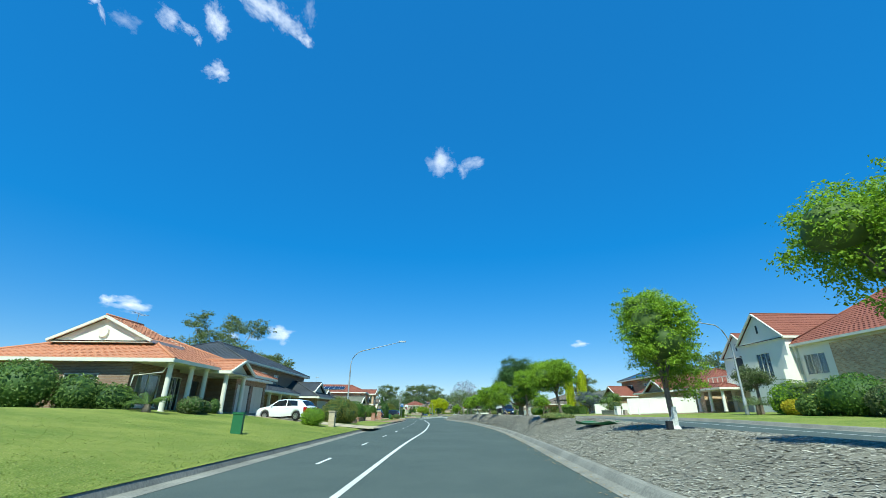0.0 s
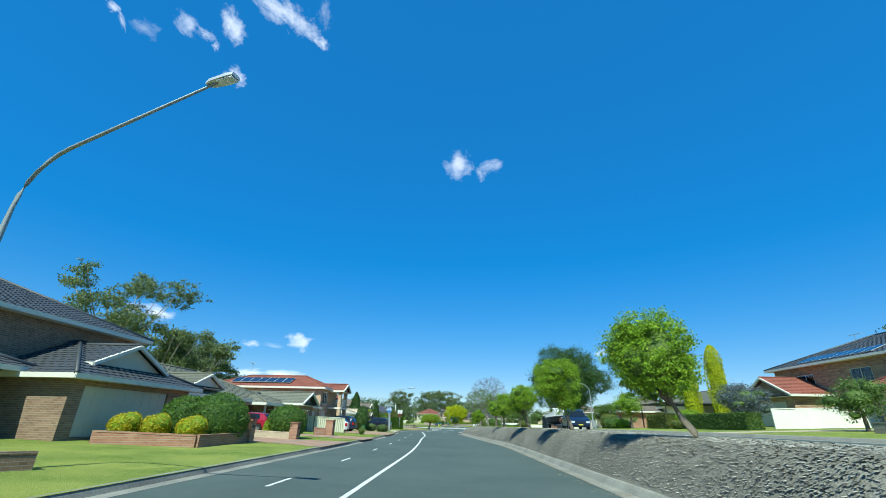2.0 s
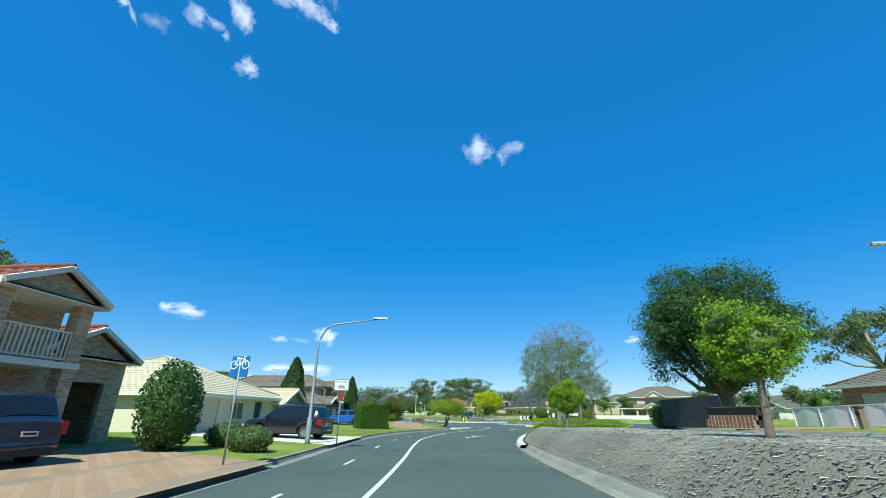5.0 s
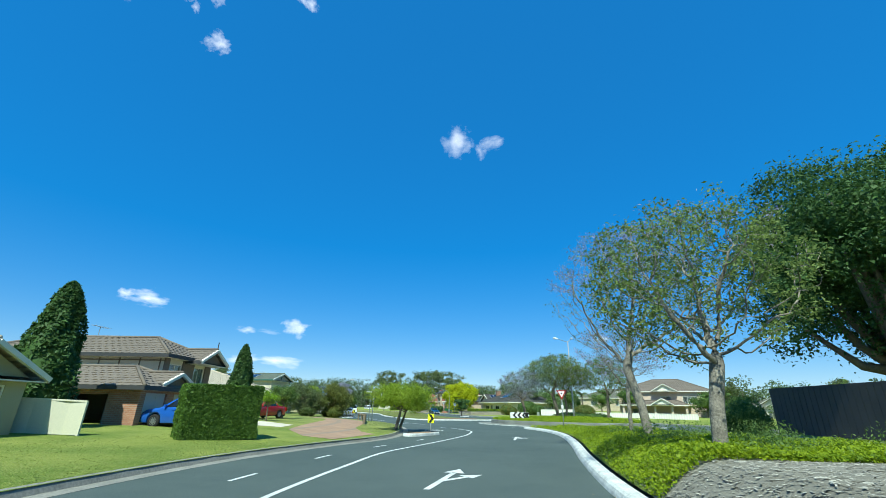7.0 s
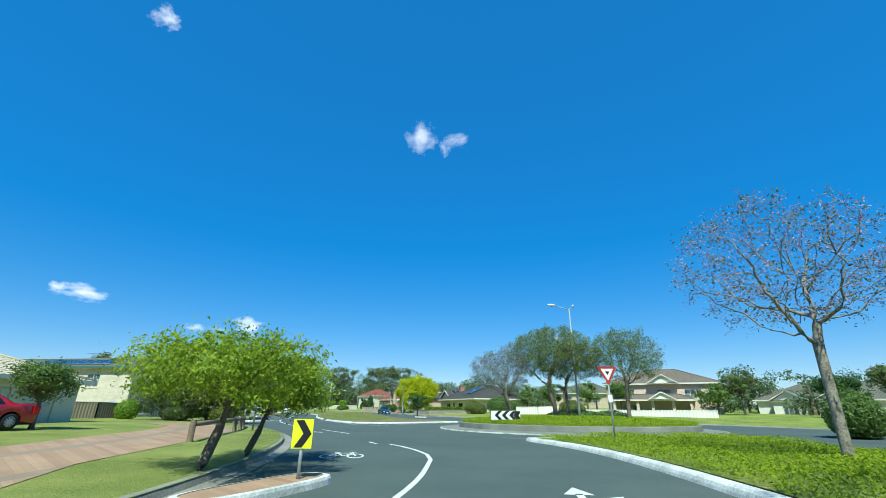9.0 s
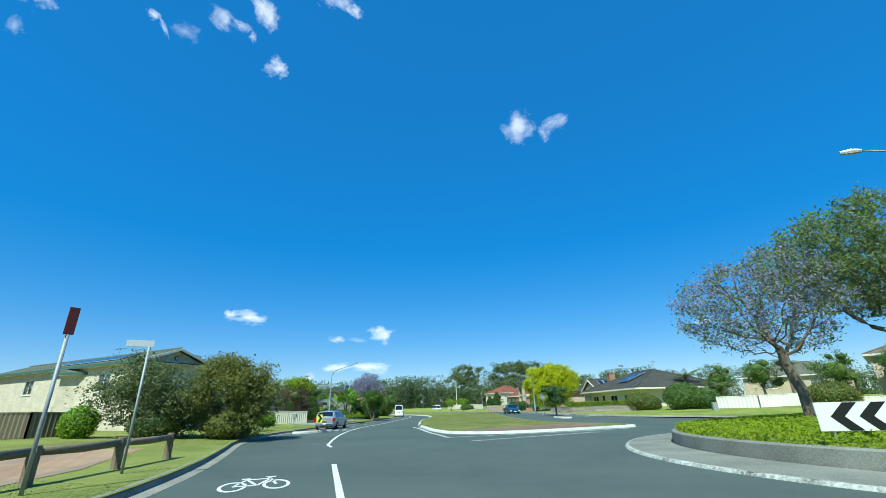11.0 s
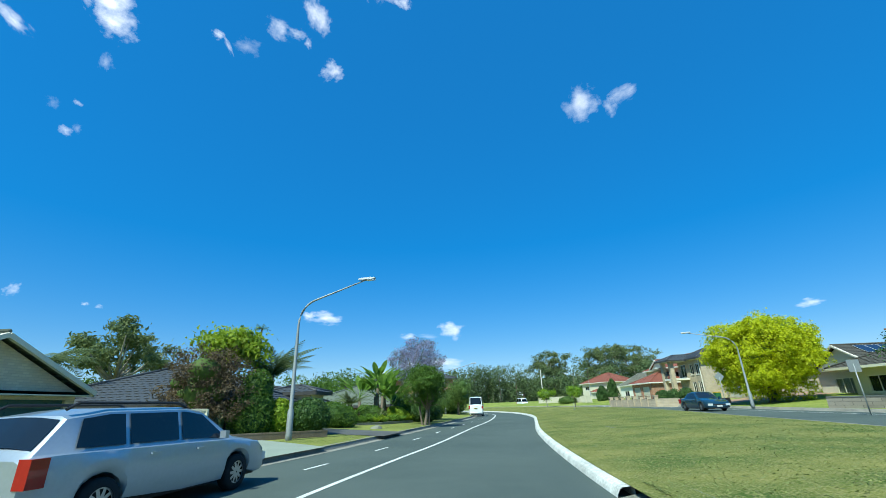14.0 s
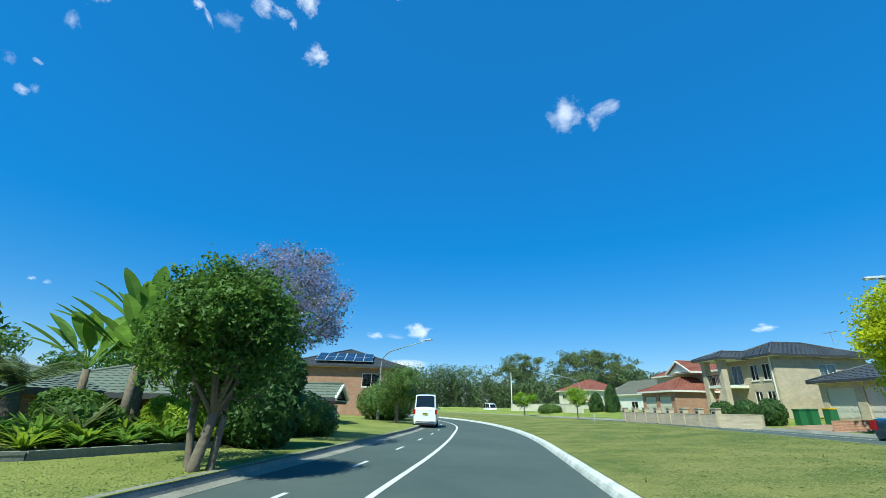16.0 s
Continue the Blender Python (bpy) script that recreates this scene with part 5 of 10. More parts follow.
# ---- vehicles ----
def car(label, m, paint, L=4.3, W=1.78, H=1.48, stations=None, wheels=(0.85, 3.45), wr=0.32, glass=(), category="car", name="car", plate="plate_white", sill=0.24, rails=False):
    """A car along local +x, front at L. stations: (x, belt, roof, roof half-width share); glass: spans of side windows."""
    t = thing(name, label, category, m)
    xs = sorted({*[s[0] for s in stations], *[w + wr * 1.18 * math.cos(k * math.pi / 8) for w in wheels for k in range(9)]})
    sx = [s[0] for s in stations]

    def at(x, k):
        return float(np.interp(x, sx, [s[k] for s in stations]))

    def under(x):
        z = sill
        for w in wheels:
            if abs(x - w) < wr * 1.18:
                z = max(z, wr + math.sqrt(max((wr * 1.18) ** 2 - (x - w) ** 2, 0)))
        return z
    bm, rows = bmesh.new(), []
    for x in xs:
        e = min(x, L - x)
        hw = W / 2 * (1 - 0.16 * max(0, 1 - e / 0.5) ** 2)
        b, r, s, u = at(x, 1), at(x, 2), at(x, 3), under(x)
        u = min(u, b - 0.06)
        sec = [(hw * 0.93, u), (hw * 0.99, u + (b - u) * 0.25), (hw, u + (b - u) * 0.6), (hw * 0.965, b - 0.015), (hw * 0.93, b + 0.01), (hw * s, r - 0.05), (hw * s * 0.86, r - 0.008), (0, r + 0.012)]
        rows.append([bm.verts.new((x, y, z)) for y, z in sec] + [bm.verts.new((x, -y, z)) for y, z in reversed(sec[:-1])])
    for p, q in zip(rows, rows[1:]):
        for k in range(len(p) - 1):
            bm.faces.new((p[k], q[k], q[k + 1], p[k + 1]))
        bm.faces.new((p[-1], q[-1], q[0], p[0]))
    bm.faces.new(rows[0])
    bm.faces.new(rows[-1][::-1])
    bmesh.ops.recalc_face_normals(bm, faces=bm.faces[:])
    body = part("body", bm, paint, t, smooth=False)
    me = body.data
    me.polygons.foreach_set("use_smooth", [True] * len(me.polygons))
    if hasattr(me, "set_sharp_from_angle"):
        me.set_sharp_from_angle(angle=radians(34))

    def side_pt(x, f, sgn, out=0.012):
        e = min(x, L - x)
        hw = W / 2 * (1 - 0.16 * max(0, 1 - e / 0.5) ** 2)
        b, r, s = at(x, 1), at(x, 2), at(x, 3)
        y0, z0, y1, z1 = hw * 0.93, b + 0.01, hw * s, r - 0.05
        return Vector((x, sgn * (y0 + (y1 - y0) * f + out), z0 + (z1 - z0) * f + out * 0.3))
    for a0, a1, b0, b1 in glass:
        for sgn in (-1, 1):
            g = bmesh.new()
            n = 5
            lo = [g.verts.new(side_pt(a0 + (b0 - a0) * i / n, 0.08, sgn)) for i in range(n + 1)]
            hi = [g.verts.new(side_pt(a1 + (b1 - a1) * i / n, 0.93, sgn)) for i in range(n + 1)]
            for i in range(n):
                g.faces.new((lo[i], lo[i + 1], hi[i + 1], hi[i]))
            part("side_window", g, M["car_glass"], t)
    # screens: across the steep parts of the roof line
    for (xa, xb, nm) in ((stations_screen(stations, True), None, "rear_window"), (stations_screen(stations, False), None, "windscreen")):
        if not xa:
            continue
        (x0, x1) = xa
        g = bmesh.new()
        vs_ = []
        for k in range(5):
            x = x0 + (x1 - x0) * (0.08 + 0.84 * k / 4)
            e = min(x, L - x)
            hw = W / 2 * (1 - 0.16 * max(0, 1 - e / 0.5) ** 2)
            s, r, b = at(x, 3), at(x, 2), at(x, 1)
            y = hw * (s * 0.9)
            sg = -1 if nm == "rear_window" else 1
            vs_.append([g.verts.new((x + sg * 0.012, yy, r + 0.012 + dz)) for yy, dz in ((-y, -0.03), (-y * 0.5, 0.004), (0, 0.014), (y * 0.5, 0.004), (y, -0.03))])
        for p, q in zip(vs_, vs_[1:]):
            for k in range(4):
                g.faces.new((p[k], p[k + 1], q[k + 1], q[k]))
        part(nm, g, M["car_glass"], t)
    for wx in wheels:
        for sgn in (-1, 1):
            y = sgn * (W / 2 - 0.11)
            bm = bmesh.new()
            prof = [(0.62, -0.1), (0.93, -0.1), (1.0, -0.06), (1.0, 0.06), (0.93, 0.1), (0.62, 0.1)]
            rr = [[bm.verts.new((wx + wr * p * math.cos(k * math.tau / 24), y + o, wr + wr * p * math.sin(k * math.tau / 24))) for p, o in prof] for k in range(24)]
            for i in range(24):
                p, q = rr[i], rr[(i + 1) % 24]
                for k in range(5):
                    bm.faces.new((p[k], q[k], q[k + 1], p[k + 1]))
            wheel = part("wheel", bm, M["rubber"], t, smooth=True)
            rim = bmesh.new()
            yo = y + sgn * 0.085
            for k in range(10):
                a = k * math.tau / 10
                c, s = math.cos(a), math.sin(a)
                vs_ = [rim.verts.new((wx + wr * (rad * c - off * s), yo + sgn * dy, wr + wr * (rad * s + off * c))) for rad, off, dy in ((0.05, -0.09, 0.012), (0.6, -0.07, 0.0), (0.6, 0.07, 0.0), (0.05, 0.09, 0.012))]
                rim.faces.new(vs_)
            for k in range(24):
                a, b = k * math.tau / 24, (k + 1) * math.tau / 24
                rim.faces.new([rim.verts.new((wx + wr * f * math.cos(g_), yo, wr + wr * f * math.sin(g_))) for f, g_ in ((0.56, a), (0.66, a), (0.66, b), (0.56, b))])
            part("rim", rim, M["rim"], wheel)
            part("brake_disc", tubes(([(wx, y - 0.02, wr), (wx, y + 0.02, wr)], wr * 0.58), seg=20), M["black_plastic"], wheel)
    b0 = at(0.05, 1)
    bl = at(L - 0.1, 1)
    for sgn in (-1, 1):
        ye = sgn * W / 2 * 0.70
        part("tail_light", boxes((-0.012, 0.2, ye + sgn * 0.15 - 0.09, ye + sgn * 0.15 + 0.09, b0 - 0.3, b0 + 0.02)), M["tail_light"], t)
        part("headlight", boxes((L - 0.22, L + 0.012, ye - 0.16, ye + 0.16, bl - 0.24, bl - 0.09)), M["head_light"], t)
        part("mirror", boxes((L * 0.66, L * 0.66 + 0.1, sgn * W / 2 * 0.98 - 0.02 - (0.08 if sgn < 0 else 0), sgn * W / 2 * 0.98 + 0.02 + (0.08 if sgn > 0 else 0), at(L * 0.66, 1) + 0.02, at(L * 0.66, 1) + 0.15)), paint, t)
        for hx in (L * 0.36, L * 0.56):
            zz = at(hx, 1) - 0.1
            yy = sgn * (W / 2 + 0.005)
            part("door_handle", boxes((hx - 0.09, hx + 0.09, yy - 0.015, yy + 0.015, zz - 0.015, zz + 0.015)), paint, t)
    for xa, xb, za, zb in ((-0.03, 0.1, sill + 0.06, sill + 0.28), (L - 0.1, L + 0.03, sill + 0.02, sill + 0.2)):
        bp = boxes((xa, xb, -W * 0.42, W * 0.42, za, zb))
        bmesh.ops.bevel(bp, geom=bp.edges[:], offset=0.035, segments=2, affect="EDGES")
        part("bumper", bp, paint, t, smooth=True)
    part("rubbing_strip", boxes((-0.036, -0.03, -W * 0.36, W * 0.36, sill + 0.15, sill + 0.19)), M["black_plastic"], t)
    part("rear_valance", boxes((-0.01, 0.1, -W * 0.38, W * 0.38, sill - 0.06, sill + 0.06)), M["black_plastic"], t)
    part("number_plate", boxes((-0.045, -0.03, -0.19, 0.19, b0 - 0.32, b0 - 0.2)), M[plate], t)
    part("number_plate", boxes((L + 0.03, L + 0.042, -0.19, 0.19, sill + 0.08, sill + 0.19)), M[plate], t)
    part("plate_bar", boxes((-0.048, -0.046, -0.15, 0.15, b0 - 0.285, b0 - 0.235)), M["sign_black"], t)
    part("grille", boxes((L - 0.02, L + 0.016, -W * 0.24, W * 0.24, bl - 0.26, bl - 0.14)), M["black_plastic"], t)
    part("underbody", boxes((0.15, L - 0.15, -W * 0.36, W * 0.36, sill - 0.06, sill + 0.05)), M["black_plastic"], t)
    if rails:
        rz = max(s[2] for s in stations)
        for sgn in (-1, 1):
            y = sgn * W / 2 * 0.66
            part("roof_rail", tubes(([(0.45, y, rz - 0.02), (0.6, y, rz + 0.06), (2.3, y, rz + 0.06), (2.5, y, rz - 0.01)], 0.022), seg=6), M["black_plastic"], t)
    return t


def stations_screen(st, rear):
    """The stretch of the roof line that rises steeply: a screen."""
    seq = st if rear else st[::-1]
    for a, b in zip(seq, seq[1:]):
        if b[2] - a[2] > 0.22 and a[2] > 0.8:
            return (a[0], b[0])
    return None


HATCH = dict(L=4.25, W=1.78, H=1.46, stations=[(0, 0.86, 0.90, 0.9), (0.1, 0.94, 0.98, 0.86), (0.55, 0.96, 1.36, 0.74), (1.1, 0.95, 1.45, 0.73), (2.0, 0.93, 1.46, 0.74), (2.5, 0.92, 1.40, 0.74), (3.25, 0.91, 0.97, 0.86), (3.9, 0.80, 0.84, 0.86), (4.15, 0.68, 0.71, 0.86), (4.25, 0.5, 0.52, 0.8)], wheels=(0.78, 3.38), wr=0.31, glass=((0.72, 0.86, 1.62, 1.68), (1.7, 1.74, 2.95, 2.42)))
SUV = dict(L=4.65, W=1.88, H=1.74, stations=[(0, 0.98, 1.02, 0.92), (0.12, 1.06, 1.12, 0.88), (0.42, 1.09, 1.62, 0.77), (1.0, 1.08, 1.73, 0.76), (2.2, 1.06, 1.74, 0.77), (2.75, 1.05, 1.65, 0.77), (3.45, 1.03, 1.10, 0.88), (4.3, 0.95, 1.0, 0.88), (4.58, 0.82, 0.86, 0.86), (4.65, 0.6, 0.62, 0.8)], wheels=(0.9, 3.6), wr=0.37, glass=((0.55, 0.66, 1.0, 1.0), (1.08, 1.08, 2.0, 2.02), (2.08, 2.1, 3.25, 2.68)), sill=0.32)
WAGON = dict(L=4.75, W=1.80, H=1.50, stations=[(0, 0.88, 0.92, 0.92), (0.1, 0.95, 1.0, 0.88), (0.42, 0.96, 1.40, 0.76), (1.0, 0.95, 1.48, 0.75), (2.4, 0.93, 1.49, 0.75), (2.85, 0.92, 1.42, 0.75), (3.6, 0.90, 0.97, 0.87), (4.35, 0.80, 0.85, 0.87), (4.65, 0.66, 0.7, 0.86), (4.75, 0.5, 0.52, 0.8)], wheels=(0.95, 3.72), wr=0.31, glass=((0.5, 0.62, 1.22, 1.24), (1.3, 1.32, 2.2, 2.22), (2.28, 2.3, 3.35, 2.8)), rails=True)
SEDAN = dict(L=4.75, W=1.78, H=1.42, stations=[(0, 0.82, 0.86, 0.9), (0.1, 0.92, 0.98, 0.86), (0.85, 0.93, 1.0, 0.84), (1.5, 0.92, 1.38, 0.73), (2.0, 0.91, 1.42, 0.73), (2.5, 0.90, 1.40, 0.73), (3.4, 0.88, 0.94, 0.86), (4.3, 0.76, 0.8, 0.86), (4.65, 0.64, 0.67, 0.86), (4.75, 0.48, 0.5, 0.8)], wheels=(0.95, 3.75), wr=0.31, glass=((1.25, 1.55, 2.2, 2.2), (2.28, 2.28, 3.2, 2.56)))
VAN = dict(L=4.9, W=1.80, H=2.25, stations=[(0, 1.15, 1.2, 0.95), (0.06, 1.2, 1.3, 0.93), (0.2, 1.2, 2.2, 0.82), (1.0, 1.2, 2.26, 0.82), (3.2, 1.2, 2.26, 0.82), (3.7, 1.18, 2.12, 0.82), (4.45, 1.1, 1.2, 0.9), (4.8, 0.95, 1.0, 0.9), (4.9, 0.6, 0.62, 0.85)], wheels=(0.95, 3.85), wr=0.33, glass=((0.35, 0.4, 1.6, 1.6), (1.7, 1.7, 2.9, 2.9), (3.0, 3.0, 4.2, 3.65)))
UTE = dict(L=5.25, W=1.85, H=1.8, stations=[(0, 1.05, 1.09, 0.96), (0.1, 1.12, 1.16, 0.96), (1.75, 1.12, 1.16, 0.96), (1.82, 1.12, 1.70, 0.78), (2.2, 1.12, 1.79, 0.76), (3.0, 1.10, 1.80, 0.76), (3.35, 1.08, 1.70, 0.76), (4.05, 1.06, 1.13, 0.88), (4.9, 1.0, 1.06, 0.88), (5.18, 0.86, 0.9, 0.86), (5.25, 0.62, 0.64, 0.8)], wheels=(1.15, 4.3), wr=0.38, glass=((1.92, 1.98, 2.75, 2.75), (2.83, 2.83, 3.85, 3.28)), sill=0.36)


# ---- street furniture ----
def street_lamp(label, base, head, bend=(0.72, 0.90)):
    """A tapered pole that bends into a long outreach arm with a lamp at its end."""
    bx, by, bz = base
    hx, hy, hz = head
    t = thing("street_lamp", label, "street lamp", Matrix.Translation(base))
    v = Vector((hx - bx, hy - by, 0))
    hh = hz - bz
    d = v.normalized()
    pts = [Vector((0, 0, -0.1)), Vector((0, 0, 0.2)), Vector((0, 0, 1.1)), Vector((0, 0, 1.2)), Vector((0, 0, hh * (bend[0] - 0.1)))]
    c0 = hh * bend[0]
    for k in range(7):
        a = k / 6 * radians(78)
        pts.append(d * (v.length * 0.28) * (1 - math.cos(a)) + Vector((0, 0, c0 + (hh * bend[1] - c0) * math.sin(a))))
    pts.append(v * 0.97 + Vector((0, 0, hh - 0.02)))
    part("pole", tubes((pts, [0.13, 0.13, 0.125, 0.085, 0.065] + [0.045] * 7 + [0.026]), seg=10), M["steel"], t, smooth=True)
    e = v + Vector((0, 0, hh))
    s = Vector((-d.y, d.x, 0))
    bm = bmesh.new()
    vs_ = []
    for f, w, zt, zb in ((-0.05, 0.05, 0.04, -0.03), (0.1, 0.1, 0.055, -0.045), (0.55, 0.12, 0.05, -0.055), (0.72, 0.1, 0.035, -0.035)):
        vs_.append([bm.verts.new(e + d * (f - 0.5) + s * w * q + Vector((0, 0, zz))) for q, zz in ((-1, zb), (1, zb), (1, zt * 0.5), (0.5, zt), (-0.5, zt), (-1, zt * 0.5))])
    for p, q in zip(vs_, vs_[1:]):
        for k in range(6):
            bm.faces.new((p[k], p[(k + 1) % 6], q[(k + 1) % 6], q[k]))
    bm.faces.new(vs_[0])
    bm.faces.new(vs_[-1][::-1])
    hd = part("lamp_head", bm, M["aluminium"], t)
    part("diffuser", boxes((-0.2, 0.2, -0.09, 0.09, -0.085, -0.06), m=Matrix.Translation(e) @ Matrix.Rotation(math.atan2(d.y, d.x), 4, "Z")), M["sign_white"], hd)
    return t


def post(t, h, r=0.03, lean=(0, 0)):
    part("post", tubes(([(0, 0, -0.1), (lean[0], lean[1], h)], r), seg=10), M["steel"], t, smooth=True)


def chevron_poly(w, h, n, left=True):
    out = []
    c = w / n
    for k in range(n):
        x = -w / 2 + k * c
        p = [(x + c * 0.55, h / 2), (x + c * 1.05, h / 2), (x + c * 0.5, 0), (x + c * 1.05, -h / 2), (x + c * 0.55, -h / 2), (x, 0)]
        out.append([(px if left else -px, pz) for px, pz in p])
    return out


def sign_face(t, polys, z, material, y=-0.03, name="symbol", parent=None):
    vs, fs = [], []
    for p in polys:
        fs.append(tuple(range(len(vs), len(vs) + len(p))))
        vs += [(x, y, z + q) for x, q in p]
    return py_mesh(name, vs, fs, material, parent or t)


def fence_panels(label, pts, h, material, rib=0.2, name="fence", z=left_z, category="fence"):
    """A ribbed sheet-metal fence along points on the ground, with posts and rails."""
    t = thing(name, label, category, Matrix.Translation((*pts[0], z(*pts[0]))))
    o = Vector((*pts[0], z(*pts[0])))
    for (xa, ya), (xb, yb) in zip(pts, pts[1:]):
        L = math.hypot(xb - xa, yb - ya)
        n = max(2, int(L / rib) * 2)
        d = Vector(((xb - xa) / L, (yb - ya) / L, 0))
        s = Vector((-d.y, d.x, 0)) * 0.025
        bays = max(1, round(L / 2.4))
        per = max(2, n // bays // 2 * 2)
        for b in range(bays):
            bm = bmesh.new()
            vs_ = []
            for k in range(per + 1):
                f = (b + k / per) / bays
                p = Vector((xa + (xb - xa) * f, ya + (yb - ya) * f, 0))
                p.z = z(p.x, p.y)
                vs_.append([bm.verts.new(p - o + s * (1 if k % 2 else -1) + Vector((0, 0, zz))) for zz in (0.02, h)])
            for p, q in zip(vs_, vs_[1:]):
                bm.faces.new((p[0], q[0], q[1], p[1]))
            part("panel", bm, material, t)
        for b in range(bays + 1):
            f = b / bays
            p = Vector((xa + (xb - xa) * f, ya + (yb - ya) * f, 0))
            p.z = z(p.x, p.y)
            part("post", boxes((-0.035, 0.035, -0.035, 0.035, -0.1, h + 0.02), m=Matrix.Translation(p - o)), material, t)
        pa, pb = Vector((xa, ya, z(xa, ya) + h)) - o, Vector((xb, yb, z(xb, yb) + h)) - o
        part("rail", tubes(([pa, pb], 0.04), seg=4), material, t)
    return t


def mailbox(label, m, w=0.5, d=0.5, h=1.1, material="cream_brick", cap="concrete"):
    t = thing("mailbox", label, "mailbox", m)
    part("pillar", boxes((-w / 2, w / 2, -d / 2, d / 2, -0.1, h)), M[material], t)
    part("cap", boxes((-w / 2 - 0.05, w / 2 + 0.05, -d / 2 - 0.05, d / 2 + 0.05, h, h + 0.07)), M[cap], t)
    part("slot", boxes((-0.13, 0.13, -d / 2 - 0.012, -d / 2 + 0.01, h - 0.35, h - 0.2)), M["black_plastic"], t)
    return t


# ---- loose cover of the ground ----
def chips(name, n, place, size, material, label, cat, seed, lift=0.002, tilt=0.13):
    """Many small flat slivers lying on the ground, in one piece."""
    rng = np.random.default_rng(seed)
    xy = place(rng, n)
    p = np.array([(x, y, z + lift + rng.uniform(0, 0.007)) for x, y, z in xy])
    k = len(p)
    a = rng.uniform(0, math.tau, k)
    s = size * rng.uniform(0.5, 1.6, k)
    w = s * rng.uniform(0.14, 0.34, k)
    u = np.stack([np.cos(a), np.sin(a), rng.normal(0, tilt * 0.5, k)], 1) * s[:, None]
    v = np.stack([-np.sin(a), np.cos(a), rng.normal(0, tilt, k)], 1) * w[:, None]
    return tagged(np_quads(name, np.stack([p - u - v, p + u - v, p + u + v, p - u + v], 1), material), label, cat, kind="stuff")


def on_mulch(y0, y1):
    def f(rng, n):
        out = []
        for y in rng.uniform(y0, y1, n):
            a, b = right_edge(y) + 0.55, far_in(y) - 0.2
            x = a + (b - a) * rng.uniform(0, 1) ** 1.15
            out.append((x, y, median_z(x, y)))
        return out
    return f


def in_gutter(rng, n):
    out = []
    for y in rng.uniform(0, 112, n):
        out.append((right_edge(y) + rng.normal(0.02, 0.12) - (0.25 if rng.uniform() < 0.3 else 0), y, 0.012))
    return out


def on_verge(rng, n):
    out = []
    for y in rng.uniform(2, 206, n):
        x = left_edge(y) - 0.5 - rng.uniform(0, 1) ** 1.6 * 9
        out.append((x, y, left_z(x, y)))
    return out


chips("bark_mulch", 120000, on_mulch(2, 74), 0.034, M["chip"], "grey brown bark chips strewn over the median", "mulch", 901)
chips("bark_mulch", 40000, on_mulch(74, 112), 0.034, M["chip"], "grey brown bark chips strewn over the median end", "mulch", 902)
chips("leaf_litter", 2600, in_gutter, 0.035, M["litter"], "dry leaves lying in the gutter", "leaf litter", 903)


def blades(n, place, size, label, seed, leaf="grass"):
    """Short grass blades standing on a lawn, in one piece."""
    rng = np.random.default_rng(seed)
    p = np.array(place(rng, n))
    a, s = rng.uniform(0, math.tau, n), size * rng.uniform(0.5, 1.5, n)
    side = np.stack([np.cos(a), np.sin(a), np.zeros(n)], 1) * (s * 0.45)[:, None]
    tip = np.stack([rng.normal(0, 1.0, n), rng.normal(0, 1.0, n), np.full(n, 0.4)], 1) * s[:, None]
    return tagged(np_quads("grass", np.stack([p - side, p + side, p + side * 0.2 + tip, p - side * 0.2 + tip], 1), LEAF[leaf]), label, "grass", kind="stuff")


def lawn_strip(y0, y1, depth):
    def f(rng, n):
        out = []
        for y in rng.uniform(y0, y1, n):
            x = left_edge(y) - 0.5 - rng.uniform(0, 1) ** 1.5 * depth
            out.append((x, y, left_z(x, y)))
        return out
    return f


def median_lawn(rng, n):
    out = []
    for y in 171 + 55 * rng.uniform(0, 1, n) ** 1.4:
        x = med_in(y) + 0.4 + (med_out(y) - med_in(y) - 0.8) * rng.uniform(0, 1)
        if y > 176 or x < -5.5 - (176 - y):
            out.append((x, y, grass_z(x, y)))
        else:
            out.append((med_in(y + 6) + 0.5, y + 6, grass_z(med_in(y + 6) + 0.5, y + 6)))
    return out


blades(36000, median_lawn, 0.035, "uneven mown grass on the median", 910, "dry")
for k, (y0, y1, depth, n) in enumerate(((4, 29, 8, 16000), (62, 69, 5, 4000), (75, 82, 5, 5000), (108, 121, 6, 12000), (137, 150, 2.8, 4500), (158, 172, 3, 4500), (174, 182.6, 3, 3500), (188.2, 192.8, 2.6, 2000), (198.2, 206, 3.2, 4000))):
    blades(n, lawn_strip(y0, y1, depth), 0.03, "mown green lawn beside the kerb", 911 + k, "grass" if y0 < 129 else "dry")


def west(x, y, turn=0.0, z=None):
    """A place on the near side whose front faces the road."""
    return pose(x, y, left_z(x, y) if z is None else z, 0, 0, 90 + turn)


def east(x, y, turn=0.0, z=None):
    """A place across the road whose front faces it."""
    return pose(x, y, right_z(x, y) if z is None else z, 0, 0, -90 + turn)


def on_left(x, y, turn=0.0, dz=0.0):
    return pose(x, y, left_z(x, y) + dz, 0, 0, turn)


def on_right(x, y, turn=0.0, dz=0.0):
    return pose(x, y, right_z(x, y) + dz, 0, 0, turn)


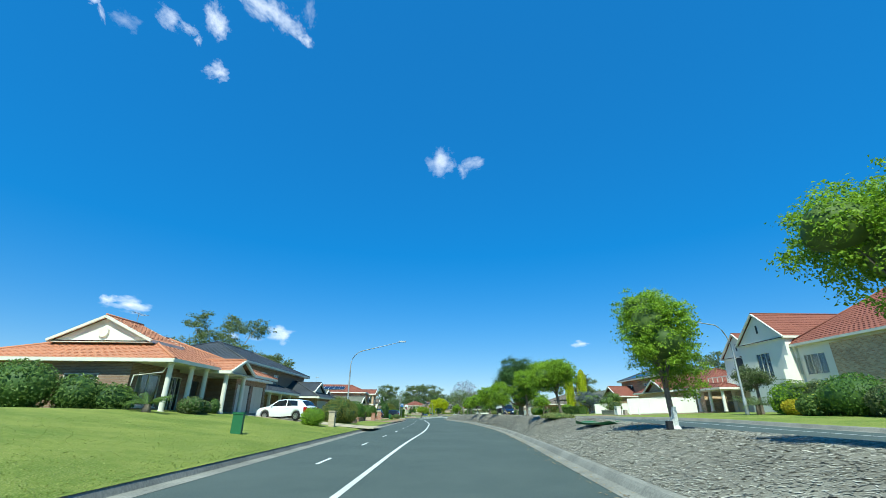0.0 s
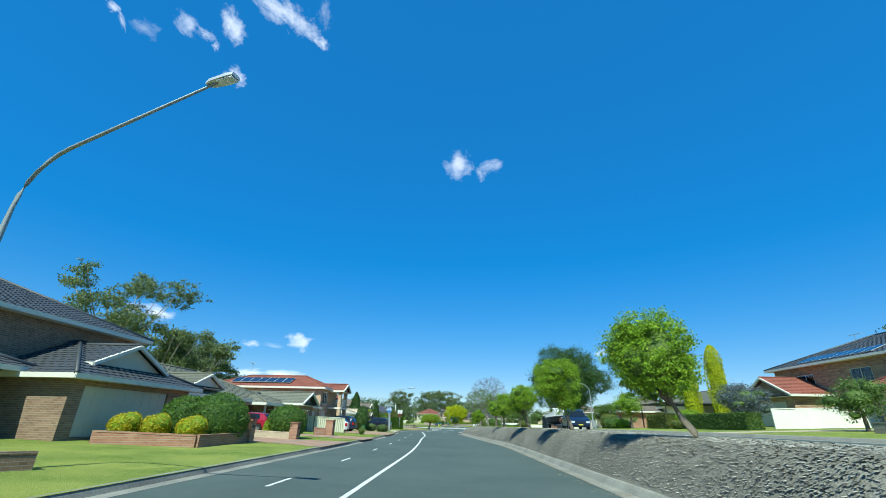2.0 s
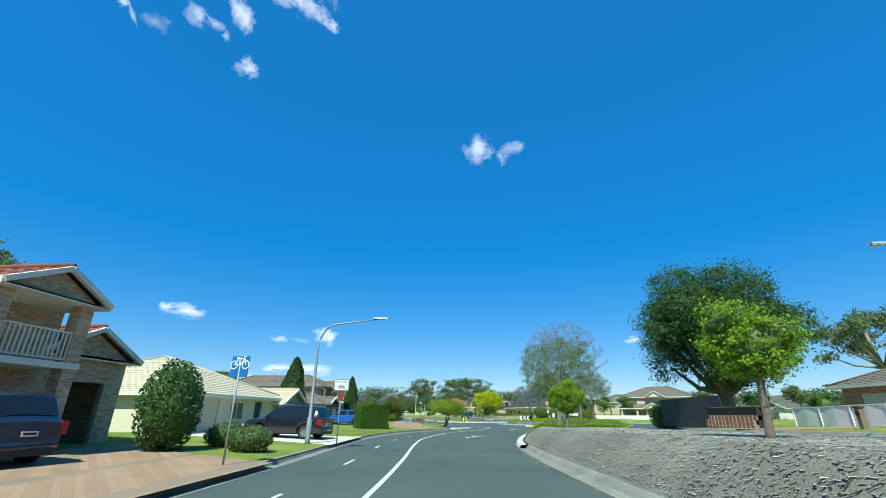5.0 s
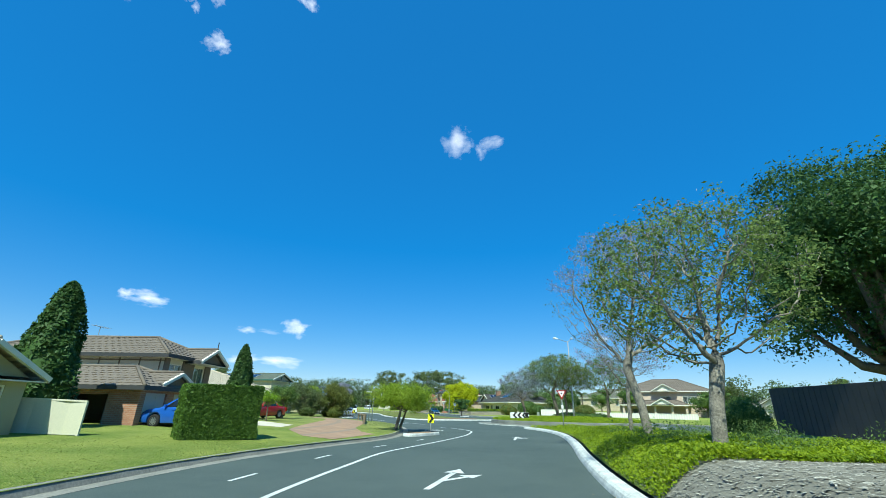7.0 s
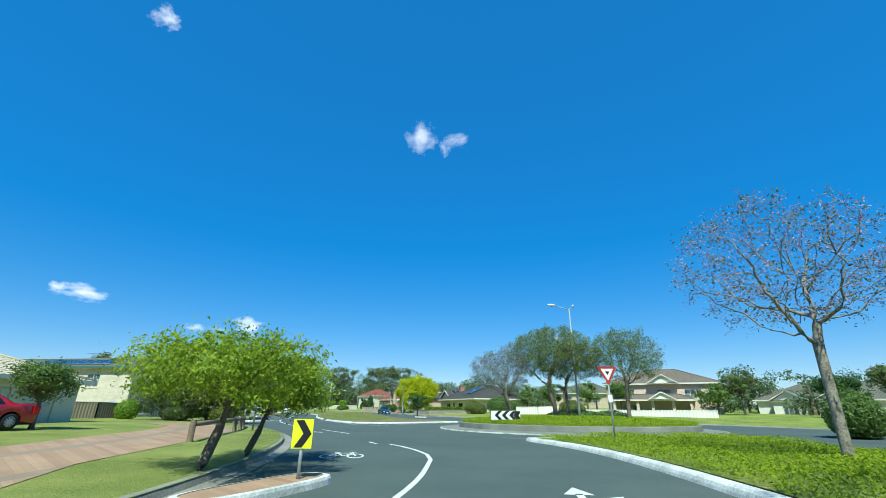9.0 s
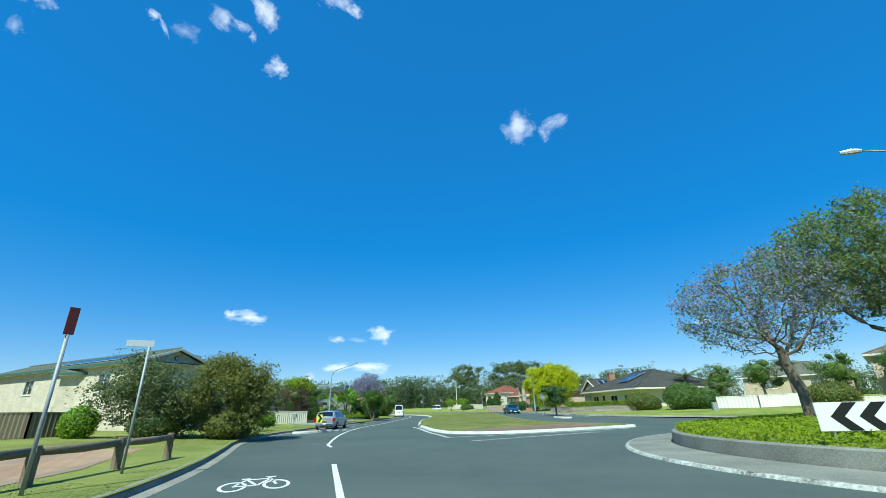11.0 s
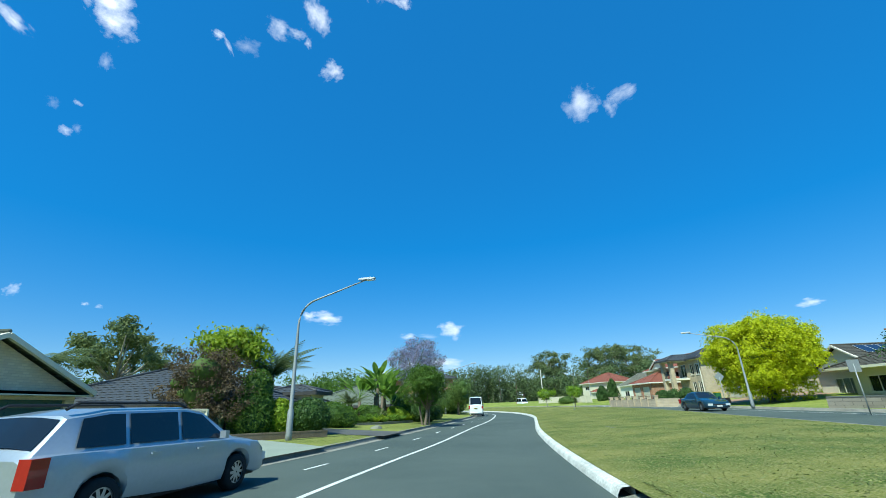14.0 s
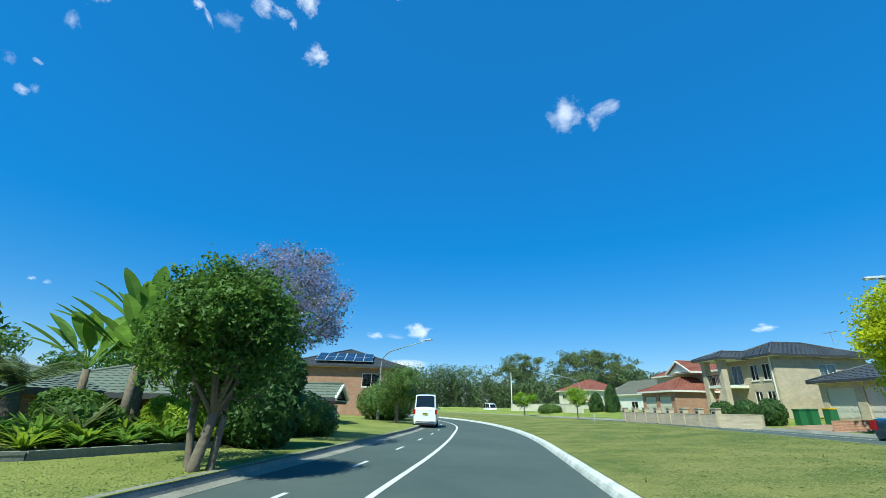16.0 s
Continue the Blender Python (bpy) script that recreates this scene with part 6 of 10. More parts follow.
# ---- near side: house with orange tiles ----
h = house("single-storey cream house with orange tiled roof and white columns", west(-15.6, 32, z=1.1))
block(h, -7, 2.6, 2.2, 12.5, 0, 2.75, M["brown_brick"], sides="flb", openings=[("f", -6.3, -4.2, 0.35, 2.25, "win"), ("f", -3.3, -1.9, 0.1, 2.25, "glassdoor"), ("f", -0.9, 0.3, 0.05, 2.15, "door"), ("l", 4, 6, 0.9, 2.1, "win"), ("l", 8, 9.5, 0.9, 2.1, "win")])
roof_parts(h, -7, 8.2, 0.1, 12.5, 2.9, "hip", 21, 0.5, M["orange_tile"], M["trim"], M["cream_render"])
roof_parts(h, -4.6, -1.5, 3.2, 9.4, 4.35, "gable_x", 25, 0.25, M["orange_tile"], M["trim"], M["white_render"])
part("vent", tubes(([(-4.73, 6.3, 4.85), (-4.6, 6.3, 4.85)], 0.32), seg=20), M["trim"], h)
for cx in (-6.8, -4.6, -2.9):
    column(h, cx, 0.1, 0, 2.75, 0.15)
roof_parts(h, -1.9, 1.1, -0.9, 4.5, 2.72, "gable_y", 25, 0.4, M["orange_tile"], M["trim"], M["cream_render"])
for cx in (-1.75, 0.95):
    column(h, cx, -0.75, 0, 2.6, 0.16)
block(h, 1.5, 7.2, 0.0, 6, 0, 2.5, M["brown_brick"], "orange_tile", openings=[("f", 1.8, 4.1, 0.02, 2.1, "pale_door"), ("f", 4.6, 6.9, 0.02, 2.1, "pale_door")], over=0.4)
part("downpipe", tubes(([(-7.3, -0.1, 2.7), (-7.1, 0.3, 2.2), (-7.1, 1.9, 2.0), (-7.1, 2.1, 0)], 0.045), seg=6), M["trim"], h)
antenna(h, (-2, 6.3, 5.8), 0.9)
bush("dark green shrubs against the house wall", on_left(-21.5, 22.5), [(0, 0, 1.0, 1.8, 1.4, 1.3), (2.2, 1.0, 0.7, 1.2, 1.1, 1.0), (3.5, 1.8, 0.5, 1.2, 1.0, 0.8)], 5200, 0.1, "mid", 3)
palm("low green cycad with stiff fronds by the porch", on_left(-15.2, 23.2), 0.35, 22, 1.4, 0.22, "mid", True, 0.2, (0.35, 1.1), (0.9, 1.5), 4, "cycad", category="plant")
bush("pale green rounded shrub by the porch", on_left(-14.6, 26.2), [(0, 0, 0.45, 0.7, 0.9, 0.5), (0.2, 0.9, 0.35, 0.5, 0.5, 0.4)], 1500, 0.07, "olive", 5)
bush("small dark shrub beside a column", on_left(-14.9, 29.3), [(0, 0, 0.4, 0.4, 0.5, 0.5)], 700, 0.06, "mid", 6)
car("white hatchback parked on the driveway", pose(-9.6, 33.4, left_z(-11.2, 34.0), 0, 0, 165), M["car_white"], **HATCH)
bush("clipped green ball shrub at the driveway", on_left(-8.5, 29.9), [(0, 0, 0.5, 0.75, 0.75, 0.6)], 2200, 0.06, "street", 7)
mailbox("low cream brick letterbox pillar", on_left(-7.6, 31.6, 90), 0.5, 0.4, 0.95, "sand_brick", "sand_brick")
t = thing("utility_box", "small green electrical pillar on the lawn", "utility box", on_left(-8.0, 17.9, 10))
part("cabinet", boxes((-0.19, 0.19, -0.14, 0.14, -0.05, 0.72)), M["bin_green"], t)
part("lid", boxes((-0.21, 0.21, -0.16, 0.16, 0.72, 0.78)), M["bin_green"], t)
drive([(-5.0, 33.0), (-7, 33.0), (-10, 32.5), (-15.6, 32)], [(-5.1, 39.5), (-7, 39.0), (-10, 39), (-15.6, 39.5)], M["tan_paving"], "tan brick driveway with weathered joints")

# ---- near side: dark brick house ----
h = house("two-storey dark brown brick house with black tiled roof", west(-15.0, 51, z=0.55))
block(h, -9.5, 10.5, 4.3, 15, 0, 5.15, M["brown_brick"], "dark_tile", trim="trim", pitch=23, over=0.6, openings=[("f", -8.2, -6.2, 3.5, 4.7, "win"), ("f", -4.4, -2.6, 3.5, 4.7, "win"), ("f", -0.6, 0.8, 3.5, 4.7, "win"), ("f", -8.4, -6.4, 0.5, 2.2, "win"), ("f", -4.6, -2.4, 0.1, 2.2, "glassdoor"), ("r", 7, 9, 3.4, 4.6, "win"), ("l", 8, 10, 3.4, 4.6, "win")])
roof_parts(h, -9.5, 2.2, 2.2, 6.0, 2.65, "hip", 22, 0.3, M["dark_tile"], M["trim"], M["brown_brick"])
for cx in (-9, -6, -3, 0):
    column(h, cx, 2.4, 0, 2.5, 0.12, "trim", True)
block(h, 2.2, 10.2, 0.0, 8, 0, 2.3, M["brown_brick"], "dark_tile", over=0.5, pitch=24, openings=[("f", 2.9, 8.4, 0.02, 2.05, "pale_door")])
roof_parts(h, 3.9, 8.5, 0.9, 5, 3.1, "gable_y", 24, 0.3, M["dark_tile"], M["trim"], M["cream_render"])
bush("large rusty green shrub spilling over the driveway", on_left(-9.3, 40.3), [(0, 0.6, 1.0, 1.3, 1.4, 1.2), (0.4, 1.7, 0.9, 1.1, 1.1, 1.0), (-0.3, -0.5, 0.8, 1.1, 1.0, 0.95), (0.7, 0.6, 0.7, 0.9, 1.3, 0.8)], 12000, 0.07, "rust", 8)
LAMPS = "grey steel street lamp with a long curved arm"
street_lamp(LAMPS, (-9.2, 43.8, left_z(-9.2, 43.8)), (-3.8, 42.2, 7.9))


def brick_wall(label, pts, h, w, material="red_brick", z=left_z, cap=None, name="garden_wall"):
    t = thing(name, label, "garden wall", Matrix.Translation((*pts[0], z(*pts[0]))))
    o = Vector((*pts[0], z(*pts[0])))
    for (xa, ya, *ha), (xb, yb, *hb) in zip(pts, pts[1:]):
        L = math.hypot(xb - xa, yb - ya)
        d = Vector(((xb - xa) / L, (yb - ya) / L, 0))
        s = Vector((-d.y, d.x, 0)) * w / 2
        for extra, lo, hi, mt, nm in ((0.0, -0.3, h, M[material], "wall"), (0.03, h, h + 0.06, M[cap or material], "coping")):
            bm = bmesh.new()
            vs_ = []
            for x, y in ((xa, ya), (xb, yb)):
                p = Vector((x, y, z(x, y))) - o
                k = s * (1 + extra * 4)
                vs_.append([bm.verts.new(p + q * k + Vector((0, 0, zz))) for q, zz in ((-1, lo), (1, lo), (1, hi), (-1, hi))])
            for k in range(4):
                bm.faces.new((vs_[0][k], vs_[0][(k + 1) % 4], vs_[1][(k + 1) % 4], vs_[1][k]))
            bm.faces.new(vs_[0][::-1])
            bm.faces.new(vs_[1])
            bmesh.ops.recalc_face_normals(bm, faces=bm.faces[:])
            part(nm, bm, mt, t)
    return t


brick_wall("low red brick garden wall round yellow shrubs", [(-13.6, 53.4), (-10.0, 54.5), (-10.2, 59.2)], 0.42, 0.24)
brick_wall("low brick edging beside the lamp post", [(-10.5, 45.2), (-8.9, 45.2), (-8.6, 45.9)], 0.32, 0.24, "brown_brick")
for i, (x, y, r) in enumerate(((-13.6, 55.0, 0.85), (-12.5, 55.4, 0.8), (-11.2, 56.0, 0.85))):
    bush("bright yellow clipped golden shrub", on_left(x, y, dz=0.15), [(0, 0, 0.5, r * 0.75, r * 0.75, 0.5), (r * 0.4, -r * 0.2, 0.62, r * 0.45, r * 0.4, 0.38), (-r * 0.45, 0.1, 0.58, r * 0.4, r * 0.5, 0.36), (0.05, 0.25, 0.8, r * 0.4, r * 0.4, 0.26)], 3600, 0.055, "yellow", 10 + i, group="yellow shrubs behind the wall")
bush("dark green shrub behind the yellow ones", on_left(-12.4, 57.3), [(0, 0, 1.0, 1.2, 1.0, 1.05)], 4500, 0.07, "garden", 14)
bush("large clipped dome of dark green shrub", on_left(-11.2, 58.0), [(0, 0, 1.0, 1.45, 1.45, 1.3)], 9000, 0.06, "garden", 15)
bush("large clipped ball of dark green shrub", on_left(-10.7, 65.9), [(0, 0, 0.95, 1.3, 1.3, 1.1)], 8000, 0.06, "garden", 16)
bush("small lime green shrub at the wall", on_left(-11.6, 65.2), [(0, 0, 0.5, 0.3, 0.5, 0.6)], 1500, 0.06, "lime", 17)
brick_wall("low tan brick wall by the red drive", [(-12.6, 64.5), (-10.0, 65.0)], 0.36, 0.24, "sand_brick")
mailbox("brick letterbox pillar beside the drive", on_left(-10.2, 59.45, 90), 0.5, 0.5, 1.05, "red_brick", "red_brick")
mailbox("brick letterbox pillar at the shrub", on_left(-9.8, 65.1, 90), 0.5, 0.5, 0.95, "red_brick", "red_brick")
drive([(-6.15, 59.3), (-8, 60.0), (-10, 60.2), (-13, 59.5), (-17, 59)], [(-6.3, 66.2), (-8, 65.2), (-10, 64.7), (-13, 69), (-17, 70)], M["red_paving"], "red brown brick driveway")

# ---- near side: low house with grey tiles ----
h = house("single-storey brown brick house with grey tiled roof", west(-14.2, 75, z=0.42))
block(h, -12.5, 3.0, 3.2, 13, 0, 2.35, M["brown_brick"], "grey_tile", over=0.7, pitch=22, openings=[("f", -11.4, -8.9, 0.02, 2.0, "pale_door"), ("f", -8.4, -5.9, 0.02, 2.0, "pale_door"), ("f", -4.0, -2.6, 0.9, 2.0, "win"), ("f", -1.4, -0.4, 0.05, 2.05, "door")])
roof_parts(h, -10.2, -6.6, 3.0, 8, 3.1, "gable_y", 22, 0.25, M["grey_tile"], M["trim"], M["trim"])
block(h, 2.4, 6.2, 0.0, 8, 0, 2.3, M["brown_brick"], "grey_tile", kind="gable_y", over=0.5, pitch=24, openings=[("f", 3.2, 5.4, 0.5, 1.95, "win3"), ("l", 1, 3, 0.8, 1.9, "win")], gable=M["timber"])
roof_parts(h, -1.8, 2.6, 1.6, 5, 2.3, "hip", 22, 0.4, M["grey_tile"], M["trim"], M["brown_brick"])
for cx in (-1.6, 0.4, 2.2):
    column(h, cx, 1.5, 0.6, 2.3, 0.07, "trim", True)
    part("pillar", boxes((cx - 0.2, cx + 0.2, 1.3, 1.7, -0.3, 0.6)), M["red_brick"], h)
car("dark red hatchback parked by the porch", pose(-13.6, 70.6, left_z(-15, 71), 0, 0, 174), M["car_maroon"], **HATCH)
brick_wall("brick front wall with a stepped end", [(-11.3, 73.7), (-10.5, 74.2)], 0.5, 0.3)
mailbox("brick pillar with a metal letterbox", on_left(-10.2, 74.4, 90), 0.62, 0.62, 1.15, "red_brick", "red_brick")
t = thing("plant_pot", "white planter tub with a small shrub", "plant pot", on_left(-13.0, 74.6))
part("tub", tubes(([(0, 0, 0), (0, 0, 0.1), (0, 0, 0.42), (0, 0, 0.45)], [0.28, 0.3, 0.42, 0.42]), seg=18), M["white_render"], t)
rng = np.random.default_rng(20)
p, d = blob_points(rng, [(0, 0, 0.9, 0.4, 0.4, 0.5)], 500, 0.4)
np_quads("plant", leaf_quads(rng, p, d, 0.07), LEAF["olive"], t)
drive([(-6.1, 69.3), (-8.5, 70.1), (-12, 70.2), (-16, 69.5)], [(-6.2, 74.6), (-8.5, 74.4), (-12, 73.4), (-16, 73)], M["red_paving"], "pinkish brick driveway with a pale edge")
fence_panels("cream ribbed steel fence between two houses", [(-16.5, 80.2), (-13.6, 80.4), (-11.1, 82.4)], 1.4, M["fence_cream"])

# ---- near side: two-storey brick house with red tiles ----
h = house("two-storey tan brick house with red tiled roof and balcony", west(-14.6, 91, z=0.35))
block(h, -4.4, 2.0, 0.6, 14, 0, 4.5, M["tan_brick"], "red_tile", over=0.5, pitch=22, openings=[("f", -3.7, -2.0, 2.9, 4.2, "darkwin"), ("f", -3.6, -1.7, 0.02, 2.1, "pale_door"), ("l", 3.0, 4.0, 3.2, 4.3, "win"), ("l", 6.6, 7.8, 3.2, 4.3, "win"), ("l", 10, 11, 3.2, 4.3, "win"), ("r", 4, 6, 3, 4.2, "win")])
roof_parts(h, -1.3, 1.5, -1.0, 6, 4.5, "gable_y", 26, 0.3, M["red_tile"], M["trim"], M["tan_brick"])
for cx in (-1.15, 1.35):
    part("pillar", boxes((cx - 0.22, cx + 0.22, -0.95, -0.55, -0.3, 4.4)), M["tan_brick"], h)
part("balcony_floor", boxes((-1.4, 1.6, -1.0, 0.6, 2.4, 2.58)), M["trim"], h)
part("balustrade", boxes((-1.0, 1.2, -0.9, -0.86, 3.45, 3.5), (-1.0, 1.2, -0.9, -0.86, 2.65, 2.69), *[(-1.0 + 0.14 * k, -0.97 + 0.14 * k, -0.9, -0.86, 2.68, 3.46) for k in range(16)]), M["trim"], h)
block(h, -7.6, -4.4, 0.8, 9, 0, 2.35, M["tan_brick"], "red_tile", over=0.4, pitch=24, openings=[("f", -7.1, -4.9, 0.02, 2.0, "pale_door")])
part("downpipe", tubes(([(-4.75, 0.8, 4.7), (-4.62, 1.4, 4.3), (-4.6, 1.5, 2.8), (-4.2, 1.0, 2.5)], 0.05), seg=6), M["trim"], h)
solar(h, (-4.0, 4.6, 5.05), (0, 1, 0), (1, 0, 0.4), 7, 1)
block(h, 2.0, 5.6, 1.0, 9, 0, 3.0, M["tan_brick"], "red_tile", kind="gable_y", over=0.35, pitch=26, openings=[("f", 2.8, 4.8, 0.05, 2.2, "open")])
antenna(h, (-1, 11, 7.0), 0.7)
car("dark four-wheel-drive parked before the garage", pose(-13.4, 62.4, left_z(-14, 62), 0, 0, 178), M["car_navy"], **SUV)
car("white hatchback parked on the paved drive", pose(-15.8, 85.6, left_z(-12, 84), 0, 0, 4) @ pose(4.3, 0, 0, 0, 0, 180), M["car_white"], **HATCH)
car("dark blue four-wheel-drive parked on the drive", pose(-11.6, 89.9, left_z(-11, 88), 0, 0, 176), M["car_navy"], **SUV)
t = thing("utility_box", "small green electrical pillar on the lawn", "utility box", on_left(-9.7, 85.3, 15))
part("cabinet", boxes((-0.19, 0.19, -0.14, 0.14, -0.05, 0.72)), M["bin_green"], t)
part("lid", boxes((-0.21, 0.21, -0.16, 0.16, 0.72, 0.78)), M["bin_green"], t)
bush("small rose bush with red tips", on_left(-8.9, 81.0), [(0, 0, 0.35, 0.3, 0.3, 0.35)], 500, 0.05, "rust", 21)
bush("dark shrub at the house corner", on_left(-12.0, 95.0), [(0, 0, 1.4, 0.9, 1.2, 1.6)], 3500, 0.08, "dark", 22)
t = thing("bicycle_sign", "blue bicycle route sign on a steel post", "road sign", on_left(-8.1, 92.4, -8))
post(t, 2.95)
b = part("plate", boxes((-0.3, 0.3, -0.02, 0.0, 2.35, 2.95)), M["sign_blue"], t)
BIKE_UP = [[(x * 0.36, y * 0.36) for x, y in p] for p in BIKE]
sign_face(t, BIKE_UP, 2.7, M["sign_white"], -0.026, parent=b)
drive([(-6.55, 82.6), (-9, 82.9), (-14.5, 83)], [(-7.2, 93.5), (-9, 94), (-14.5, 96)], M["brown_paving"], "orange brown paved driveway")
for i, (x, y) in enumerate(((-9.5, 96.2), (-11.3, 97.6))):
    bush("low dark green garden shrub", on_left(x, y), [(0, 0, 0.4, 0.8, 0.7, 0.5)], 1300, 0.07, "olive", 23 + i)
street_lamp(LAMPS, (-9.35, 101.2, left_z(-9.35, 101.2)), (-6.05, 101.4, 6.17), (0.74, 0.95))

# ---- near side: cream tiled house ----
h = house("single-storey cream house with pale tiled roof", west(-17.5, 110, z=0.4))
block(h, -7.5, 4.5, 0.0, 12, 0, 2.0, M["cream_render"], "cream_tile", over=0.5, pitch=22, openings=[("f", -6.5, -3.5, 0.02, 1.9, "pale_door"), ("f", -2.2, -0.6, 0.7, 1.8, "win"), ("f", 0.8, 1.8, 0.02, 1.85, "door")])
block(h, 3.8, 7.4, -0.6, 5, 0, 1.75, M["olive_render"], "cream_tile", kind="gable_y", over=0.4, pitch=26, openings=[("f", 4.5, 6.7, 0.5, 1.6, "win")])
car("black four-wheel-drive parked across the driveway", pose(-9.65, 104.5, left_z(-10.5, 104.5), 0, 0, 176), M["car_black"], plate="plate_white", rails=True, **SUV)
t = thing("bicycle_sign", "white watch for bicycles sign over a dark plate", "road sign", on_left(-7.9, 101.15, 5))
post(t, 2.9)
b = part("plate", boxes((-0.36, 0.36, -0.03, -0.01, 2.42, 2.95)), M["sign_white"], t)
part("border", boxes((-0.36, 0.36, -0.034, -0.03, 2.93, 2.945), (-0.36, 0.36, -0.034, -0.03, 2.425, 2.44), (-0.355, -0.34, -0.034, -0.03, 2.44, 2.93), (0.34, 0.355, -0.034, -0.03, 2.44, 2.93)), M["sign_black"], b)
sign_face(t, [[(x * 0.19, y * 0.19) for x, y in p] for p in BIKE], 2.56, M["sign_black"], -0.036, parent=b)
cu = bpy.data.curves.new("lettering", "FONT")
cu.body, cu.size, cu.align_x = "WATCH FOR", 0.105, "CENTER"
cu.extrude = 0.001
lt = new("lettering", cu)
cu.materials.append(M["sign_black"])
lt.parent = b
lt.matrix_basis = pose(0, -0.036, 2.8, 90, 0, 0)
part("lower_plate", boxes((-0.14, 0.14, -0.03, -0.01, 1.95, 2.42)), M["sign_back"], t)
t = thing("mailbox", "white ornamental letterbox on a curled iron stand", "mailbox", on_left(-11.7, 109.3))
part("box", boxes((-0.2, 0.2, -0.28, 0.28, 0.95, 1.18)), M["white_render"], t)
part("roof", tubes(([(0, -0.3, 1.2), (0, 0.3, 1.2)], 0.22), seg=3), M["white_render"], t)
part("stand", tubes(([(0, 0, -0.05), (0, 0, 0.95)], 0.05), ([(0, -0.25, 0.45), (0, -0.1, 0.75), (0, 0.1, 0.6), (0, 0.28, 0.9)], 0.03), ([(0, 0.25, 0.4), (0, 0.05, 0.8), (0, -0.2, 0.92)], 0.03), seg=7), M["white_render"], t)
drive([(-8.15, 100.9), (-9, 101.3), (-11, 101.6), (-17.5, 102)], [(-8.85, 108.9), (-9.4, 108.3), (-11, 107.6), (-17.5, 107.5)], M["pale_drive"], "pale smooth concrete driveway")
cypress("tall dark green conifer beside the house", on_left(-19.0, 120.0), 6.0, 1.3, seed=30, leaves=9000, blunt=1.5)
fence_panels("cream sheet metal fence between the gardens", [(-19.5, 117.2), (-15.2, 118.2)], 1.15, M["fence_cream"], rib=0.8)

# ---- near side: two-storey house with brown roof ----
h = house("two-storey cream and brick house with brown tiled roof", west(-17.2, 126.1, z=0.2))
block(h, 1.4, 6.3, 2.0, 14, 0, 3.9, M["cream_render"], "brown_tile", over=0.55, pitch=24, openings=[("f", 1.9, 3.1, 2.6, 3.6, "win"), ("f", 4.4, 5.6, 2.6, 3.6, "win"), ("l", 7.0, 9.1, 2.55, 3.65, "darkwin"), ("f", 3.6, 4.8, 0.05, 2.0, "door"), ("r", 4, 6, 2.6, 3.6, "win")], frame="trim", trim="dark_trim")
part("cladding", boxes((1.4, 6.3, 1.93, 2.0, 2.3, 2.55), (1.4, 1.85, 1.93, 2.0, 2.55, 3.9), (3.15, 4.35, 1.93, 2.0, 2.55, 3.9), (5.65, 6.3, 1.93, 2.0, 2.55, 3.9)), M["brown_tile"], h)
part("battens", boxes(*[(1.36, 1.4, 2.2 + k * 1.25, 2.26 + k * 1.25, 2.2, 3.85) for k in range(4)], (1.36, 1.4, 2.0, 14.0, 3.7, 3.76)), M["timber"], h)
roof_parts(h, 3.6, 6.3, 1.2, 6, 3.9, "gable_y", 28, 0.3, M["brown_tile"], M["dark_trim"], M["timber"])
part("finial", tubes(([(4.95, 0.95, 4.6), (4.95, 0.95, 5.3)], 0.03), seg=6), M["dark_trim"], h)
block(h, -2.6, 1.8, 0.0, 9, 0, 1.95, M["red_brick"], "brown_tile", over=0.45, pitch=22, openings=[("f", -2.2, -0.6, 0.02, 1.8, "pale_door"), ("f", 0.0, 1.5, 0.02, 1.8, "pale_door"), ("l", 1.6, 3.4, 0.0, 1.7, "open")], trim="dark_trim")
roof_parts(h, -1.4, 1.0, -0.1, 3, 2.25, "gable_y", 24, 0.25, M["brown_tile"], M["dark_trim"], M["timber"])
antenna(h, (4.2, 9, 5.4), 0.8)
car("bright blue small hatchback in the driveway", pose(-13.0, 124.3, left_z(-14, 124), 0, 0, 174), M["car_blue"], **{**HATCH, "L": 4.25})
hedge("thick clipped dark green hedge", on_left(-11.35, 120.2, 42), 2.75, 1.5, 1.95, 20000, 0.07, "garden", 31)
cypress("dark green conifer behind the hedge", on_left(-17.9, 134.4), 5.3, 0.95, seed=32, leaves=7000, blunt=1.5)

# ---- near side: paved area before the roundabout ----
drive([(-7.35, 122.8), (-9, 123.6), (-11, 127), (-12, 132), (-13, 138), (-14, 144), (-16, 150), (-20, 154)], [(-6.3, 127.2), (-7.4, 128.8), (-8.6, 132.5), (-9.2, 137), (-10.0, 142), (-11, 147), (-13, 151.5), (-17, 157)], M["brown_paving"], "wide brown brick paved crossing beside the road")
drive([(-12, 128.5), (-15, 129), (-19, 130)], [(-12.4, 131.5), (-15, 133.5), (-19, 136)], M["pale_drive"], "pale concrete drive joining the paved area")
car("red sedan parked by a round tree", pose(-17.6, 141.6, left_z(-18, 140), 0, 0, 254), M["car_red"], **{**SEDAN, "L": 4.75})
tree("small round dark green tree by the drive", on_left(-17.4, 142.0), (1.85, 1.2, 1.2, 0.85), (0.1, 0.06), 5200, 0.1, "mid", seed=33, name="tree")
tree("small round green shrub tree by the car", on_left(-15.6, 134.6), (1.45, 0.65, 0.75, 0.6), (0.05, 0.03), 1700, 0.08, "street", seed=34)
h = house("single-storey cream house with pale hipped roof", west(-22.5, 143, z=0.35))
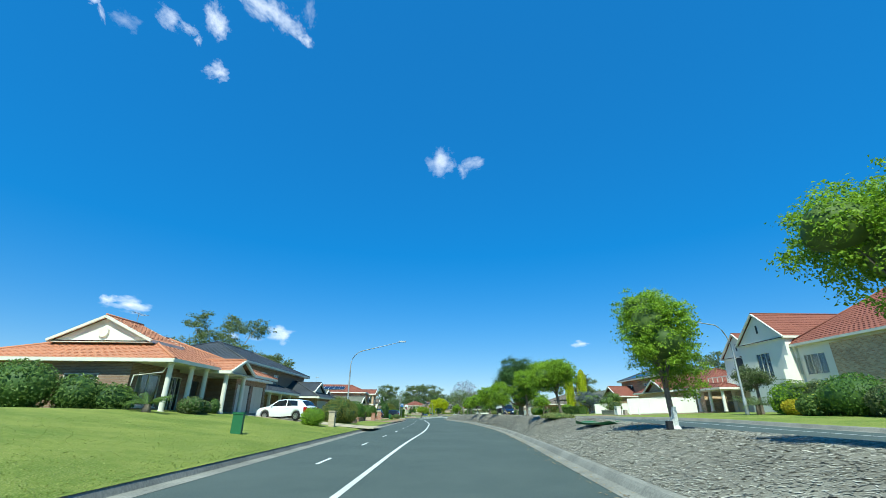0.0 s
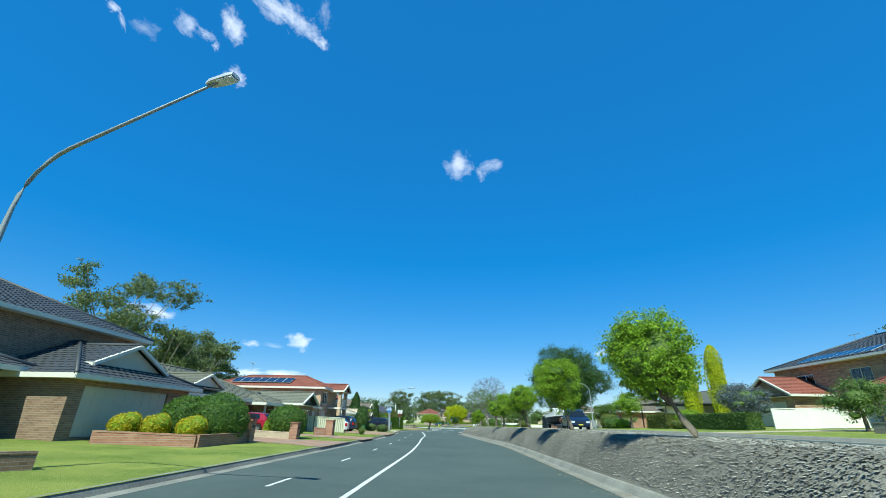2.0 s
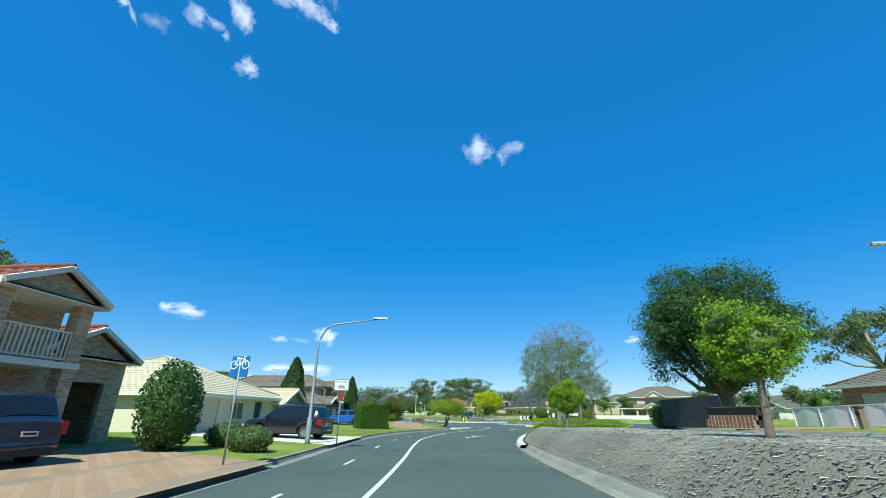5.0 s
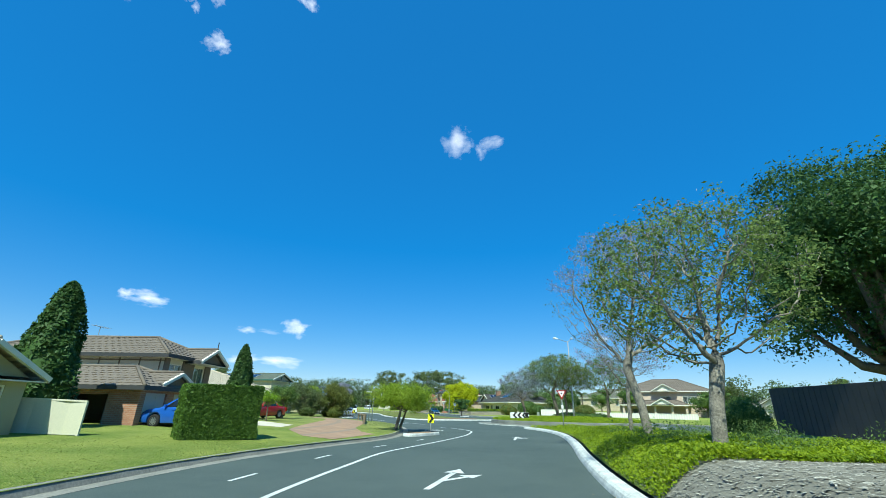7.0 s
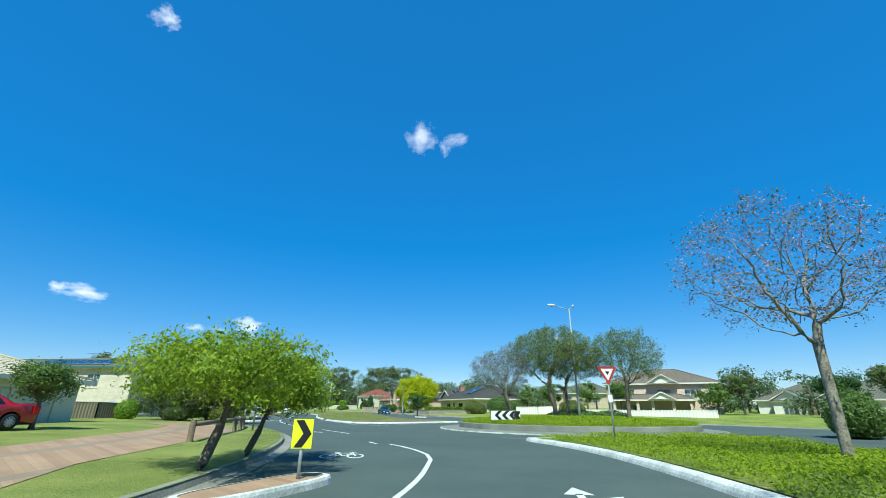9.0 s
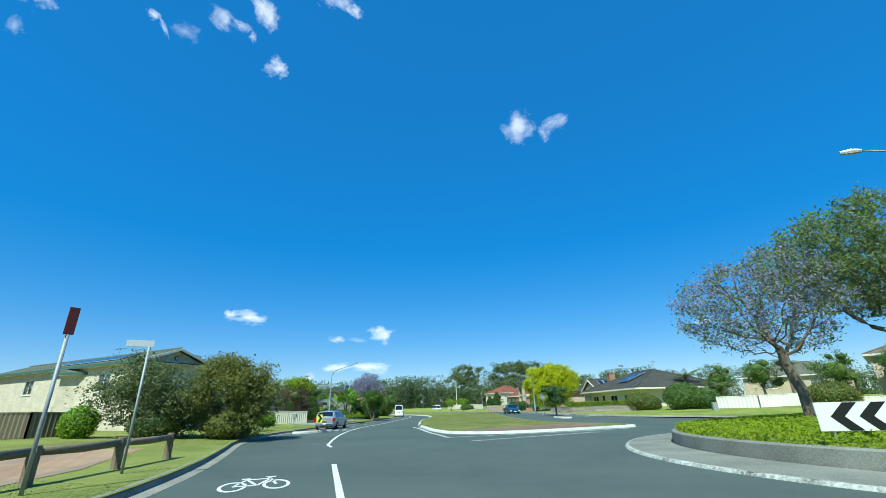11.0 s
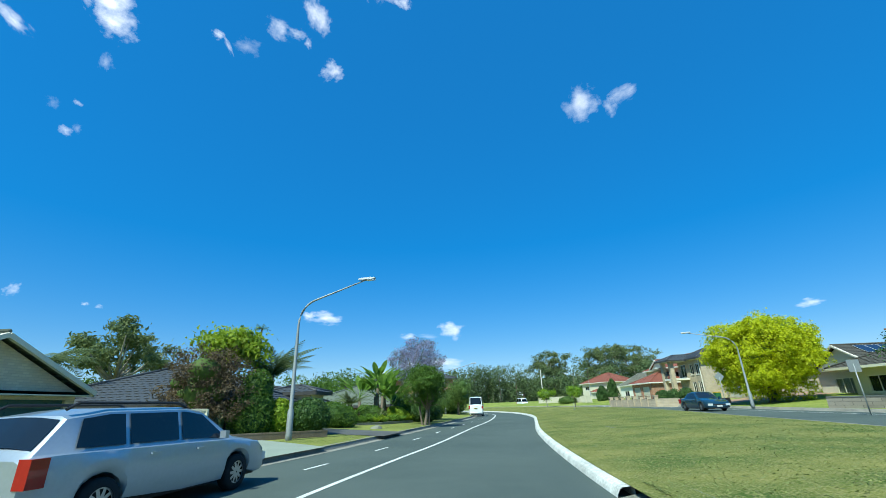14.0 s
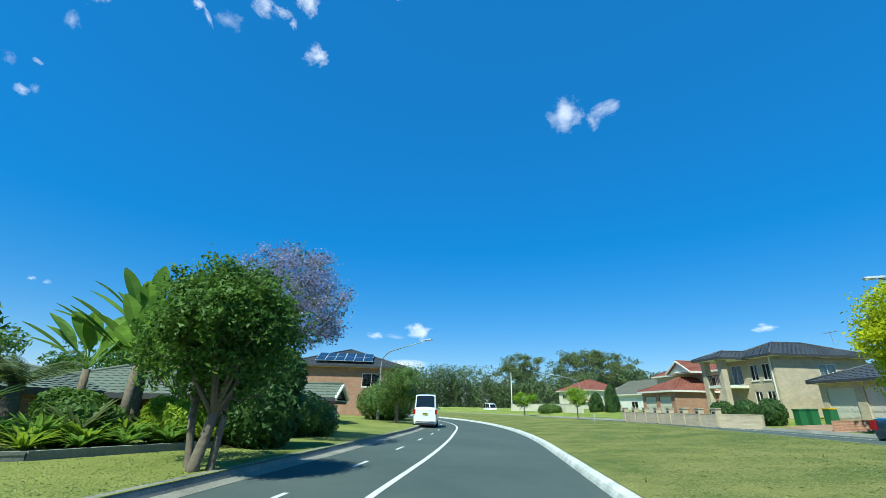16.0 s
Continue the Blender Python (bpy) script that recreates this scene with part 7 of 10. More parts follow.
block(h, -7, 8, 0, 11, 0, 2.4, M["cream_render"], "cream_tile", over=0.5, pitch=20, openings=[("f", -5.5, -3.5, 0.7, 1.9, "win"), ("f", 1, 3.4, 0.02, 2.0, "pale_door"), ("f", 4.4, 6.4, 0.02, 2.0, "pale_door")])
tree("small wattle tree with fine pale lime foliage", on_left(-5.9, 132.3), (2.15, 2.35, 2.1, 0.95), (0.11, 0.08), 18000, 0.075, "lime", seed=35, lean=(0.35, 0.5), clumps=22, small=0.42, limbs=9, solid=False, inner=0.3)
tree("small wattle tree with fine pale lime foliage", on_left(-6.0, 135.2), (1.95, 1.6, 1.6, 0.9), (0.09, 0.06), 11000, 0.075, "lime", seed=36, lean=(0.5, 0.3), clumps=18, small=0.42, solid=False, inner=0.3)


def islet(label, m, lx, ly, soil="brown_paving"):
    """A small traffic islet with a white kerb and a paved middle."""
    pts = [(lx / 2 * math.copysign(abs(math.cos(a)) ** 0.55, math.cos(a)), ly / 2 * math.copysign(abs(math.sin(a)) ** 0.7, math.sin(a))) for a in [k * math.tau / 28 for k in range(28)]]
    vs, fs = [], []
    prof = ((1.0, 0.0), (0.985, 0.1), (0.95, 0.15), (0.80, 0.16))
    for px, py in pts:
        for f, z in prof:
            vs.append(m @ Vector((px - (1 - f) * ly * 0.9 * (1 if px > 0 else -1) * min(1, abs(px) / (lx / 2)), py * f, z)))
    n = len(prof)
    for i in range(28):
        for j in range(n - 1):
            a, b = i * n + j, ((i + 1) % 28) * n + j
            fs.append((a, b, b + 1, a + 1))
    o = tagged(py_mesh("traffic_islet", vs, fs, M["white_kerb"]), label, "traffic islet", kind="structure")
    py_mesh("islet_paving", [vs[i * n + n - 1] - Vector((0, 0, 0.01)) for i in range(28)], [tuple(range(28))], M[soil], o)
    return o


def chevron_sign(label, m, right=True):
    t = thing("chevron_sign", label, "road sign", m)
    post(t, 0.8, 0.035)
    b = part("plate", boxes((-0.2, 0.2, -0.05, -0.03, 0.55, 1.09)), M["sign_yellow"], t)
    s = -1 if right else 1
    sign_face(t, [[(s * x, z) for x, z in ((0.15, 0.25), (-0.01, 0.25), (-0.18, 0.0), (-0.01, -0.25), (0.15, -0.25), (-0.02, 0.0))]], 0.82, M["sign_black"], -0.056, parent=b)
    return t


islet("white kerbed islet at the bicycle lane", pose(-4.0, 130.6, 0, 0, 0, 62), 3.4, 1.1)
chevron_sign("yellow sign with a black chevron on the islet", pose(-3.5, 131.2, 0.14, 0, 0, 0))
# log rail fence
pts = [(-9.4, 139.0), (-10.2, 143.0), (-11.0, 147.0), (-11.62, 149.4), (-12.4, 151.9), (-13.3, 154.35)]
t = thing("log_fence", "low weathered timber log rail fence", "fence", Matrix.Translation((*pts[0], left_z(*pts[0]))))
o = Vector((*pts[0], left_z(*pts[0])))
for x, y in pts:
    part("post", tubes(([(0, 0, -0.2), (0.0, 0, 0.55), (0.02, 0, 0.72)], [0.11, 0.11, 0.09]), seg=9), M["timber"], t).location = Vector((x, y, left_z(x, y))) - o
for (xa, ya), (xb, yb) in zip(pts, pts[1:]):
    a, b = Vector((xa, ya, left_z(xa, ya) + 0.6)) - o, Vector((xb, yb, left_z(xb, yb) + 0.6)) - o
    part("rail", tubes(([a, a.lerp(b, 0.5) + Vector((0, 0, -0.02)), b], [0.085, 0.095, 0.08]), seg=9), M["timber"], t, smooth=True)
t = thing("road_sign", "narrow sign seen edge-on on a leaning post", "road sign", on_left(-10.65, 148.7, 75))
post(t, 2.75, 0.035, (0.0, 0.0))
part("plate", boxes((-0.085, 0.085, -0.03, -0.01, 2.75, 3.28)), M["sign_back"], t)
t = thing("street_name_sign", "street name blade on a steel post", "road sign", on_left(-11.5, 151.3, 40))
post(t, 2.9, 0.03)
part("plate", boxes((-0.5, 0.1, -0.02, 0.02, 2.9, 3.06)), M["aluminium"], t)

# ---- near side: cream brick house with panels ----
h = house("two-storey cream brick house with solar panels on a green roof", pose(-37.7, 169.4, 0.35, 0, 0, -12))
block(h, -14, 8, 0, 4.6, 0, 4.75, M["cream_brick"], "green_tile", over=0.45, pitch=20, kind="gable_x", trim="green_door", openings=[("f", -8.5, -7.0, 3.0, 4.2, "win"), ("f", 2.6, 4.2, 2.9, 4.2, "win"), ("f", -3, -1, 0.7, 2.0, "win"), ("r", 1.3, 3.3, 2.6, 4.0, "win"), ("r", 1.3, 3.3, 0.4, 1.7, "win")])
solar(h, (-4.5, 0.1, 5.06), (1, 0, 0), (0, 1, 0.364), 9, 1)
antenna(h, (0.0, 2.4, 5.6), 1.0)
part("vent", tubes(([(7.98, 2.3, 5.2), (8.1, 2.3, 5.2)], 0.17), seg=18), M["green_door"], h)
part("vent_louvre", tubes(([(8.0, 2.3, 5.2), (8.12, 2.3, 5.2)], 0.12), seg=18), M["cream_brick"], h)
for z in (2.9, 3.1):
    part("shutter_band", boxes((7.98, 8.04, 1.3, 3.3, z - 0.05, z)), M["dark_trim"], h)
part("roller_shutter", boxes((7.97, 8.03, 1.3, 3.3, 3.15, 4.0)), M["trim"], h)
block(h, -12, -6, -8, -3.5, 0, 2.1, M["cream_brick"], "brown_tile", over=0.4, pitch=18, openings=[("r", -6.8, -5.0, 0.6, 1.9, "win")])
t = thing("satellite_dish", "dark mesh dish leaning by the wall", "dish", on_left(-27.2, 161.6, 30, 0.9))
part("dish", tubes(([(0, 0, 0), (0.0, -0.08, 0.05), (0, -0.2, 0.1)], [0.05, 0.3, 0.45]), seg=16), M["steel"], t)
part("bracket", tubes(([(0, 0, -0.9), (0, 0, 0.02)], 0.04), seg=6), M["steel"], t)
fence_panels("brown ribbed steel fence with a gate", [(-31.5, 157.0), (-26.8, 159.4), (-26.2, 161.6)], 1.2, M["fence_brown"])
bush("clipped bright green shrub by the fence", on_left(-25.2, 160.6), [(0, 0, 0.7, 0.9, 0.8, 0.85)], 2600, 0.07, "street", 40)
bush("pale grey green garden shrub", on_left(-27.5, 156.5), [(0, 0, 0.5, 0.8, 0.8, 0.6)], 1500, 0.08, "olive", 41)
tree("broad dense grey green tree on the corner", on_left(-22.7, 162.8), (2.15, 2.7, 2.7, 2.35), (0.16, 0.1), 19000, 0.12, "olive", seed=42, clumps=30, small=0.4, solid=False, inner=0.3)
branchy("lilly pilly tree with coppery tips and long shoots", on_left(-19.2, 164.3), 5.6, 0.8, 0.1, "bark", "rust", 2200, 0.13, 44, 3)
tree("dense shrubby tree with rust coloured new leaves", on_left(-19.1, 164.2), (2.3, 2.3, 2.3, 2.35), (0.14, 0.1), 22000, 0.11, "rust", seed=43, clumps=30, small=0.42, solid=False, inner=0.3)

for i, (x, y, r, lf) in enumerate(((-18.7, 163.6, 1.15, "rust"), (-19.9, 165.2, 1.1, "rust"), (-22.0, 162.2, 1.3, "olive"))):
    bush("low leafy shoots at the foot of the corner trees", on_left(x, y), [(0, 0, r * 0.55, r, r, r * 0.6), (0.3, 0.2, r * 0.9, r * 0.7, r * 0.7, r * 0.6)], 4500, 0.085, lf, 740 + i)

# ---- near side: house with green garage doors ----
h = house("two-storey cream brick house with green garage doors", west(-32.1, 179.3, 20, z=0.4))
block(h, -7.4, -0.7, 1.1, 10, 0, 4.2, M["cream_brick"], "green_tile", over=0.5, pitch=22, trim="green_door", openings=[("f", -6.6, -4.9, 2.85, 3.95, "win"), ("f", -3.4, -1.6, 2.85, 3.95, "win")])
for a, b in ((-6.6, -4.9), (-3.4, -1.6)):
    part("roller_shutter", boxes((a, b, 1.03, 1.1, 3.25, 3.95)), M["trim"], h)
    for z in (3.2, 3.02):
        part("shutter_band", boxes((a, b, 1.04, 1.1, z - 0.05, z)), M["dark_trim"], h)
block(h, -1.9, 5.1, -1.0, 7, 0, 1.75, M["cream_brick"], "green_tile", kind="gable_y", over=0.4, pitch=24, trim="green_door", openings=[("f", -1.5, 1.3, 0.02, 1.6, "green_door"), ("f", 1.9, 4.7, 0.02, 1.6, "green_door")])
part("vent", tubes(([(1.6, -1.06, 2.6), (1.6, -0.98, 2.6)], 0.18), seg=18), M["green_door"], h)
part("vent_louvre", tubes(([(1.6, -1.075, 2.6), (1.6, -1.05, 2.6)], 0.13), seg=18), M["cream_brick"], h)
roof_parts(h, -7.9, -1.9, -0.5, 2.4, 1.95, "hip", 20, 0.3, M["green_tile"], M["green_door"], M["cream_brick"])
roof_parts(h, -7.5, -4.7, -1.2, 2.0, 1.98, "gable_y", 26, 0.3, M["green_tile"], M["green_door"], M["cream_brick"])
part("vent", tubes(([(-6.1, -1.28, 2.25), (-6.1, -1.18, 2.25)], 0.13), seg=18), M["green_door"], h)
for cx in (-7.2, -5.0, -2.3):
    part("pillar", boxes((cx - 0.2, cx + 0.2, -0.9, -0.5, -0.3, 1.9)), M["cream_brick"], h)
part("porch_door", boxes((-3.8, -2.6, 1.0, 1.08, 0, 1.8)), M["green_door"], h)
part("downpipe", tubes(([(-2.05, -1.1, 1.75), (-2.05, -1.1, 0)], 0.05), seg=6), M["trim"], h)
rng = np.random.default_rng(45)
bush("long leafy bright green hedge, uneven along its top", on_left(-25.9, 175.2), [(-0.08 * k + rng.normal(0, 0.06), -3.7 + 0.62 * k, 0.42 + rng.normal(0, 0.05), 0.55, 0.6, 0.52 + rng.normal(0, 0.08)) for k in range(13)], 15000, 0.07, "street", 45, "hedge", "hedge")
fence_panels("cream ribbed steel gate and fence", [(-29.4, 182.2), (-26.9, 185.5)], 1.2, M["fence_cream"])
t = thing("mailbox", "grey letterbox on a post by the hedge", "mailbox", on_left(-24.6, 179.4, 100))
part("box", boxes((-0.15, 0.15, -0.2, 0.2, 0.75, 1.05)), M["steel"], t)
part("post", boxes((-0.05, 0.05, -0.05, 0.05, -0.1, 0.75)), M["steel"], t)
islet("white kerbed islet at the bicycle lane", pose(-18.7, 172.6, 0, 0, 0, 66), 3.3, 1.1)
chevron_sign("yellow sign with a black chevron on the islet", pose(-18.1, 172.3, 0.14, 0, 0, 20))
t = thing("bicycle_sign", "blue bicycle route sign with a smaller plate below", "road sign", on_left(-22.5, 170.5, 16))
post(t, 3.4, 0.04)
b = part("plate", boxes((-0.36, 0.36, -0.055, -0.035, 2.88, 3.5)), M["sign_blue"], t)
sign_face(t, [[(x * 0.36, y * 0.36) for x, y in p] for p in BIKE], 3.13, M["sign_white"], -0.062, parent=b)
part("lower_plate", boxes((-0.24, 0.24, -0.055, -0.035, 2.55, 2.83)), M["sign_blue"], t)
part("bar", boxes((-0.18, 0.18, -0.06, -0.056, 2.65, 2.73)), M["sign_white"], t)
car("silver station wagon parked at the kerb", pose(-20.25, 177.0, 0, 0, 0, 102), M["car_silver"], plate="plate", **WAGON)
street_lamp(LAMPS, (-26.05, 188.75, left_z(-26.05, 188.75)), (-22.78, 189.35, 6.74), (0.72, 0.885))
drive([(-22.5, 183.0), (-24.5, 183.2), (-30, 183)], [(-23.0, 187.2), (-25, 187.8), (-30, 189)], M["green_drive"], "grey green concrete driveway")

# ---- near side: garden and dark roofed house ----
bush("dark leafy shrub behind the street tree", on_left(-28.3, 206.2), [(0, 0, 0.9, 1.0, 1.1, 1.0), (0.2, 0.3, 1.9, 0.7, 0.7, 0.8)], 4200, 0.11, "dark", 731)
brick_wall("low timber edging along the garden bed", [(-27.9, 186.2), (-25.9, 191.0)], 0.22, 0.12, "timber")
tree("dense copper leaved shrub tree", on_left(-30.2, 187.9), (1.95, 1.9, 1.95, 1.85), (0.12, 0.08), 16000, 0.085, "copper", seed=50, clumps=18, small=0.42)
bush("tall feathery green conifer shrub", on_left(-28.9, 189.4), [(0, 0, 1.0, 1.0, 1.0, 1.2), (0.1, 0.1, 2.0, 0.65, 0.7, 0.9), (0.5, -0.3, 0.6, 0.7, 0.7, 0.7)], 9000, 0.075, "garden", 51)
bush("yellow green shrub by the lamp post", on_left(-28.1, 190.3), [(0, 0, 0.7, 0.6, 0.6, 0.9)], 1800, 0.09, "lime", 52)
bush("dark rounded shrub beside the drive", on_left(-27.4, 191.5), [(0, 0, 0.8, 1.0, 1.0, 0.85)], 3000, 0.08, "dark", 53)
palm("palm with arching grey green fronds", on_left(-29.7, 191.2), 3.5, 24, 2.4, 0.42, "palm", True, 0.16, (0.7, 1.5), (0.6, 1.3), 54)
palm("palm seen over the garage roof", on_left(-39.5, 186.0), 4.0, 16, 2.6, 0.5, "palm", True, 0.14, (0.2, 1.2), (0.9, 1.5), 55)
tree("broad umbrella tree with large glossy leaves", on_left(-30.9, 189.4), (3.7, 1.5, 1.5, 1.0), (0.12, 0.1), 3400, 0.2, "lime", seed=56, solid=False, clumps=12, small=0.5)
palm("slender plant with a tuft of leaves at the top", on_left(-30.4, 190.9), 4.9, 14, 0.5, 0.12, "mid", True, 0.05, (-0.2, 0.6), (0.3, 0.8), 57)
h = house("single-storey rendered house with charcoal tiled roof", west(-31.2, 196.6, 18, z=0.35))
block(h, -8.5, 0.6, 1.6, 11, 0, 1.4, M["olive_render"], "dark_tile", over=0.5, pitch=21, trim="dark_trim", openings=[("f", -7.5, -5.4, 0.3, 1.2, "win2"), ("f", -3.6, -1.0, 0.2, 1.2, "win2")], frame="dark_trim")
block(h, 0.45, 2.6, 0.45, 3.2, 0, 1.95, M["cream_render"], "dark_tile", over=0.45, pitch=16, trim="dark_trim", openings=[("f", 0.9, 2.2, 0.0, 1.6, "open"), ("l", 1.1, 1.7, 0.1, 1.6, "darkwin")])
block(h, 2.6, 7.5, 2.4, 10, 0, 1.4, M["olive_render"], "dark_tile", over=0.5, pitch=21, trim="dark_trim", openings=[("f", 3.2, 6.4, 0.02, 1.3, "pale_door")])
bush("spreading feathery green shrub by the drive", on_left(-30.0, 197.0), [(0, 0, 0.65, 1.05, 1.0, 0.8), (0.6, 0.3, 0.45, 0.75, 0.8, 0.6), (-0.3, 0.2, 1.0, 0.6, 0.6, 0.5)], 9000, 0.055, "garden", 58)
drive([(-23.6, 192.1), (-26, 192.3), (-29.5, 192.6)], [(-24.2, 195.2), (-26.5, 195.4), (-31, 196.2)], M["dark_drive"], "dark grey concrete driveway")
t = thing("rock", "rough pale garden rock on the lawn edge", "rock", on_left(-27.0, 197.0))
bm = bmesh.new()
bmesh.ops.create_icosphere(bm, subdivisions=2, radius=0.28)
for v in bm.verts:
    v.co = Vector((v.co.x * 1.3, v.co.y, v.co.z * 0.6)) + Vector(noise.noise_vector(v.co * 4)) * 0.08
part("stone", bm, M["concrete"], t)
open_tree("bare leafless tree behind the houses", on_left(-50, 206), [(0, 0, -0.2), (0.1, 0, 3.0)], 0.14, [(0.3, 0, 6.6, 2.6, 2.6, 3.4)], 130, 0.4, 0.7, "olive", 40, 0.04, "pale_bark", 60, None, "", 0.1, 0.02)

# ---- near side: tropical garden ----
for i, (x, y, hh) in enumerate(((-30.8, 204.0, 2.1), (-31.6, 204.6, 2.7), (-32.3, 205.4, 2.3), (-31.0, 205.8, 2.0), (-33.0, 204.2, 2.0), (-30.4, 205.0, 1.6), (-32.0, 206.4, 2.6))):
    palm("tall strelitzia plant with torn paddle leaves", on_left(x, y), hh, 14, 2.1, 0.23, "banana", False, 0.12, (0.75, 1.5), (0.15, 0.6), 61 + i, "strelitzia", category="plant", stalk=0.4)
edge = curve((197.6, -31.6), (199.4, -30.2), (201.0, -29.3), (203.0, -29.1), (205.5, -28.9), (208.0, -29.3))
rng = np.random.default_rng(70)
for i in range(34):
    y = 197.8 + i * 0.3
    x = edge(y) - 0.35 - (i % 3) * 0.55 + rng.normal(0, 0.12)
    palm("clump of broad green strap leaves in the garden bed", on_left(x, y), 0.12, 46, 0.62 + 0.1 * (i % 3), 0.05, "banana" if i % 4 else "lime", False, 0.05, (0.5, 1.45), (0.3, 1.0), 70 + i, "lily", category="plant", group="strap-leaved clumps")
for i, (x, y) in enumerate(((-31.8, 199.6), (-31.0, 200.6), (-32.4, 200.4))):
    palm("tall dark strap-leaved plant behind the bed", on_left(x, y), 0.5, 40, 1.15, 0.055, "garden", False, 0.08, (0.6, 1.45), (0.2, 0.8), 120 + i, "flax", category="plant")
for i, (x, y) in enumerate(((-28.9, 206.4), (-30.2, 202.6))):
    palm("spiky rosette plant in the garden bed", on_left(x, y), 0.3, 24, 0.9, 0.05, "olive", False, 0.06, (0.2, 1.3), (0.1, 0.5), 90 + i, "yucca", category="plant")
palm("cycad with a crown of arching yellow green fronds", on_left(-32.8, 202.6), 1.3, 24, 1.6, 0.26, "palm", True, 0.2, (0.3, 1.3), (0.5, 1.2), 94, "cycad", category="plant")
brick_wall("low pale stone edging of the garden bed", [(edge(y) + 0.05, y) for y in (198.0, 199.6, 201.2, 203.0, 205.2)], 0.1, 0.16, "concrete")
for i, (x, y, r, lf) in enumerate(((-31.0, 203.0, 0.75, "garden"), (-29.9, 204.8, 0.7, "lime"), (-29.8, 206.8, 0.8, "garden"), (-30.6, 208.6, 1.1, "dark"), (-31.6, 209.8, 1.3, "dark"), (-30.0, 210.4, 1.0, "mid"), (-33.6, 201.0, 0.9, "garden"), (-28.4, 206.2, 0.6, "rust"))):
    bush("mixed leafy shrub in the tropical garden bed", on_left(x, y), [(0, 0, r * 0.7, r, r, r * 0.9), (0.4 * r, 0.6 * r, r * 0.5, 0.8 * r, 0.7 * r, 0.7 * r), (-0.5 * r, -0.3 * r, r * 1.1, 0.6 * r, 0.6 * r, 0.6 * r)], 4200, 0.075, lf, 700 + i, group="garden bed shrubs")
h = house("low brown brick house with green grey tiles", west(-37.5, 206.5, 18, z=0.0))
block(h, -8, 5, 0, 10, 0, 1.5, M["brown_brick"], "green_tile", over=0.6, pitch=13, trim="dark_trim", openings=[("f", -6, -4, 0.4, 1.3, "win"), ("f", 0, 2, 0.4, 1.3, "win")])
tree("leafy green street tree with several stems at the kerb", on_left(-26.3, 202.2), (2.6, 1.3, 1.45, 1.55), (0.1, 0.08), 30000, 0.085, "garden", seed=100, clumps=30, small=0.34, lean=(0.1, 0.2), limbs=14, inner=0.3, solid=False, reach=0.72, tuft=0.14, low=1.05)
for i, (x, y, dx) in enumerate(((-26.6, 202.4, -0.6), (-26.2, 202.5, 0.3))):
    open_tree("leafy stem growing beside the street tree", on_left(x, y), [(0, 0, -0.1), (dx * 0.3, 0, 0.9)], 0.07, [(dx, 0.1, 2.5, 1.2, 1.2, 1.5)], 260, 0.2, 0.3, "garden", 4200, 0.055, "bark", 105 + i, None, "", 0.15)
open_tree("jacaranda with mauve blossom and dark limbs", on_left(-30.9, 208.0), [(0, 0, -0.2), (0.2, 0.1, 1.0), (0.8, 0.3, 2.4)], 0.17, [(0.9, 0.3, 4.6, 2.6, 2.5, 1.8), (1.2, 0.3, 5.9, 1.6, 1.6, 1.1), (2.4, 0.4, 3.9, 1.3, 1.3, 0.9)], 1100, 0.26, 0.38, "olive", 5000, 0.06, "bark", 101, ("mauve", 17000, 0.055, 0.0), "", 0.17)
h = house("brick house with a columned porch and green grey roof", west(-33.3, 216.0, 18, z=-0.75))
block(h, -5, 6, 1.6, 10, 0, 2.2, M["brown_brick"], "green_tile", over=1.6, pitch=20, trim="dark_trim", openings=[("f", -3.5, -1.8, 0.6, 1.8, "win"), ("f", 0.5, 1.5, 0.05, 2.0, "door"), ("f", 3, 4.6, 0.6, 1.8, "win")])
for cx in (-4.5, -2, 0.5, 3, 5.5):
    column(h, cx, 0.2, 0, 2.1, 0.09, "trim", True)
roof_parts(h, 2.6, 5.4, -0.2, 3, 2.5, "gable_y", 26, 0.3, M["green_tile"], M["dark_trim"], M["timber"])
mailbox("brick letterbox pillar at the garden edge", on_left(-30.4, 212.6, 100), 0.55, 0.55, 1.2, "red_brick", "red_brick")
tree("rounded green street tree at the kerb", on_left(-33.2, 226.5), (2.7, 1.7, 1.7, 1.7), (0.14, 0.1), 9000, 0.11, "mid", seed=102, clumps=18, small=0.42)
h = house("two-storey brick house with dark roof and solar panels", west(-42, 246, 25, z=0.3))
block(h, -7, 7, 0, 12, 0, 5, M["red_brick"], "dark_tile", over=0.6, pitch=20, trim="dark_trim", openings=[("f", -5, -2, 3, 4.4, "darkwin"), ("f", 1, 4, 3, 4.4, "darkwin"), ("l", 2, 4, 3, 4.4, "darkwin")])
solar(h, (-7.2, 3.0, 5.5), (0, 1, 0), (1, 0, 0.36), 6, 2)
bush("dense green hedge-like shrubs by the road", on_left(-36.5, 231), [(0, 0, 1.4, 2, 3, 1.6), (-1, 4, 1.3, 2, 3, 1.5)], 7000, 0.13, "mid", 103)
street_lamp(LAMPS, (-36.0, 229.0, left_z(-36, 229)), (-31.0, 227.2, 6.4))
car("white high-roofed van standing in the parking lane", pose(-30.6, 225.6, 0, 0, 0, 108), M["car_white"], category="van", name="van", plate="plate", **VAN)


def on_median(x, y, turn=0.0):
    return pose(x, y, median_z(x, y), 0, 0, turn)


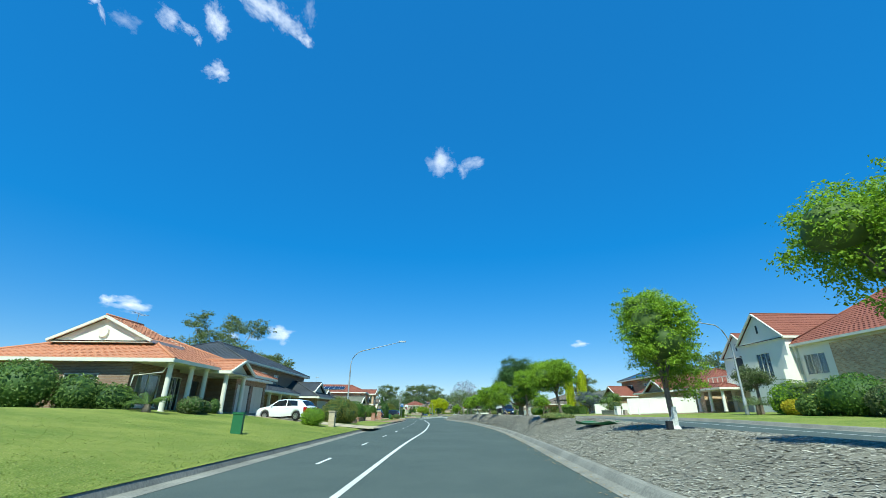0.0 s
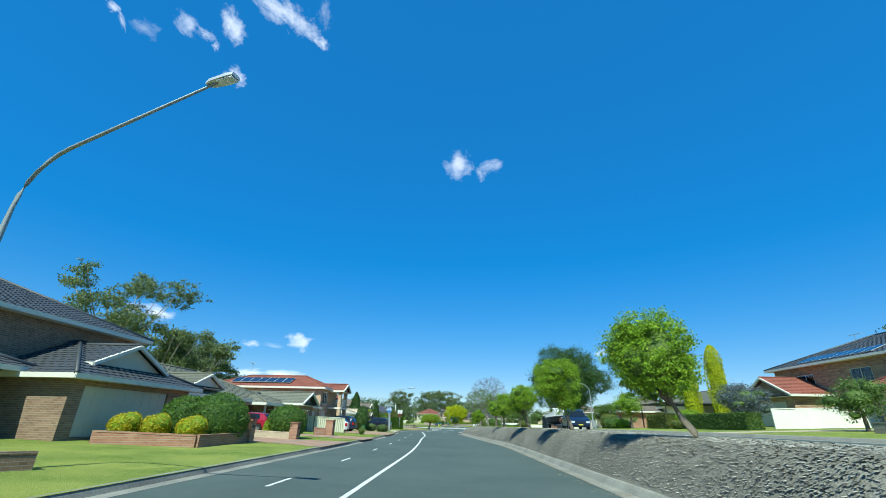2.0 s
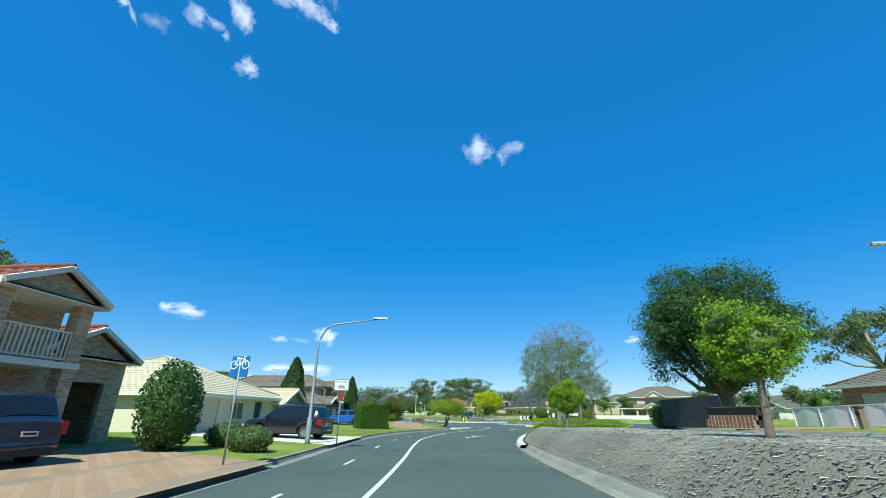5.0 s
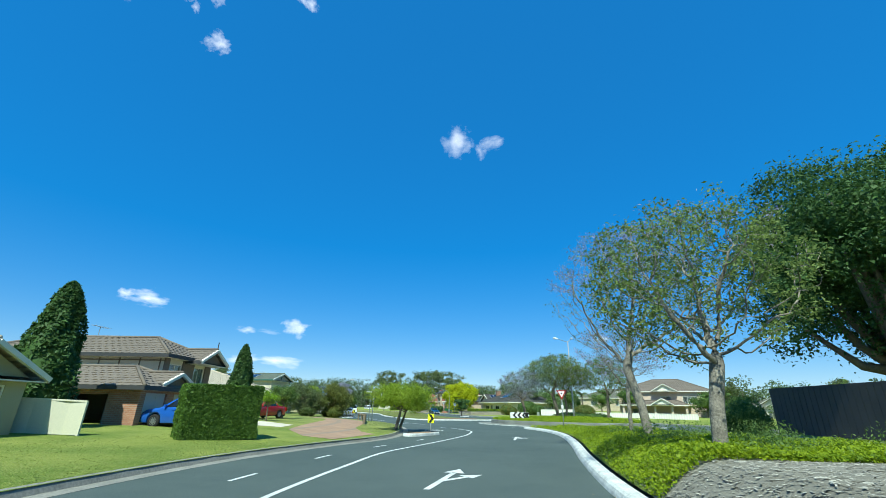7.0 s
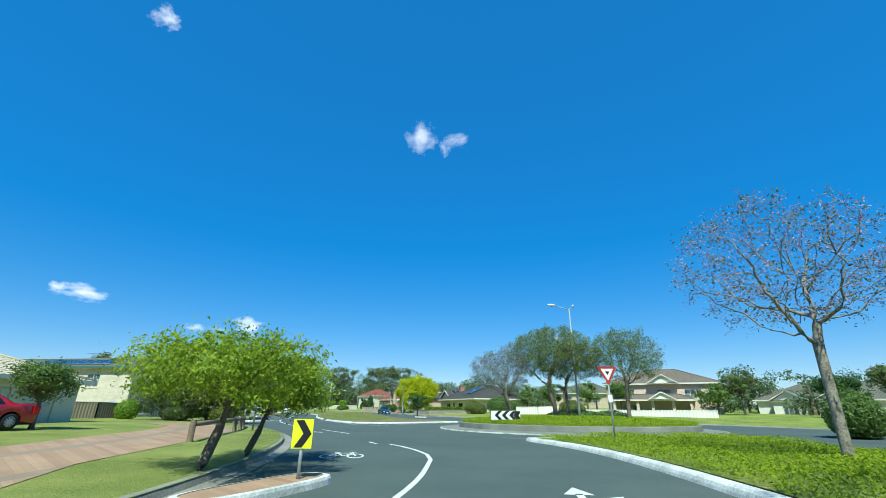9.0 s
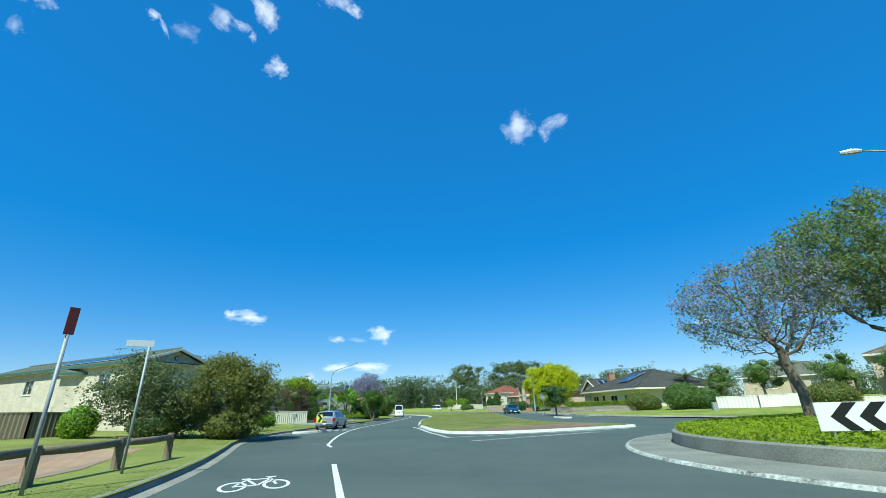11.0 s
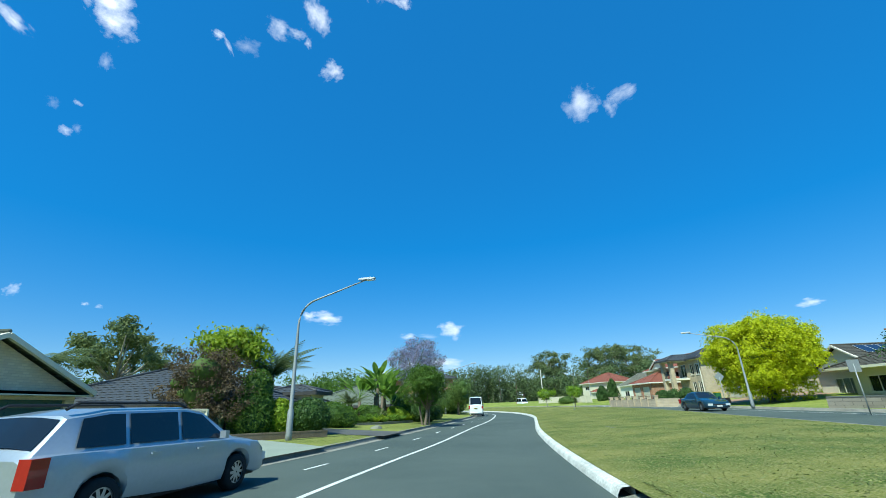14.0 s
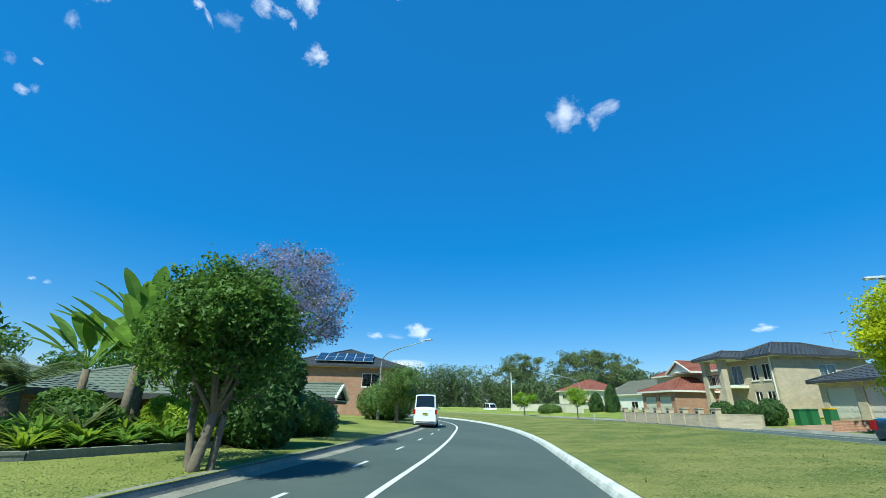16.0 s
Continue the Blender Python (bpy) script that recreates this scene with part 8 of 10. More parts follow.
# ---- median trees ----
ST = "young street tree with bright green leaves in bark mulch"
def street_tree(x, y, crown, lean, seed, label=ST, leaves=40000):
    return tree(label, on_median(x, y), crown, (0.085, 0.06), leaves, 0.06, "street", seed=seed, group="street trees on the median", inner=0.3, limbs=9, clumps=10, small=0.46, lean=lean, reach=0.7, tuft=0.09)


first = street_tree(6.9, 13.4, (2.65, 1.6, 1.5, 1.85), (-0.1, 0), 110)
street_tree(7.8, 6.0, (3.1, 2.15, 2.0, 1.95), (-0.15, 0), 109)
street_tree(6.95, 25.9, (2.3, 1.55, 1.45, 1.25), (-0.3, 0), 114, "young street tree with a broad flat crown of bright leaves")
street_tree(7.1, 37.15, (2.5, 1.35, 1.3, 1.5), (0, 0), 111)
street_tree(7.0, 47.6, (2.15, 1.3, 1.4, 1.65), (-0.5, 0.35), 117, "young street tree leaning over, with bright green leaves")
street_tree(6.4, 58.0, (2.1, 1.35, 1.35, 1.4), (-0.35, 0.1), 118)
street_tree(5.75, 67.0, (1.8, 1.1, 1.1, 1.2), (-0.6, 0.2), 112, "young street tree leaning over, with bright green leaves", 36000)
street_tree(4.9, 76.6, (1.9, 1.2, 1.15, 1.2), (-0.1, 0), 119, leaves=20000)
street_tree(5.2, 90.5, (2.0, 1.25, 1.2, 1.05), (0.1, 0), 116, leaves=14000)
street_tree(3.5, 105.7, (1.6, 0.98, 0.95, 0.98), (0.1, 0.1), 115, "young street tree with lime green leaves hanging low to one side", 30000)
part("trunk_guard", tubes(([(0, 0, 0), (0, 0, 0.1), (0, 0, 0.62)], [0.17, 0.115, 0.105]), seg=10), M["white_kerb"], first)
part("drip_box", boxes((-0.35, -0.2, -0.3, -0.15, 0, 0.22)), M["black_plastic"], first)
bush("patch of low yellow weeds round a trunk", on_median(6.3, 24.5), [(0, 0, 0.05, 0.9, 0.8, 0.2)], 1500, 0.06, "dry", 113, name="weeds", category="weeds")
t = thing("pit_lid", "concrete pit lid with torn green mesh on the mulch", "pit cover", on_median(6.9, 19.6, 10))
part("slab", boxes((-0.65, 0.75, -0.4, 0.4, 0.02, 0.1)), M["concrete"], t)
bm = bmesh.new()
for k in range(12):
    a, b = k * math.tau / 12, (k + 1) * math.tau / 12
    z0, z1 = 0.12 + 0.07 * math.sin(k * 2.3), 0.12 + 0.07 * math.sin((k + 1) * 2.3)
    bm.faces.new([bm.verts.new((q * r * math.cos(g_), 0.6 * r * math.sin(g_), zz)) for r, g_, zz, q in ((1.15, a, z0, 1), (1.15, b, z1, 1), (0.8, b, 0.02, 1), (0.8, a, 0.02, 1))])
part("mesh", bm, M["bin_green"], t)

# ---- across the road: white house with red tiles ----
h = house("two-storey white house with red tiled gables and a balcony", east(29.5, 41, z=1.75))
block(h, -3.2, 2.8, 1.4, 11, 0, 6.2, M["white_render"], "red_tile", kind="gable_y", over=0.22, pitch=40, openings=[("f", -1.2, 0.6, 2.9, 5.2, "glassdoor"), ("l", 2, 4, 3, 4.4, "win")])
block(h, -9.2, -4.0, 3.4, 11, 0, 5.6, M["white_render"], "red_tile", kind="gable_y", over=0.22, pitch=41, openings=[("f", -7.6, -5.6, 3.1, 4.6, "win2"), ("f", -8.6, -6.8, 0.02, 2.1, "pale_door")])
block(h, 2.8, 13, 2.2, 12, 0, 5.4, M["white_render"], "red_tile", over=0.5, pitch=36, openings=[("f", 3.4, 5.6, 2.9, 4.6, "win2"), ("f", 8.6, 10.6, 2.9, 4.6, "win"), ("f", 3.6, 5.4, 0.5, 2.0, "win"), ("l", 2, 4, 3, 4.4, "win")])
part("brick_facing", boxes((6.4, 13.0, 2.1, 2.2, 0, 5.2)), M["tan_brick"], h)
part("buttress", boxes((2.7, 3.1, 0.4, 1.4, 0, 3.4), (2.72, 3.08, 0.8, 1.4, 3.4, 4.6)), M["white_render"], h)
part("arch_window", tubes(([(-6.6, 3.33, 4.75), (-6.6, 3.41, 4.75)], 0.85), seg=24), M["dark_trim"], h)
part("arch_rim", tubes(([(-6.6 + 0.92 * math.cos(k * math.pi / 12), 3.34, 4.75 + 0.92 * math.sin(k * math.pi / 12)) for k in range(13)], 0.07), seg=6), M["trim"], h)
for cx, cy, cz in ((-6.6, 3.36, 6.3), (-0.2, 1.36, 7.1)):
    part("slot_vent", boxes((cx - 0.1, cx + 0.1, cy, cy + 0.06, cz, cz + 0.75)), M["dark_trim"], h)
part("balcony_floor", boxes((-9.6, -3.2, 1.2, 3.4, 2.45, 2.65)), M["trim"], h)
part("top_rail", boxes((-9.6, -3.3, 1.22, 1.28, 3.55, 3.62)), M["trim"], h)
for k in range(8):
    part("baluster", boxes((-9.5 + 0.85 * k, -9.42 + 0.85 * k, 1.22, 1.28, 2.65, 3.56)), M["trim"], h)
roof_parts(h, -9.4, -4.6, -0.6, 1.4, 2.3, "hip", 22, 0.3, M["red_tile"], M["trim"], M["white_render"])
for cx in (-9.2, -7.0, -4.8):
    column(h, cx, -0.4, 0, 2.4, 0.16)
for i, (x, y, r, lf) in enumerate(((24.5, 30.6, 1.6, "street"), (24.8, 28, 1.5, "olive"), (23.6, 25.2, 1.7, "garden"), (25.4, 32.0, 1.1, "garden"), (23.4, 29.6, 0.7, "yellow"), (22.6, 27.0, 0.9, "mid"), (23.4, 22.8, 1.2, "olive"))):
    bush("mixed garden shrubs in front of the white house", on_right(x, y), [(0, 0, r * 0.6, r, r, r * 0.75), (0.5, r * 0.7, r * 0.4, r * 0.8, r * 0.8, r * 0.5)], 3500, 0.1, lf, 120 + i, flowers=150 if i % 2 else 0)
palm("feathery palm with several arching fronds in the garden", on_right(24.6, 29.4), 1.5, 18, 1.9, 0.3, "palm", True, 0.13, (0.3, 1.25), (0.8, 1.5), 126)
palm("low palm with arching fronds in the garden", on_right(23.2, 32.8), 0.8, 20, 1.9, 0.3, "palm", True, 0.15, (0.2, 1.2), (0.8, 1.5), 127)
tree("small spreading grey green tree in the front garden", on_right(24.2, 33.8), (2.6, 1.2, 1.2, 0.95), (0.12, 0.08), 5500, 0.1, "olive", seed=128)
street_lamp(LAMPS, (22.2, 32.6, right_z(22.2, 32.6)), (17.1, 31.35, 8.15), (0.66, 0.96))

# ---- across the road: red roofed low house ----
h = house("single-storey brick house with red tiled roof and white garage", east(29, 60, z=1.7))
block(h, -8.5, 8.5, 1.5, 12, 0, 2.6, M["tan_brick"], "red_tile", over=0.6, pitch=24, openings=[("f", -6.5, -4.5, 0.6, 2.1, "win"), ("f", -2, -0.8, 0.05, 2.1, "door"), ("f", 1, 3, 0.6, 2.1, "win")])
block(h, -2.5, 2.5, 0.2, 8, 0, 2.5, M["tan_brick"], "red_tile", kind="gable_y", over=0.5, pitch=26, openings=[("f", -1.5, 1.5, 0.4, 2.0, "win2")])
fence_panels("white smooth boundary wall beside the drive", [(22.8, 54.6), (30, 52.6)], 1.75, M["white_render"], rib=3.0, z=right_z, name="boundary_wall", category="wall")
brick_wall("low stone garden wall with white posts", [(21.2, 51.5), (21.0, 58.5)], 0.45, 0.3, "stone_block", z=right_z)
for k in range(4):
    t = thing("bollard", "short white post on the garden wall line", "bollard", on_right(20.7, 47 + k * 2.2), group="white posts")
    part("post", tubes(([(0, 0, -0.05), (0, 0, 0.55), (0, 0, 0.62)], [0.07, 0.07, 0.03]), seg=10), M["white_render"], t)
mailbox("white rendered letterbox block", on_right(20.6, 52.4, -90), 0.7, 0.45, 0.85, "white_render", "white_render")
tree("small dense dark green tree in the garden", on_right(23.6, 62.0), (1.75, 1.5, 1.5, 1.15), (0.1, 0.07), 5500, 0.1, "mid", seed=130)
bush("low garden shrub with pale flowers", on_right(22.6, 58.2), [(0, 0, 0.7, 0.8, 1.0, 0.9)], 1800, 0.09, "olive", 131, flowers=120)
drive([(16.3, 47.5), (18, 47.5), (29, 47)], [(16.3, 51.5), (18, 51.5), (29, 52)], M["red_paving"], "brown brick driveway across the verge", z=right_z)
drive([(16.3, 62.5), (18, 62.6), (28, 63)], [(16.3, 65.5), (18, 65.4), (28, 66)], M["tan_paving"], "tan paved driveway", z=right_z)

# ---- across the road: speckled brick house ----
h = house("two-storey speckled brick house with dark roof and solar panels", east(33, 75, z=1.75))
block(h, -8, 7, 1, 13, 0, 5.3, M["speckled_brick"], "dark_tile", over=0.6, pitch=22, openings=[("f", -5, -3, 3.2, 4.6, "darkwin"), ("f", 1, 3, 3.2, 4.6, "darkwin"), ("f", -5, -3, 0.6, 2.1, "win"), ("r", 3, 5, 3.2, 4.6, "darkwin"), ("l", 3, 5, 3.2, 4.6, "darkwin")])
solar(h, (-4.5, 0.9, 5.58), (1, 0, 0), (0, 1, 0.4), 8, 1)
block(h, -7.5, -1.5, -2.5, 1, 0, 2.5, M["speckled_brick"], "red_tile", kind="gable_y", over=0.5, pitch=26, openings=[("f", -6.5, -2.5, 0.02, 2.1, "pale_door")])
part("white_fin", boxes((6.6, 7.3, -0.2, 1.0, 0, 4.2)), M["white_render"], h)
antenna(h, (-3, 6, 7.4), 1.0)
cypress("slim golden green pencil pine", on_right(22.9, 78.9), 6.9, 0.72, "gold", 7000, 132, 0.08, 7.0)
cypress("slim golden green pencil pine", on_right(24.6, 77.2), 7.3, 0.78, "gold", 7000, 133, 0.08, 7.0)
tree("grey blue feathery shrub tree", on_right(24.2, 73.2), (2.2, 2.1, 2.3, 1.6), (0.12, 0.08), 9000, 0.11, "blue", seed=134)
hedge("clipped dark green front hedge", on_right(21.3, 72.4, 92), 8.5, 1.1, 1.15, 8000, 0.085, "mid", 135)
bush("bright green rounded garden shrub", on_right(22.0, 78.2), [(0, 0, 0.7, 1.2, 1.3, 0.9)], 3000, 0.09, "street", 136)
bush("red leaved low shrub", on_right(20.6, 77.6), [(0, 0, 0.35, 0.6, 0.6, 0.4)], 900, 0.08, "rust", 137)
hedge("clipped reddish brown hedge", on_right(21.0, 81.6, 90), 4.6, 1.3, 1.3, 5200, 0.085, "rust", 138)
fence_panels("white boundary wall beside the garden", [(24, 70), (33, 69)], 1.4, M["white_render"], rib=3.0, z=right_z, name="boundary_wall", category="wall")

# ---- across the road: grey roofed house with carport ----
h = house("low white house with grey roof and an open carport", east(29.5, 97, z=1.5))
block(h, -12, 8, 2, 13, 0, 2.6, M["white_render"], "grey_tile", over=0.6, pitch=20, openings=[("f", -10, -7, 0.5, 2.1, "win"), ("f", 2, 4, 0.6, 2.1, "win")])
part("carport_roof", boxes((2, 9.5, -5.5, 2.0, 2.5, 2.62)), M["dark_trim"], h)
for cx, cy in ((2.3, -5.2), (9.2, -5.2), (9.2, 1.5)):
    part("carport_post", boxes((cx - 0.06, cx + 0.06, cy - 0.06, cy + 0.06, -0.2, 2.5)), M["dark_trim"], h)
roof_parts(h, -6.5, -3, 0.8, 5, 2.9, "gable_y", 28, 0.25, M["grey_tile"], M["trim"], M["white_render"])
fence_panels("cream rendered boundary wall", [(23.5, 91.5), (28, 90.5)], 1.5, M["cream_render"], rib=3.0, z=right_z, name="boundary_wall", category="wall")
palm("cycad with stiff arching fronds", on_right(20.6, 89.2), 0.7, 22, 1.5, 0.24, "mid", True, 0.22, (0.2, 1.2), (0.7, 1.4), 139, "cycad", category="plant")
bush("clipped green mound shrub", on_right(19.6, 91.6), [(0, 0, 0.55, 1.1, 1.5, 0.7)], 2600, 0.08, "mid", 140)
bush("rusty leaved shrub by the wall", on_right(20.2, 95.2), [(0, 0, 0.8, 1.2, 1.3, 0.95)], 2600, 0.09, "rust", 141)
bush("low yellow green garden grass", on_right(19.2, 88.0), [(0, 0, 0.4, 0.8, 0.8, 0.6)], 900, 0.1, "lime", 142)
tree("bright green leafy tree by the carport", on_right(19.6, 86.0), (2.4, 1.5, 1.5, 1.5), (0.12, 0.08), 6000, 0.11, "street", seed=143)
tree("small green tree beside the garage", on_right(22.0, 102.5), (2.4, 1.6, 1.6, 1.4), (0.12, 0.08), 5200, 0.11, "mid", seed=144)
street_lamp(LAMPS, (18.3, 96.0, right_z(18.3, 96)), (13.4, 95.7, 7.4))
h = house("single-storey brick house with a white walled garage", east(25.5, 110, z=1.0))
block(h, -6, 5, 0, 10, 0, 2.5, M["red_brick"], "brown_tile", over=0.6, pitch=22, openings=[("f", -4.5, -1, 0.02, 2.1, "pale_door"), ("f", 1, 3, 0.6, 2, "win")])
fence_panels("white rendered front wall with brick posts", [(21.4, 105.0), (21.2, 115.2)], 1.2, M["white_render"], rib=3.0, z=right_z, name="boundary_wall", category="wall")
drive([(14.9, 106.5), (17, 106.8), (25, 106)], [(15.1, 111.5), (17, 111.0), (25, 112)], M["red_paving"], "pink brick driveway", z=right_z)
mailbox("small dark letterbox on a post", on_right(17.6, 104.5, -90), 0.25, 0.25, 1.0, "timber", "dark_trim")

# moving pair seen standing: utility and boat on its trailer
UX, UY = 11.6, 80.8
car("dark blue dual-cab utility towing a boat", pose(UX, UY, far_level(78), 0, 0, -92.5), M["car_navy"], category="utility", name="utility_truck", plate="plate", **UTE)
t = thing("boat", "white and black motor cruiser strapped on its trailer", "boat", pose(UX + 0.35, UY + 8.3, far_level(87) + 0.48, 0, 0, -92.5))
secs = [(0.0, 1.05, 0.0), (1.5, 1.12, 0.0), (3.2, 1.1, 0.02), (4.6, 0.85, 0.1), (5.6, 0.45, 0.32), (6.2, 0.06, 0.7)]
for nm, mt, lo, hi in (("hull", "black_plastic", 0.0, 0.78), ("topside", "white_render", 0.78, 1.12)):
    bm, rows = bmesh.new(), []
    for x, w, kz in secs:
        sh = 0.14 * (x / 6.2) ** 2
        if nm == "hull":
            sec = [(0, kz), (w * 0.82, kz + 0.28), (w, hi + sh), (-w, hi + sh), (-w * 0.82, kz + 0.28)]
        else:
            sec = [(w * 1.03, lo + sh), (w * 0.98, hi + sh), (-w * 0.98, hi + sh), (-w * 1.03, lo + sh)]
        rows.append([bm.verts.new((x, y, z)) for y, z in sec])
    for p, q in zip(rows, rows[1:]):
        for k in range(len(p)):
            bm.faces.new((p[k], p[(k + 1) % len(p)], q[(k + 1) % len(q)], q[k]))
    bm.faces.new(rows[0])
    bm.faces.new(rows[-1][::-1])
    bmesh.ops.recalc_face_normals(bm, faces=bm.faces[:])
    part(nm, bm, M[mt], t, smooth=False)
bm, rows = bmesh.new(), []
for x, w, z in ((1.9, 0.88, 1.2), (2.0, 0.82, 1.75), (3.3, 0.78, 1.72), (4.7, 0.5, 1.3), (5.0, 0.4, 1.2)):
    rows.append([bm.verts.new((x, y, zz)) for y, zz in ((w, 1.1), (w * 0.92, z), (-w * 0.92, z), (-w, 1.1))])
for p, q in zip(rows, rows[1:]):
    for k in range(3):
        bm.faces.new((p[k], q[k], q[k + 1], p[k + 1]))
bm.faces.new(rows[0])
part("cabin", bm, M["white_render"], t)
part("side_window", boxes((2.6, 3.6, -0.86, -0.82, 1.3, 1.55), (2.6, 3.6, 0.82, 0.86, 1.3, 1.55)), M["car_glass"], t)
part("windscreen", boxes((1.5, 3.1, -0.78, 0.78, 1.78, 2.3)), M["car_glass"], t)
part("hardtop", boxes((0.9, 3.0, -0.9, 0.9, 2.32, 2.4)), M["dark_trim"], t)
part("rail", tubes(([(3.2, 0.8, 1.2), (3.4, 0.8, 1.5), (5.2, 0.5, 1.55), (6.1, 0.0, 1.5), (5.2, -0.5, 1.55), (3.4, -0.8, 1.5), (3.2, -0.8, 1.2)], 0.02), seg=6), M["aluminium"], t)
for y in (-0.85, 0.85):
    part("canopy_post", tubes(([(1.0, y, 1.1), (1.0, y, 2.5)], 0.025), seg=6), M["aluminium"], t)
part("aerial", tubes(([(2.6, 0, 2.4), (2.6, 0, 3.1)], 0.015), seg=6), M["aluminium"], t)
part("outboard", boxes((-0.45, -0.05, -0.2, 0.2, 0.5, 1.35), (-0.3, -0.12, -0.08, 0.08, -0.15, 0.5)), M["black_plastic"], t)
t = thing("trailer", "galvanised boat trailer with twin axles", "trailer", pose(UX + 0.35, UY + 8.3, far_level(87), 0, 0, -92.5))
part("frame", tubes(([(0.1, -0.8, 0.5), (4.2, -0.6, 0.48), (7.6, 0, 0.5)], 0.05), ([(0.1, 0.8, 0.5), (4.2, 0.6, 0.48), (7.6, 0, 0.5)], 0.05), ([(0.4, -0.8, 0.5), (0.4, 0.8, 0.5)], 0.04), ([(2.6, -0.8, 0.5), (2.6, 0.8, 0.5)], 0.04), ([(5.9, 0, 0.5), (6.1, 0, 1.15)], 0.04), seg=6), M["steel"], t)
for wx in (1.4, 2.15):
    for s in (-1, 1):
        w = part("wheel", tubes(([(wx, s * 0.95 - 0.09, 0.3), (wx, s * 0.95 + 0.09, 0.3)], 0.3), seg=20), M["rubber"], t)
        part("rim", tubes(([(wx, s * 0.95 - 0.095, 0.3), (wx, s * 0.95 + 0.095, 0.3)], 0.16), seg=14), M["rim"], w)
for s in (-1, 1):
    part("mudguard", boxes((1.0, 2.55, s * 0.95 - 0.13, s * 0.95 + 0.13, 0.62, 0.66)), M["steel"], t)

# ---- fig, retaining wall ----
tree("huge dark green spreading fig tree", on_right(22.5, 126.5), (9.6, 8.3, 7.9, 6.9), (0.7, 0.5), 90000, 0.19, "dark", seed=150, clumps=46, small=0.3, limbs=16, inner=0.6, reach=0.8, tuft=0.42, low=0.95)
t = thing("retaining_wall", "brown crib block retaining wall with plants above", "retaining wall", Matrix.Translation((16.6, 112, right_z(16.6, 112))))
for r in range(5):
    bm = bmesh.new()
    for k in range(13):
        y = k * 0.52 + (0.26 if r % 2 else 0)
        box(bm, 0.14 * r, 0.14 * r + 0.32, y, y + 0.36, r * 0.3 - 0.1, r * 0.3 + 0.2)
    part("block_course", bm, M["red_brick"], t)
# backfill in near-black, so the gaps between blocks look shaded
part("backfill", boxes((0.35, 1.2, 0, 6.8, -0.2, 1.35)), M["unlit_inside"], t)
t = thing("screen_fence", "dark slatted timber screen fence on the wall", "fence", Matrix.Translation((18.0, 118.6, right_z(17.2, 120) - 0.1)))
# near-black slats carry the fig's shade; the timber itself is dark brown
for k in range(32):
    part("slat", boxes((0, 0.05, k * 0.4, k * 0.4 + 0.37, 0, 2.6)), M["dark_trim"], t)
for i, (x, y, r) in enumerate(((20.8, 139, 1.5), (24.5, 147, 1.4))):
    bush("dense green shrubs beyond the fig", on_right(x, y), [(0, 0, r * 0.8, r, r, r), (1.2, r * 0.8, r * 0.5, r, r, r * 0.7)], 5000, 0.12, "mid", 151 + i)

# ---- planted end of the median ----
rng = np.random.default_rng(160)
n = 130000
yy = 110.6 + 33.9 * rng.uniform(0, 1, n) ** 1.35
lo = np.array([right_edge(y) + 0.5 for y in yy])
hi = np.array([far_in(y) - 0.5 for y in yy])
xx = lo + (hi - lo) * rng.uniform(0, 1, n)
zz = np.array([median_z(x, y) for x, y in zip(xx, yy)]) + rng.uniform(0.03, 0.26, n) * (0.6 + 0.4 * np.sin(xx * 1.7) * np.cos(yy * 1.1))
t = tagged(np_quads("groundcover", leaf_tris(rng, np.stack([xx, yy, zz], 1), np.tile([0, -0.3, 1.0], (n, 1)), 0.037), LEAF["ground"]), "bright green leafy groundcover on the median end", "groundcover", kind="stuff")
n = 9000
yy = rng.uniform(112.0, 127.0, n)
xx = np.array([right_edge(y) + 1.6 + (far_in(y) - right_edge(y) - 2.2) * f for y, f in zip(yy, rng.uniform(0, 1, n))])
tall = np.clip(np.sin(xx * 1.9 + 0.7) * np.cos(yy * 1.3) + 0.25, 0, 1)
zz = np.array([median_z(x, y) for x, y in zip(xx, yy)]) + 0.08 + rng.uniform(0.0, 0.62, n) * tall
tagged(np_quads("weeds", leaf_quads(rng, np.stack([xx, yy, zz], 1), np.tile([0, -0.3, 0.6], (n, 1)), 0.05, 0.3), LEAF["mid"]), "taller dark green weeds standing in the groundcover", "weeds", kind="stuff")
n = 90000
aa, rr = rng.uniform(0, math.tau, n), np.sqrt(rng.uniform(0.02, 1, n)) * 9.1
xx, yy = CX + rr * np.cos(aa), CY + rr * np.sin(aa)
zz = 0.78 - 0.34 * (rr / 9.15) ** 2 + rng.uniform(0.0, 0.26, n)
tagged(np_quads("groundcover", leaf_tris(rng, np.stack([xx, yy, zz], 1), np.tile([-0.3, -0.4, 1.0], (n, 1)), 0.045), LEAF["ground"]), "bright green leafy groundcover on the roundabout island", "groundcover", kind="stuff")
JAC = "open jacaranda with pale limbs and thin new leaves"
open_tree("leafy jacaranda with fresh green tips and a forked grey trunk", on_median(4.2, 113.2), [(0, 0, -0.15), (0.1, 0, 0.9), (0.28, -0.05, 1.9)], 0.165, [(0.2, 0.2, 4.1, 2.9, 2.8, 2.3), (0.5, 0.3, 5.2, 2.2, 2.2, 1.3), (-1.1, 0.8, 4.6, 1.6, 1.6, 1.2)], 1300, 0.24, 0.34, "jac", 15000, 0.055, "jac_bark", 161, ("mauve", 1200, 0.04, 0.5), "jacarandas", 0.13)
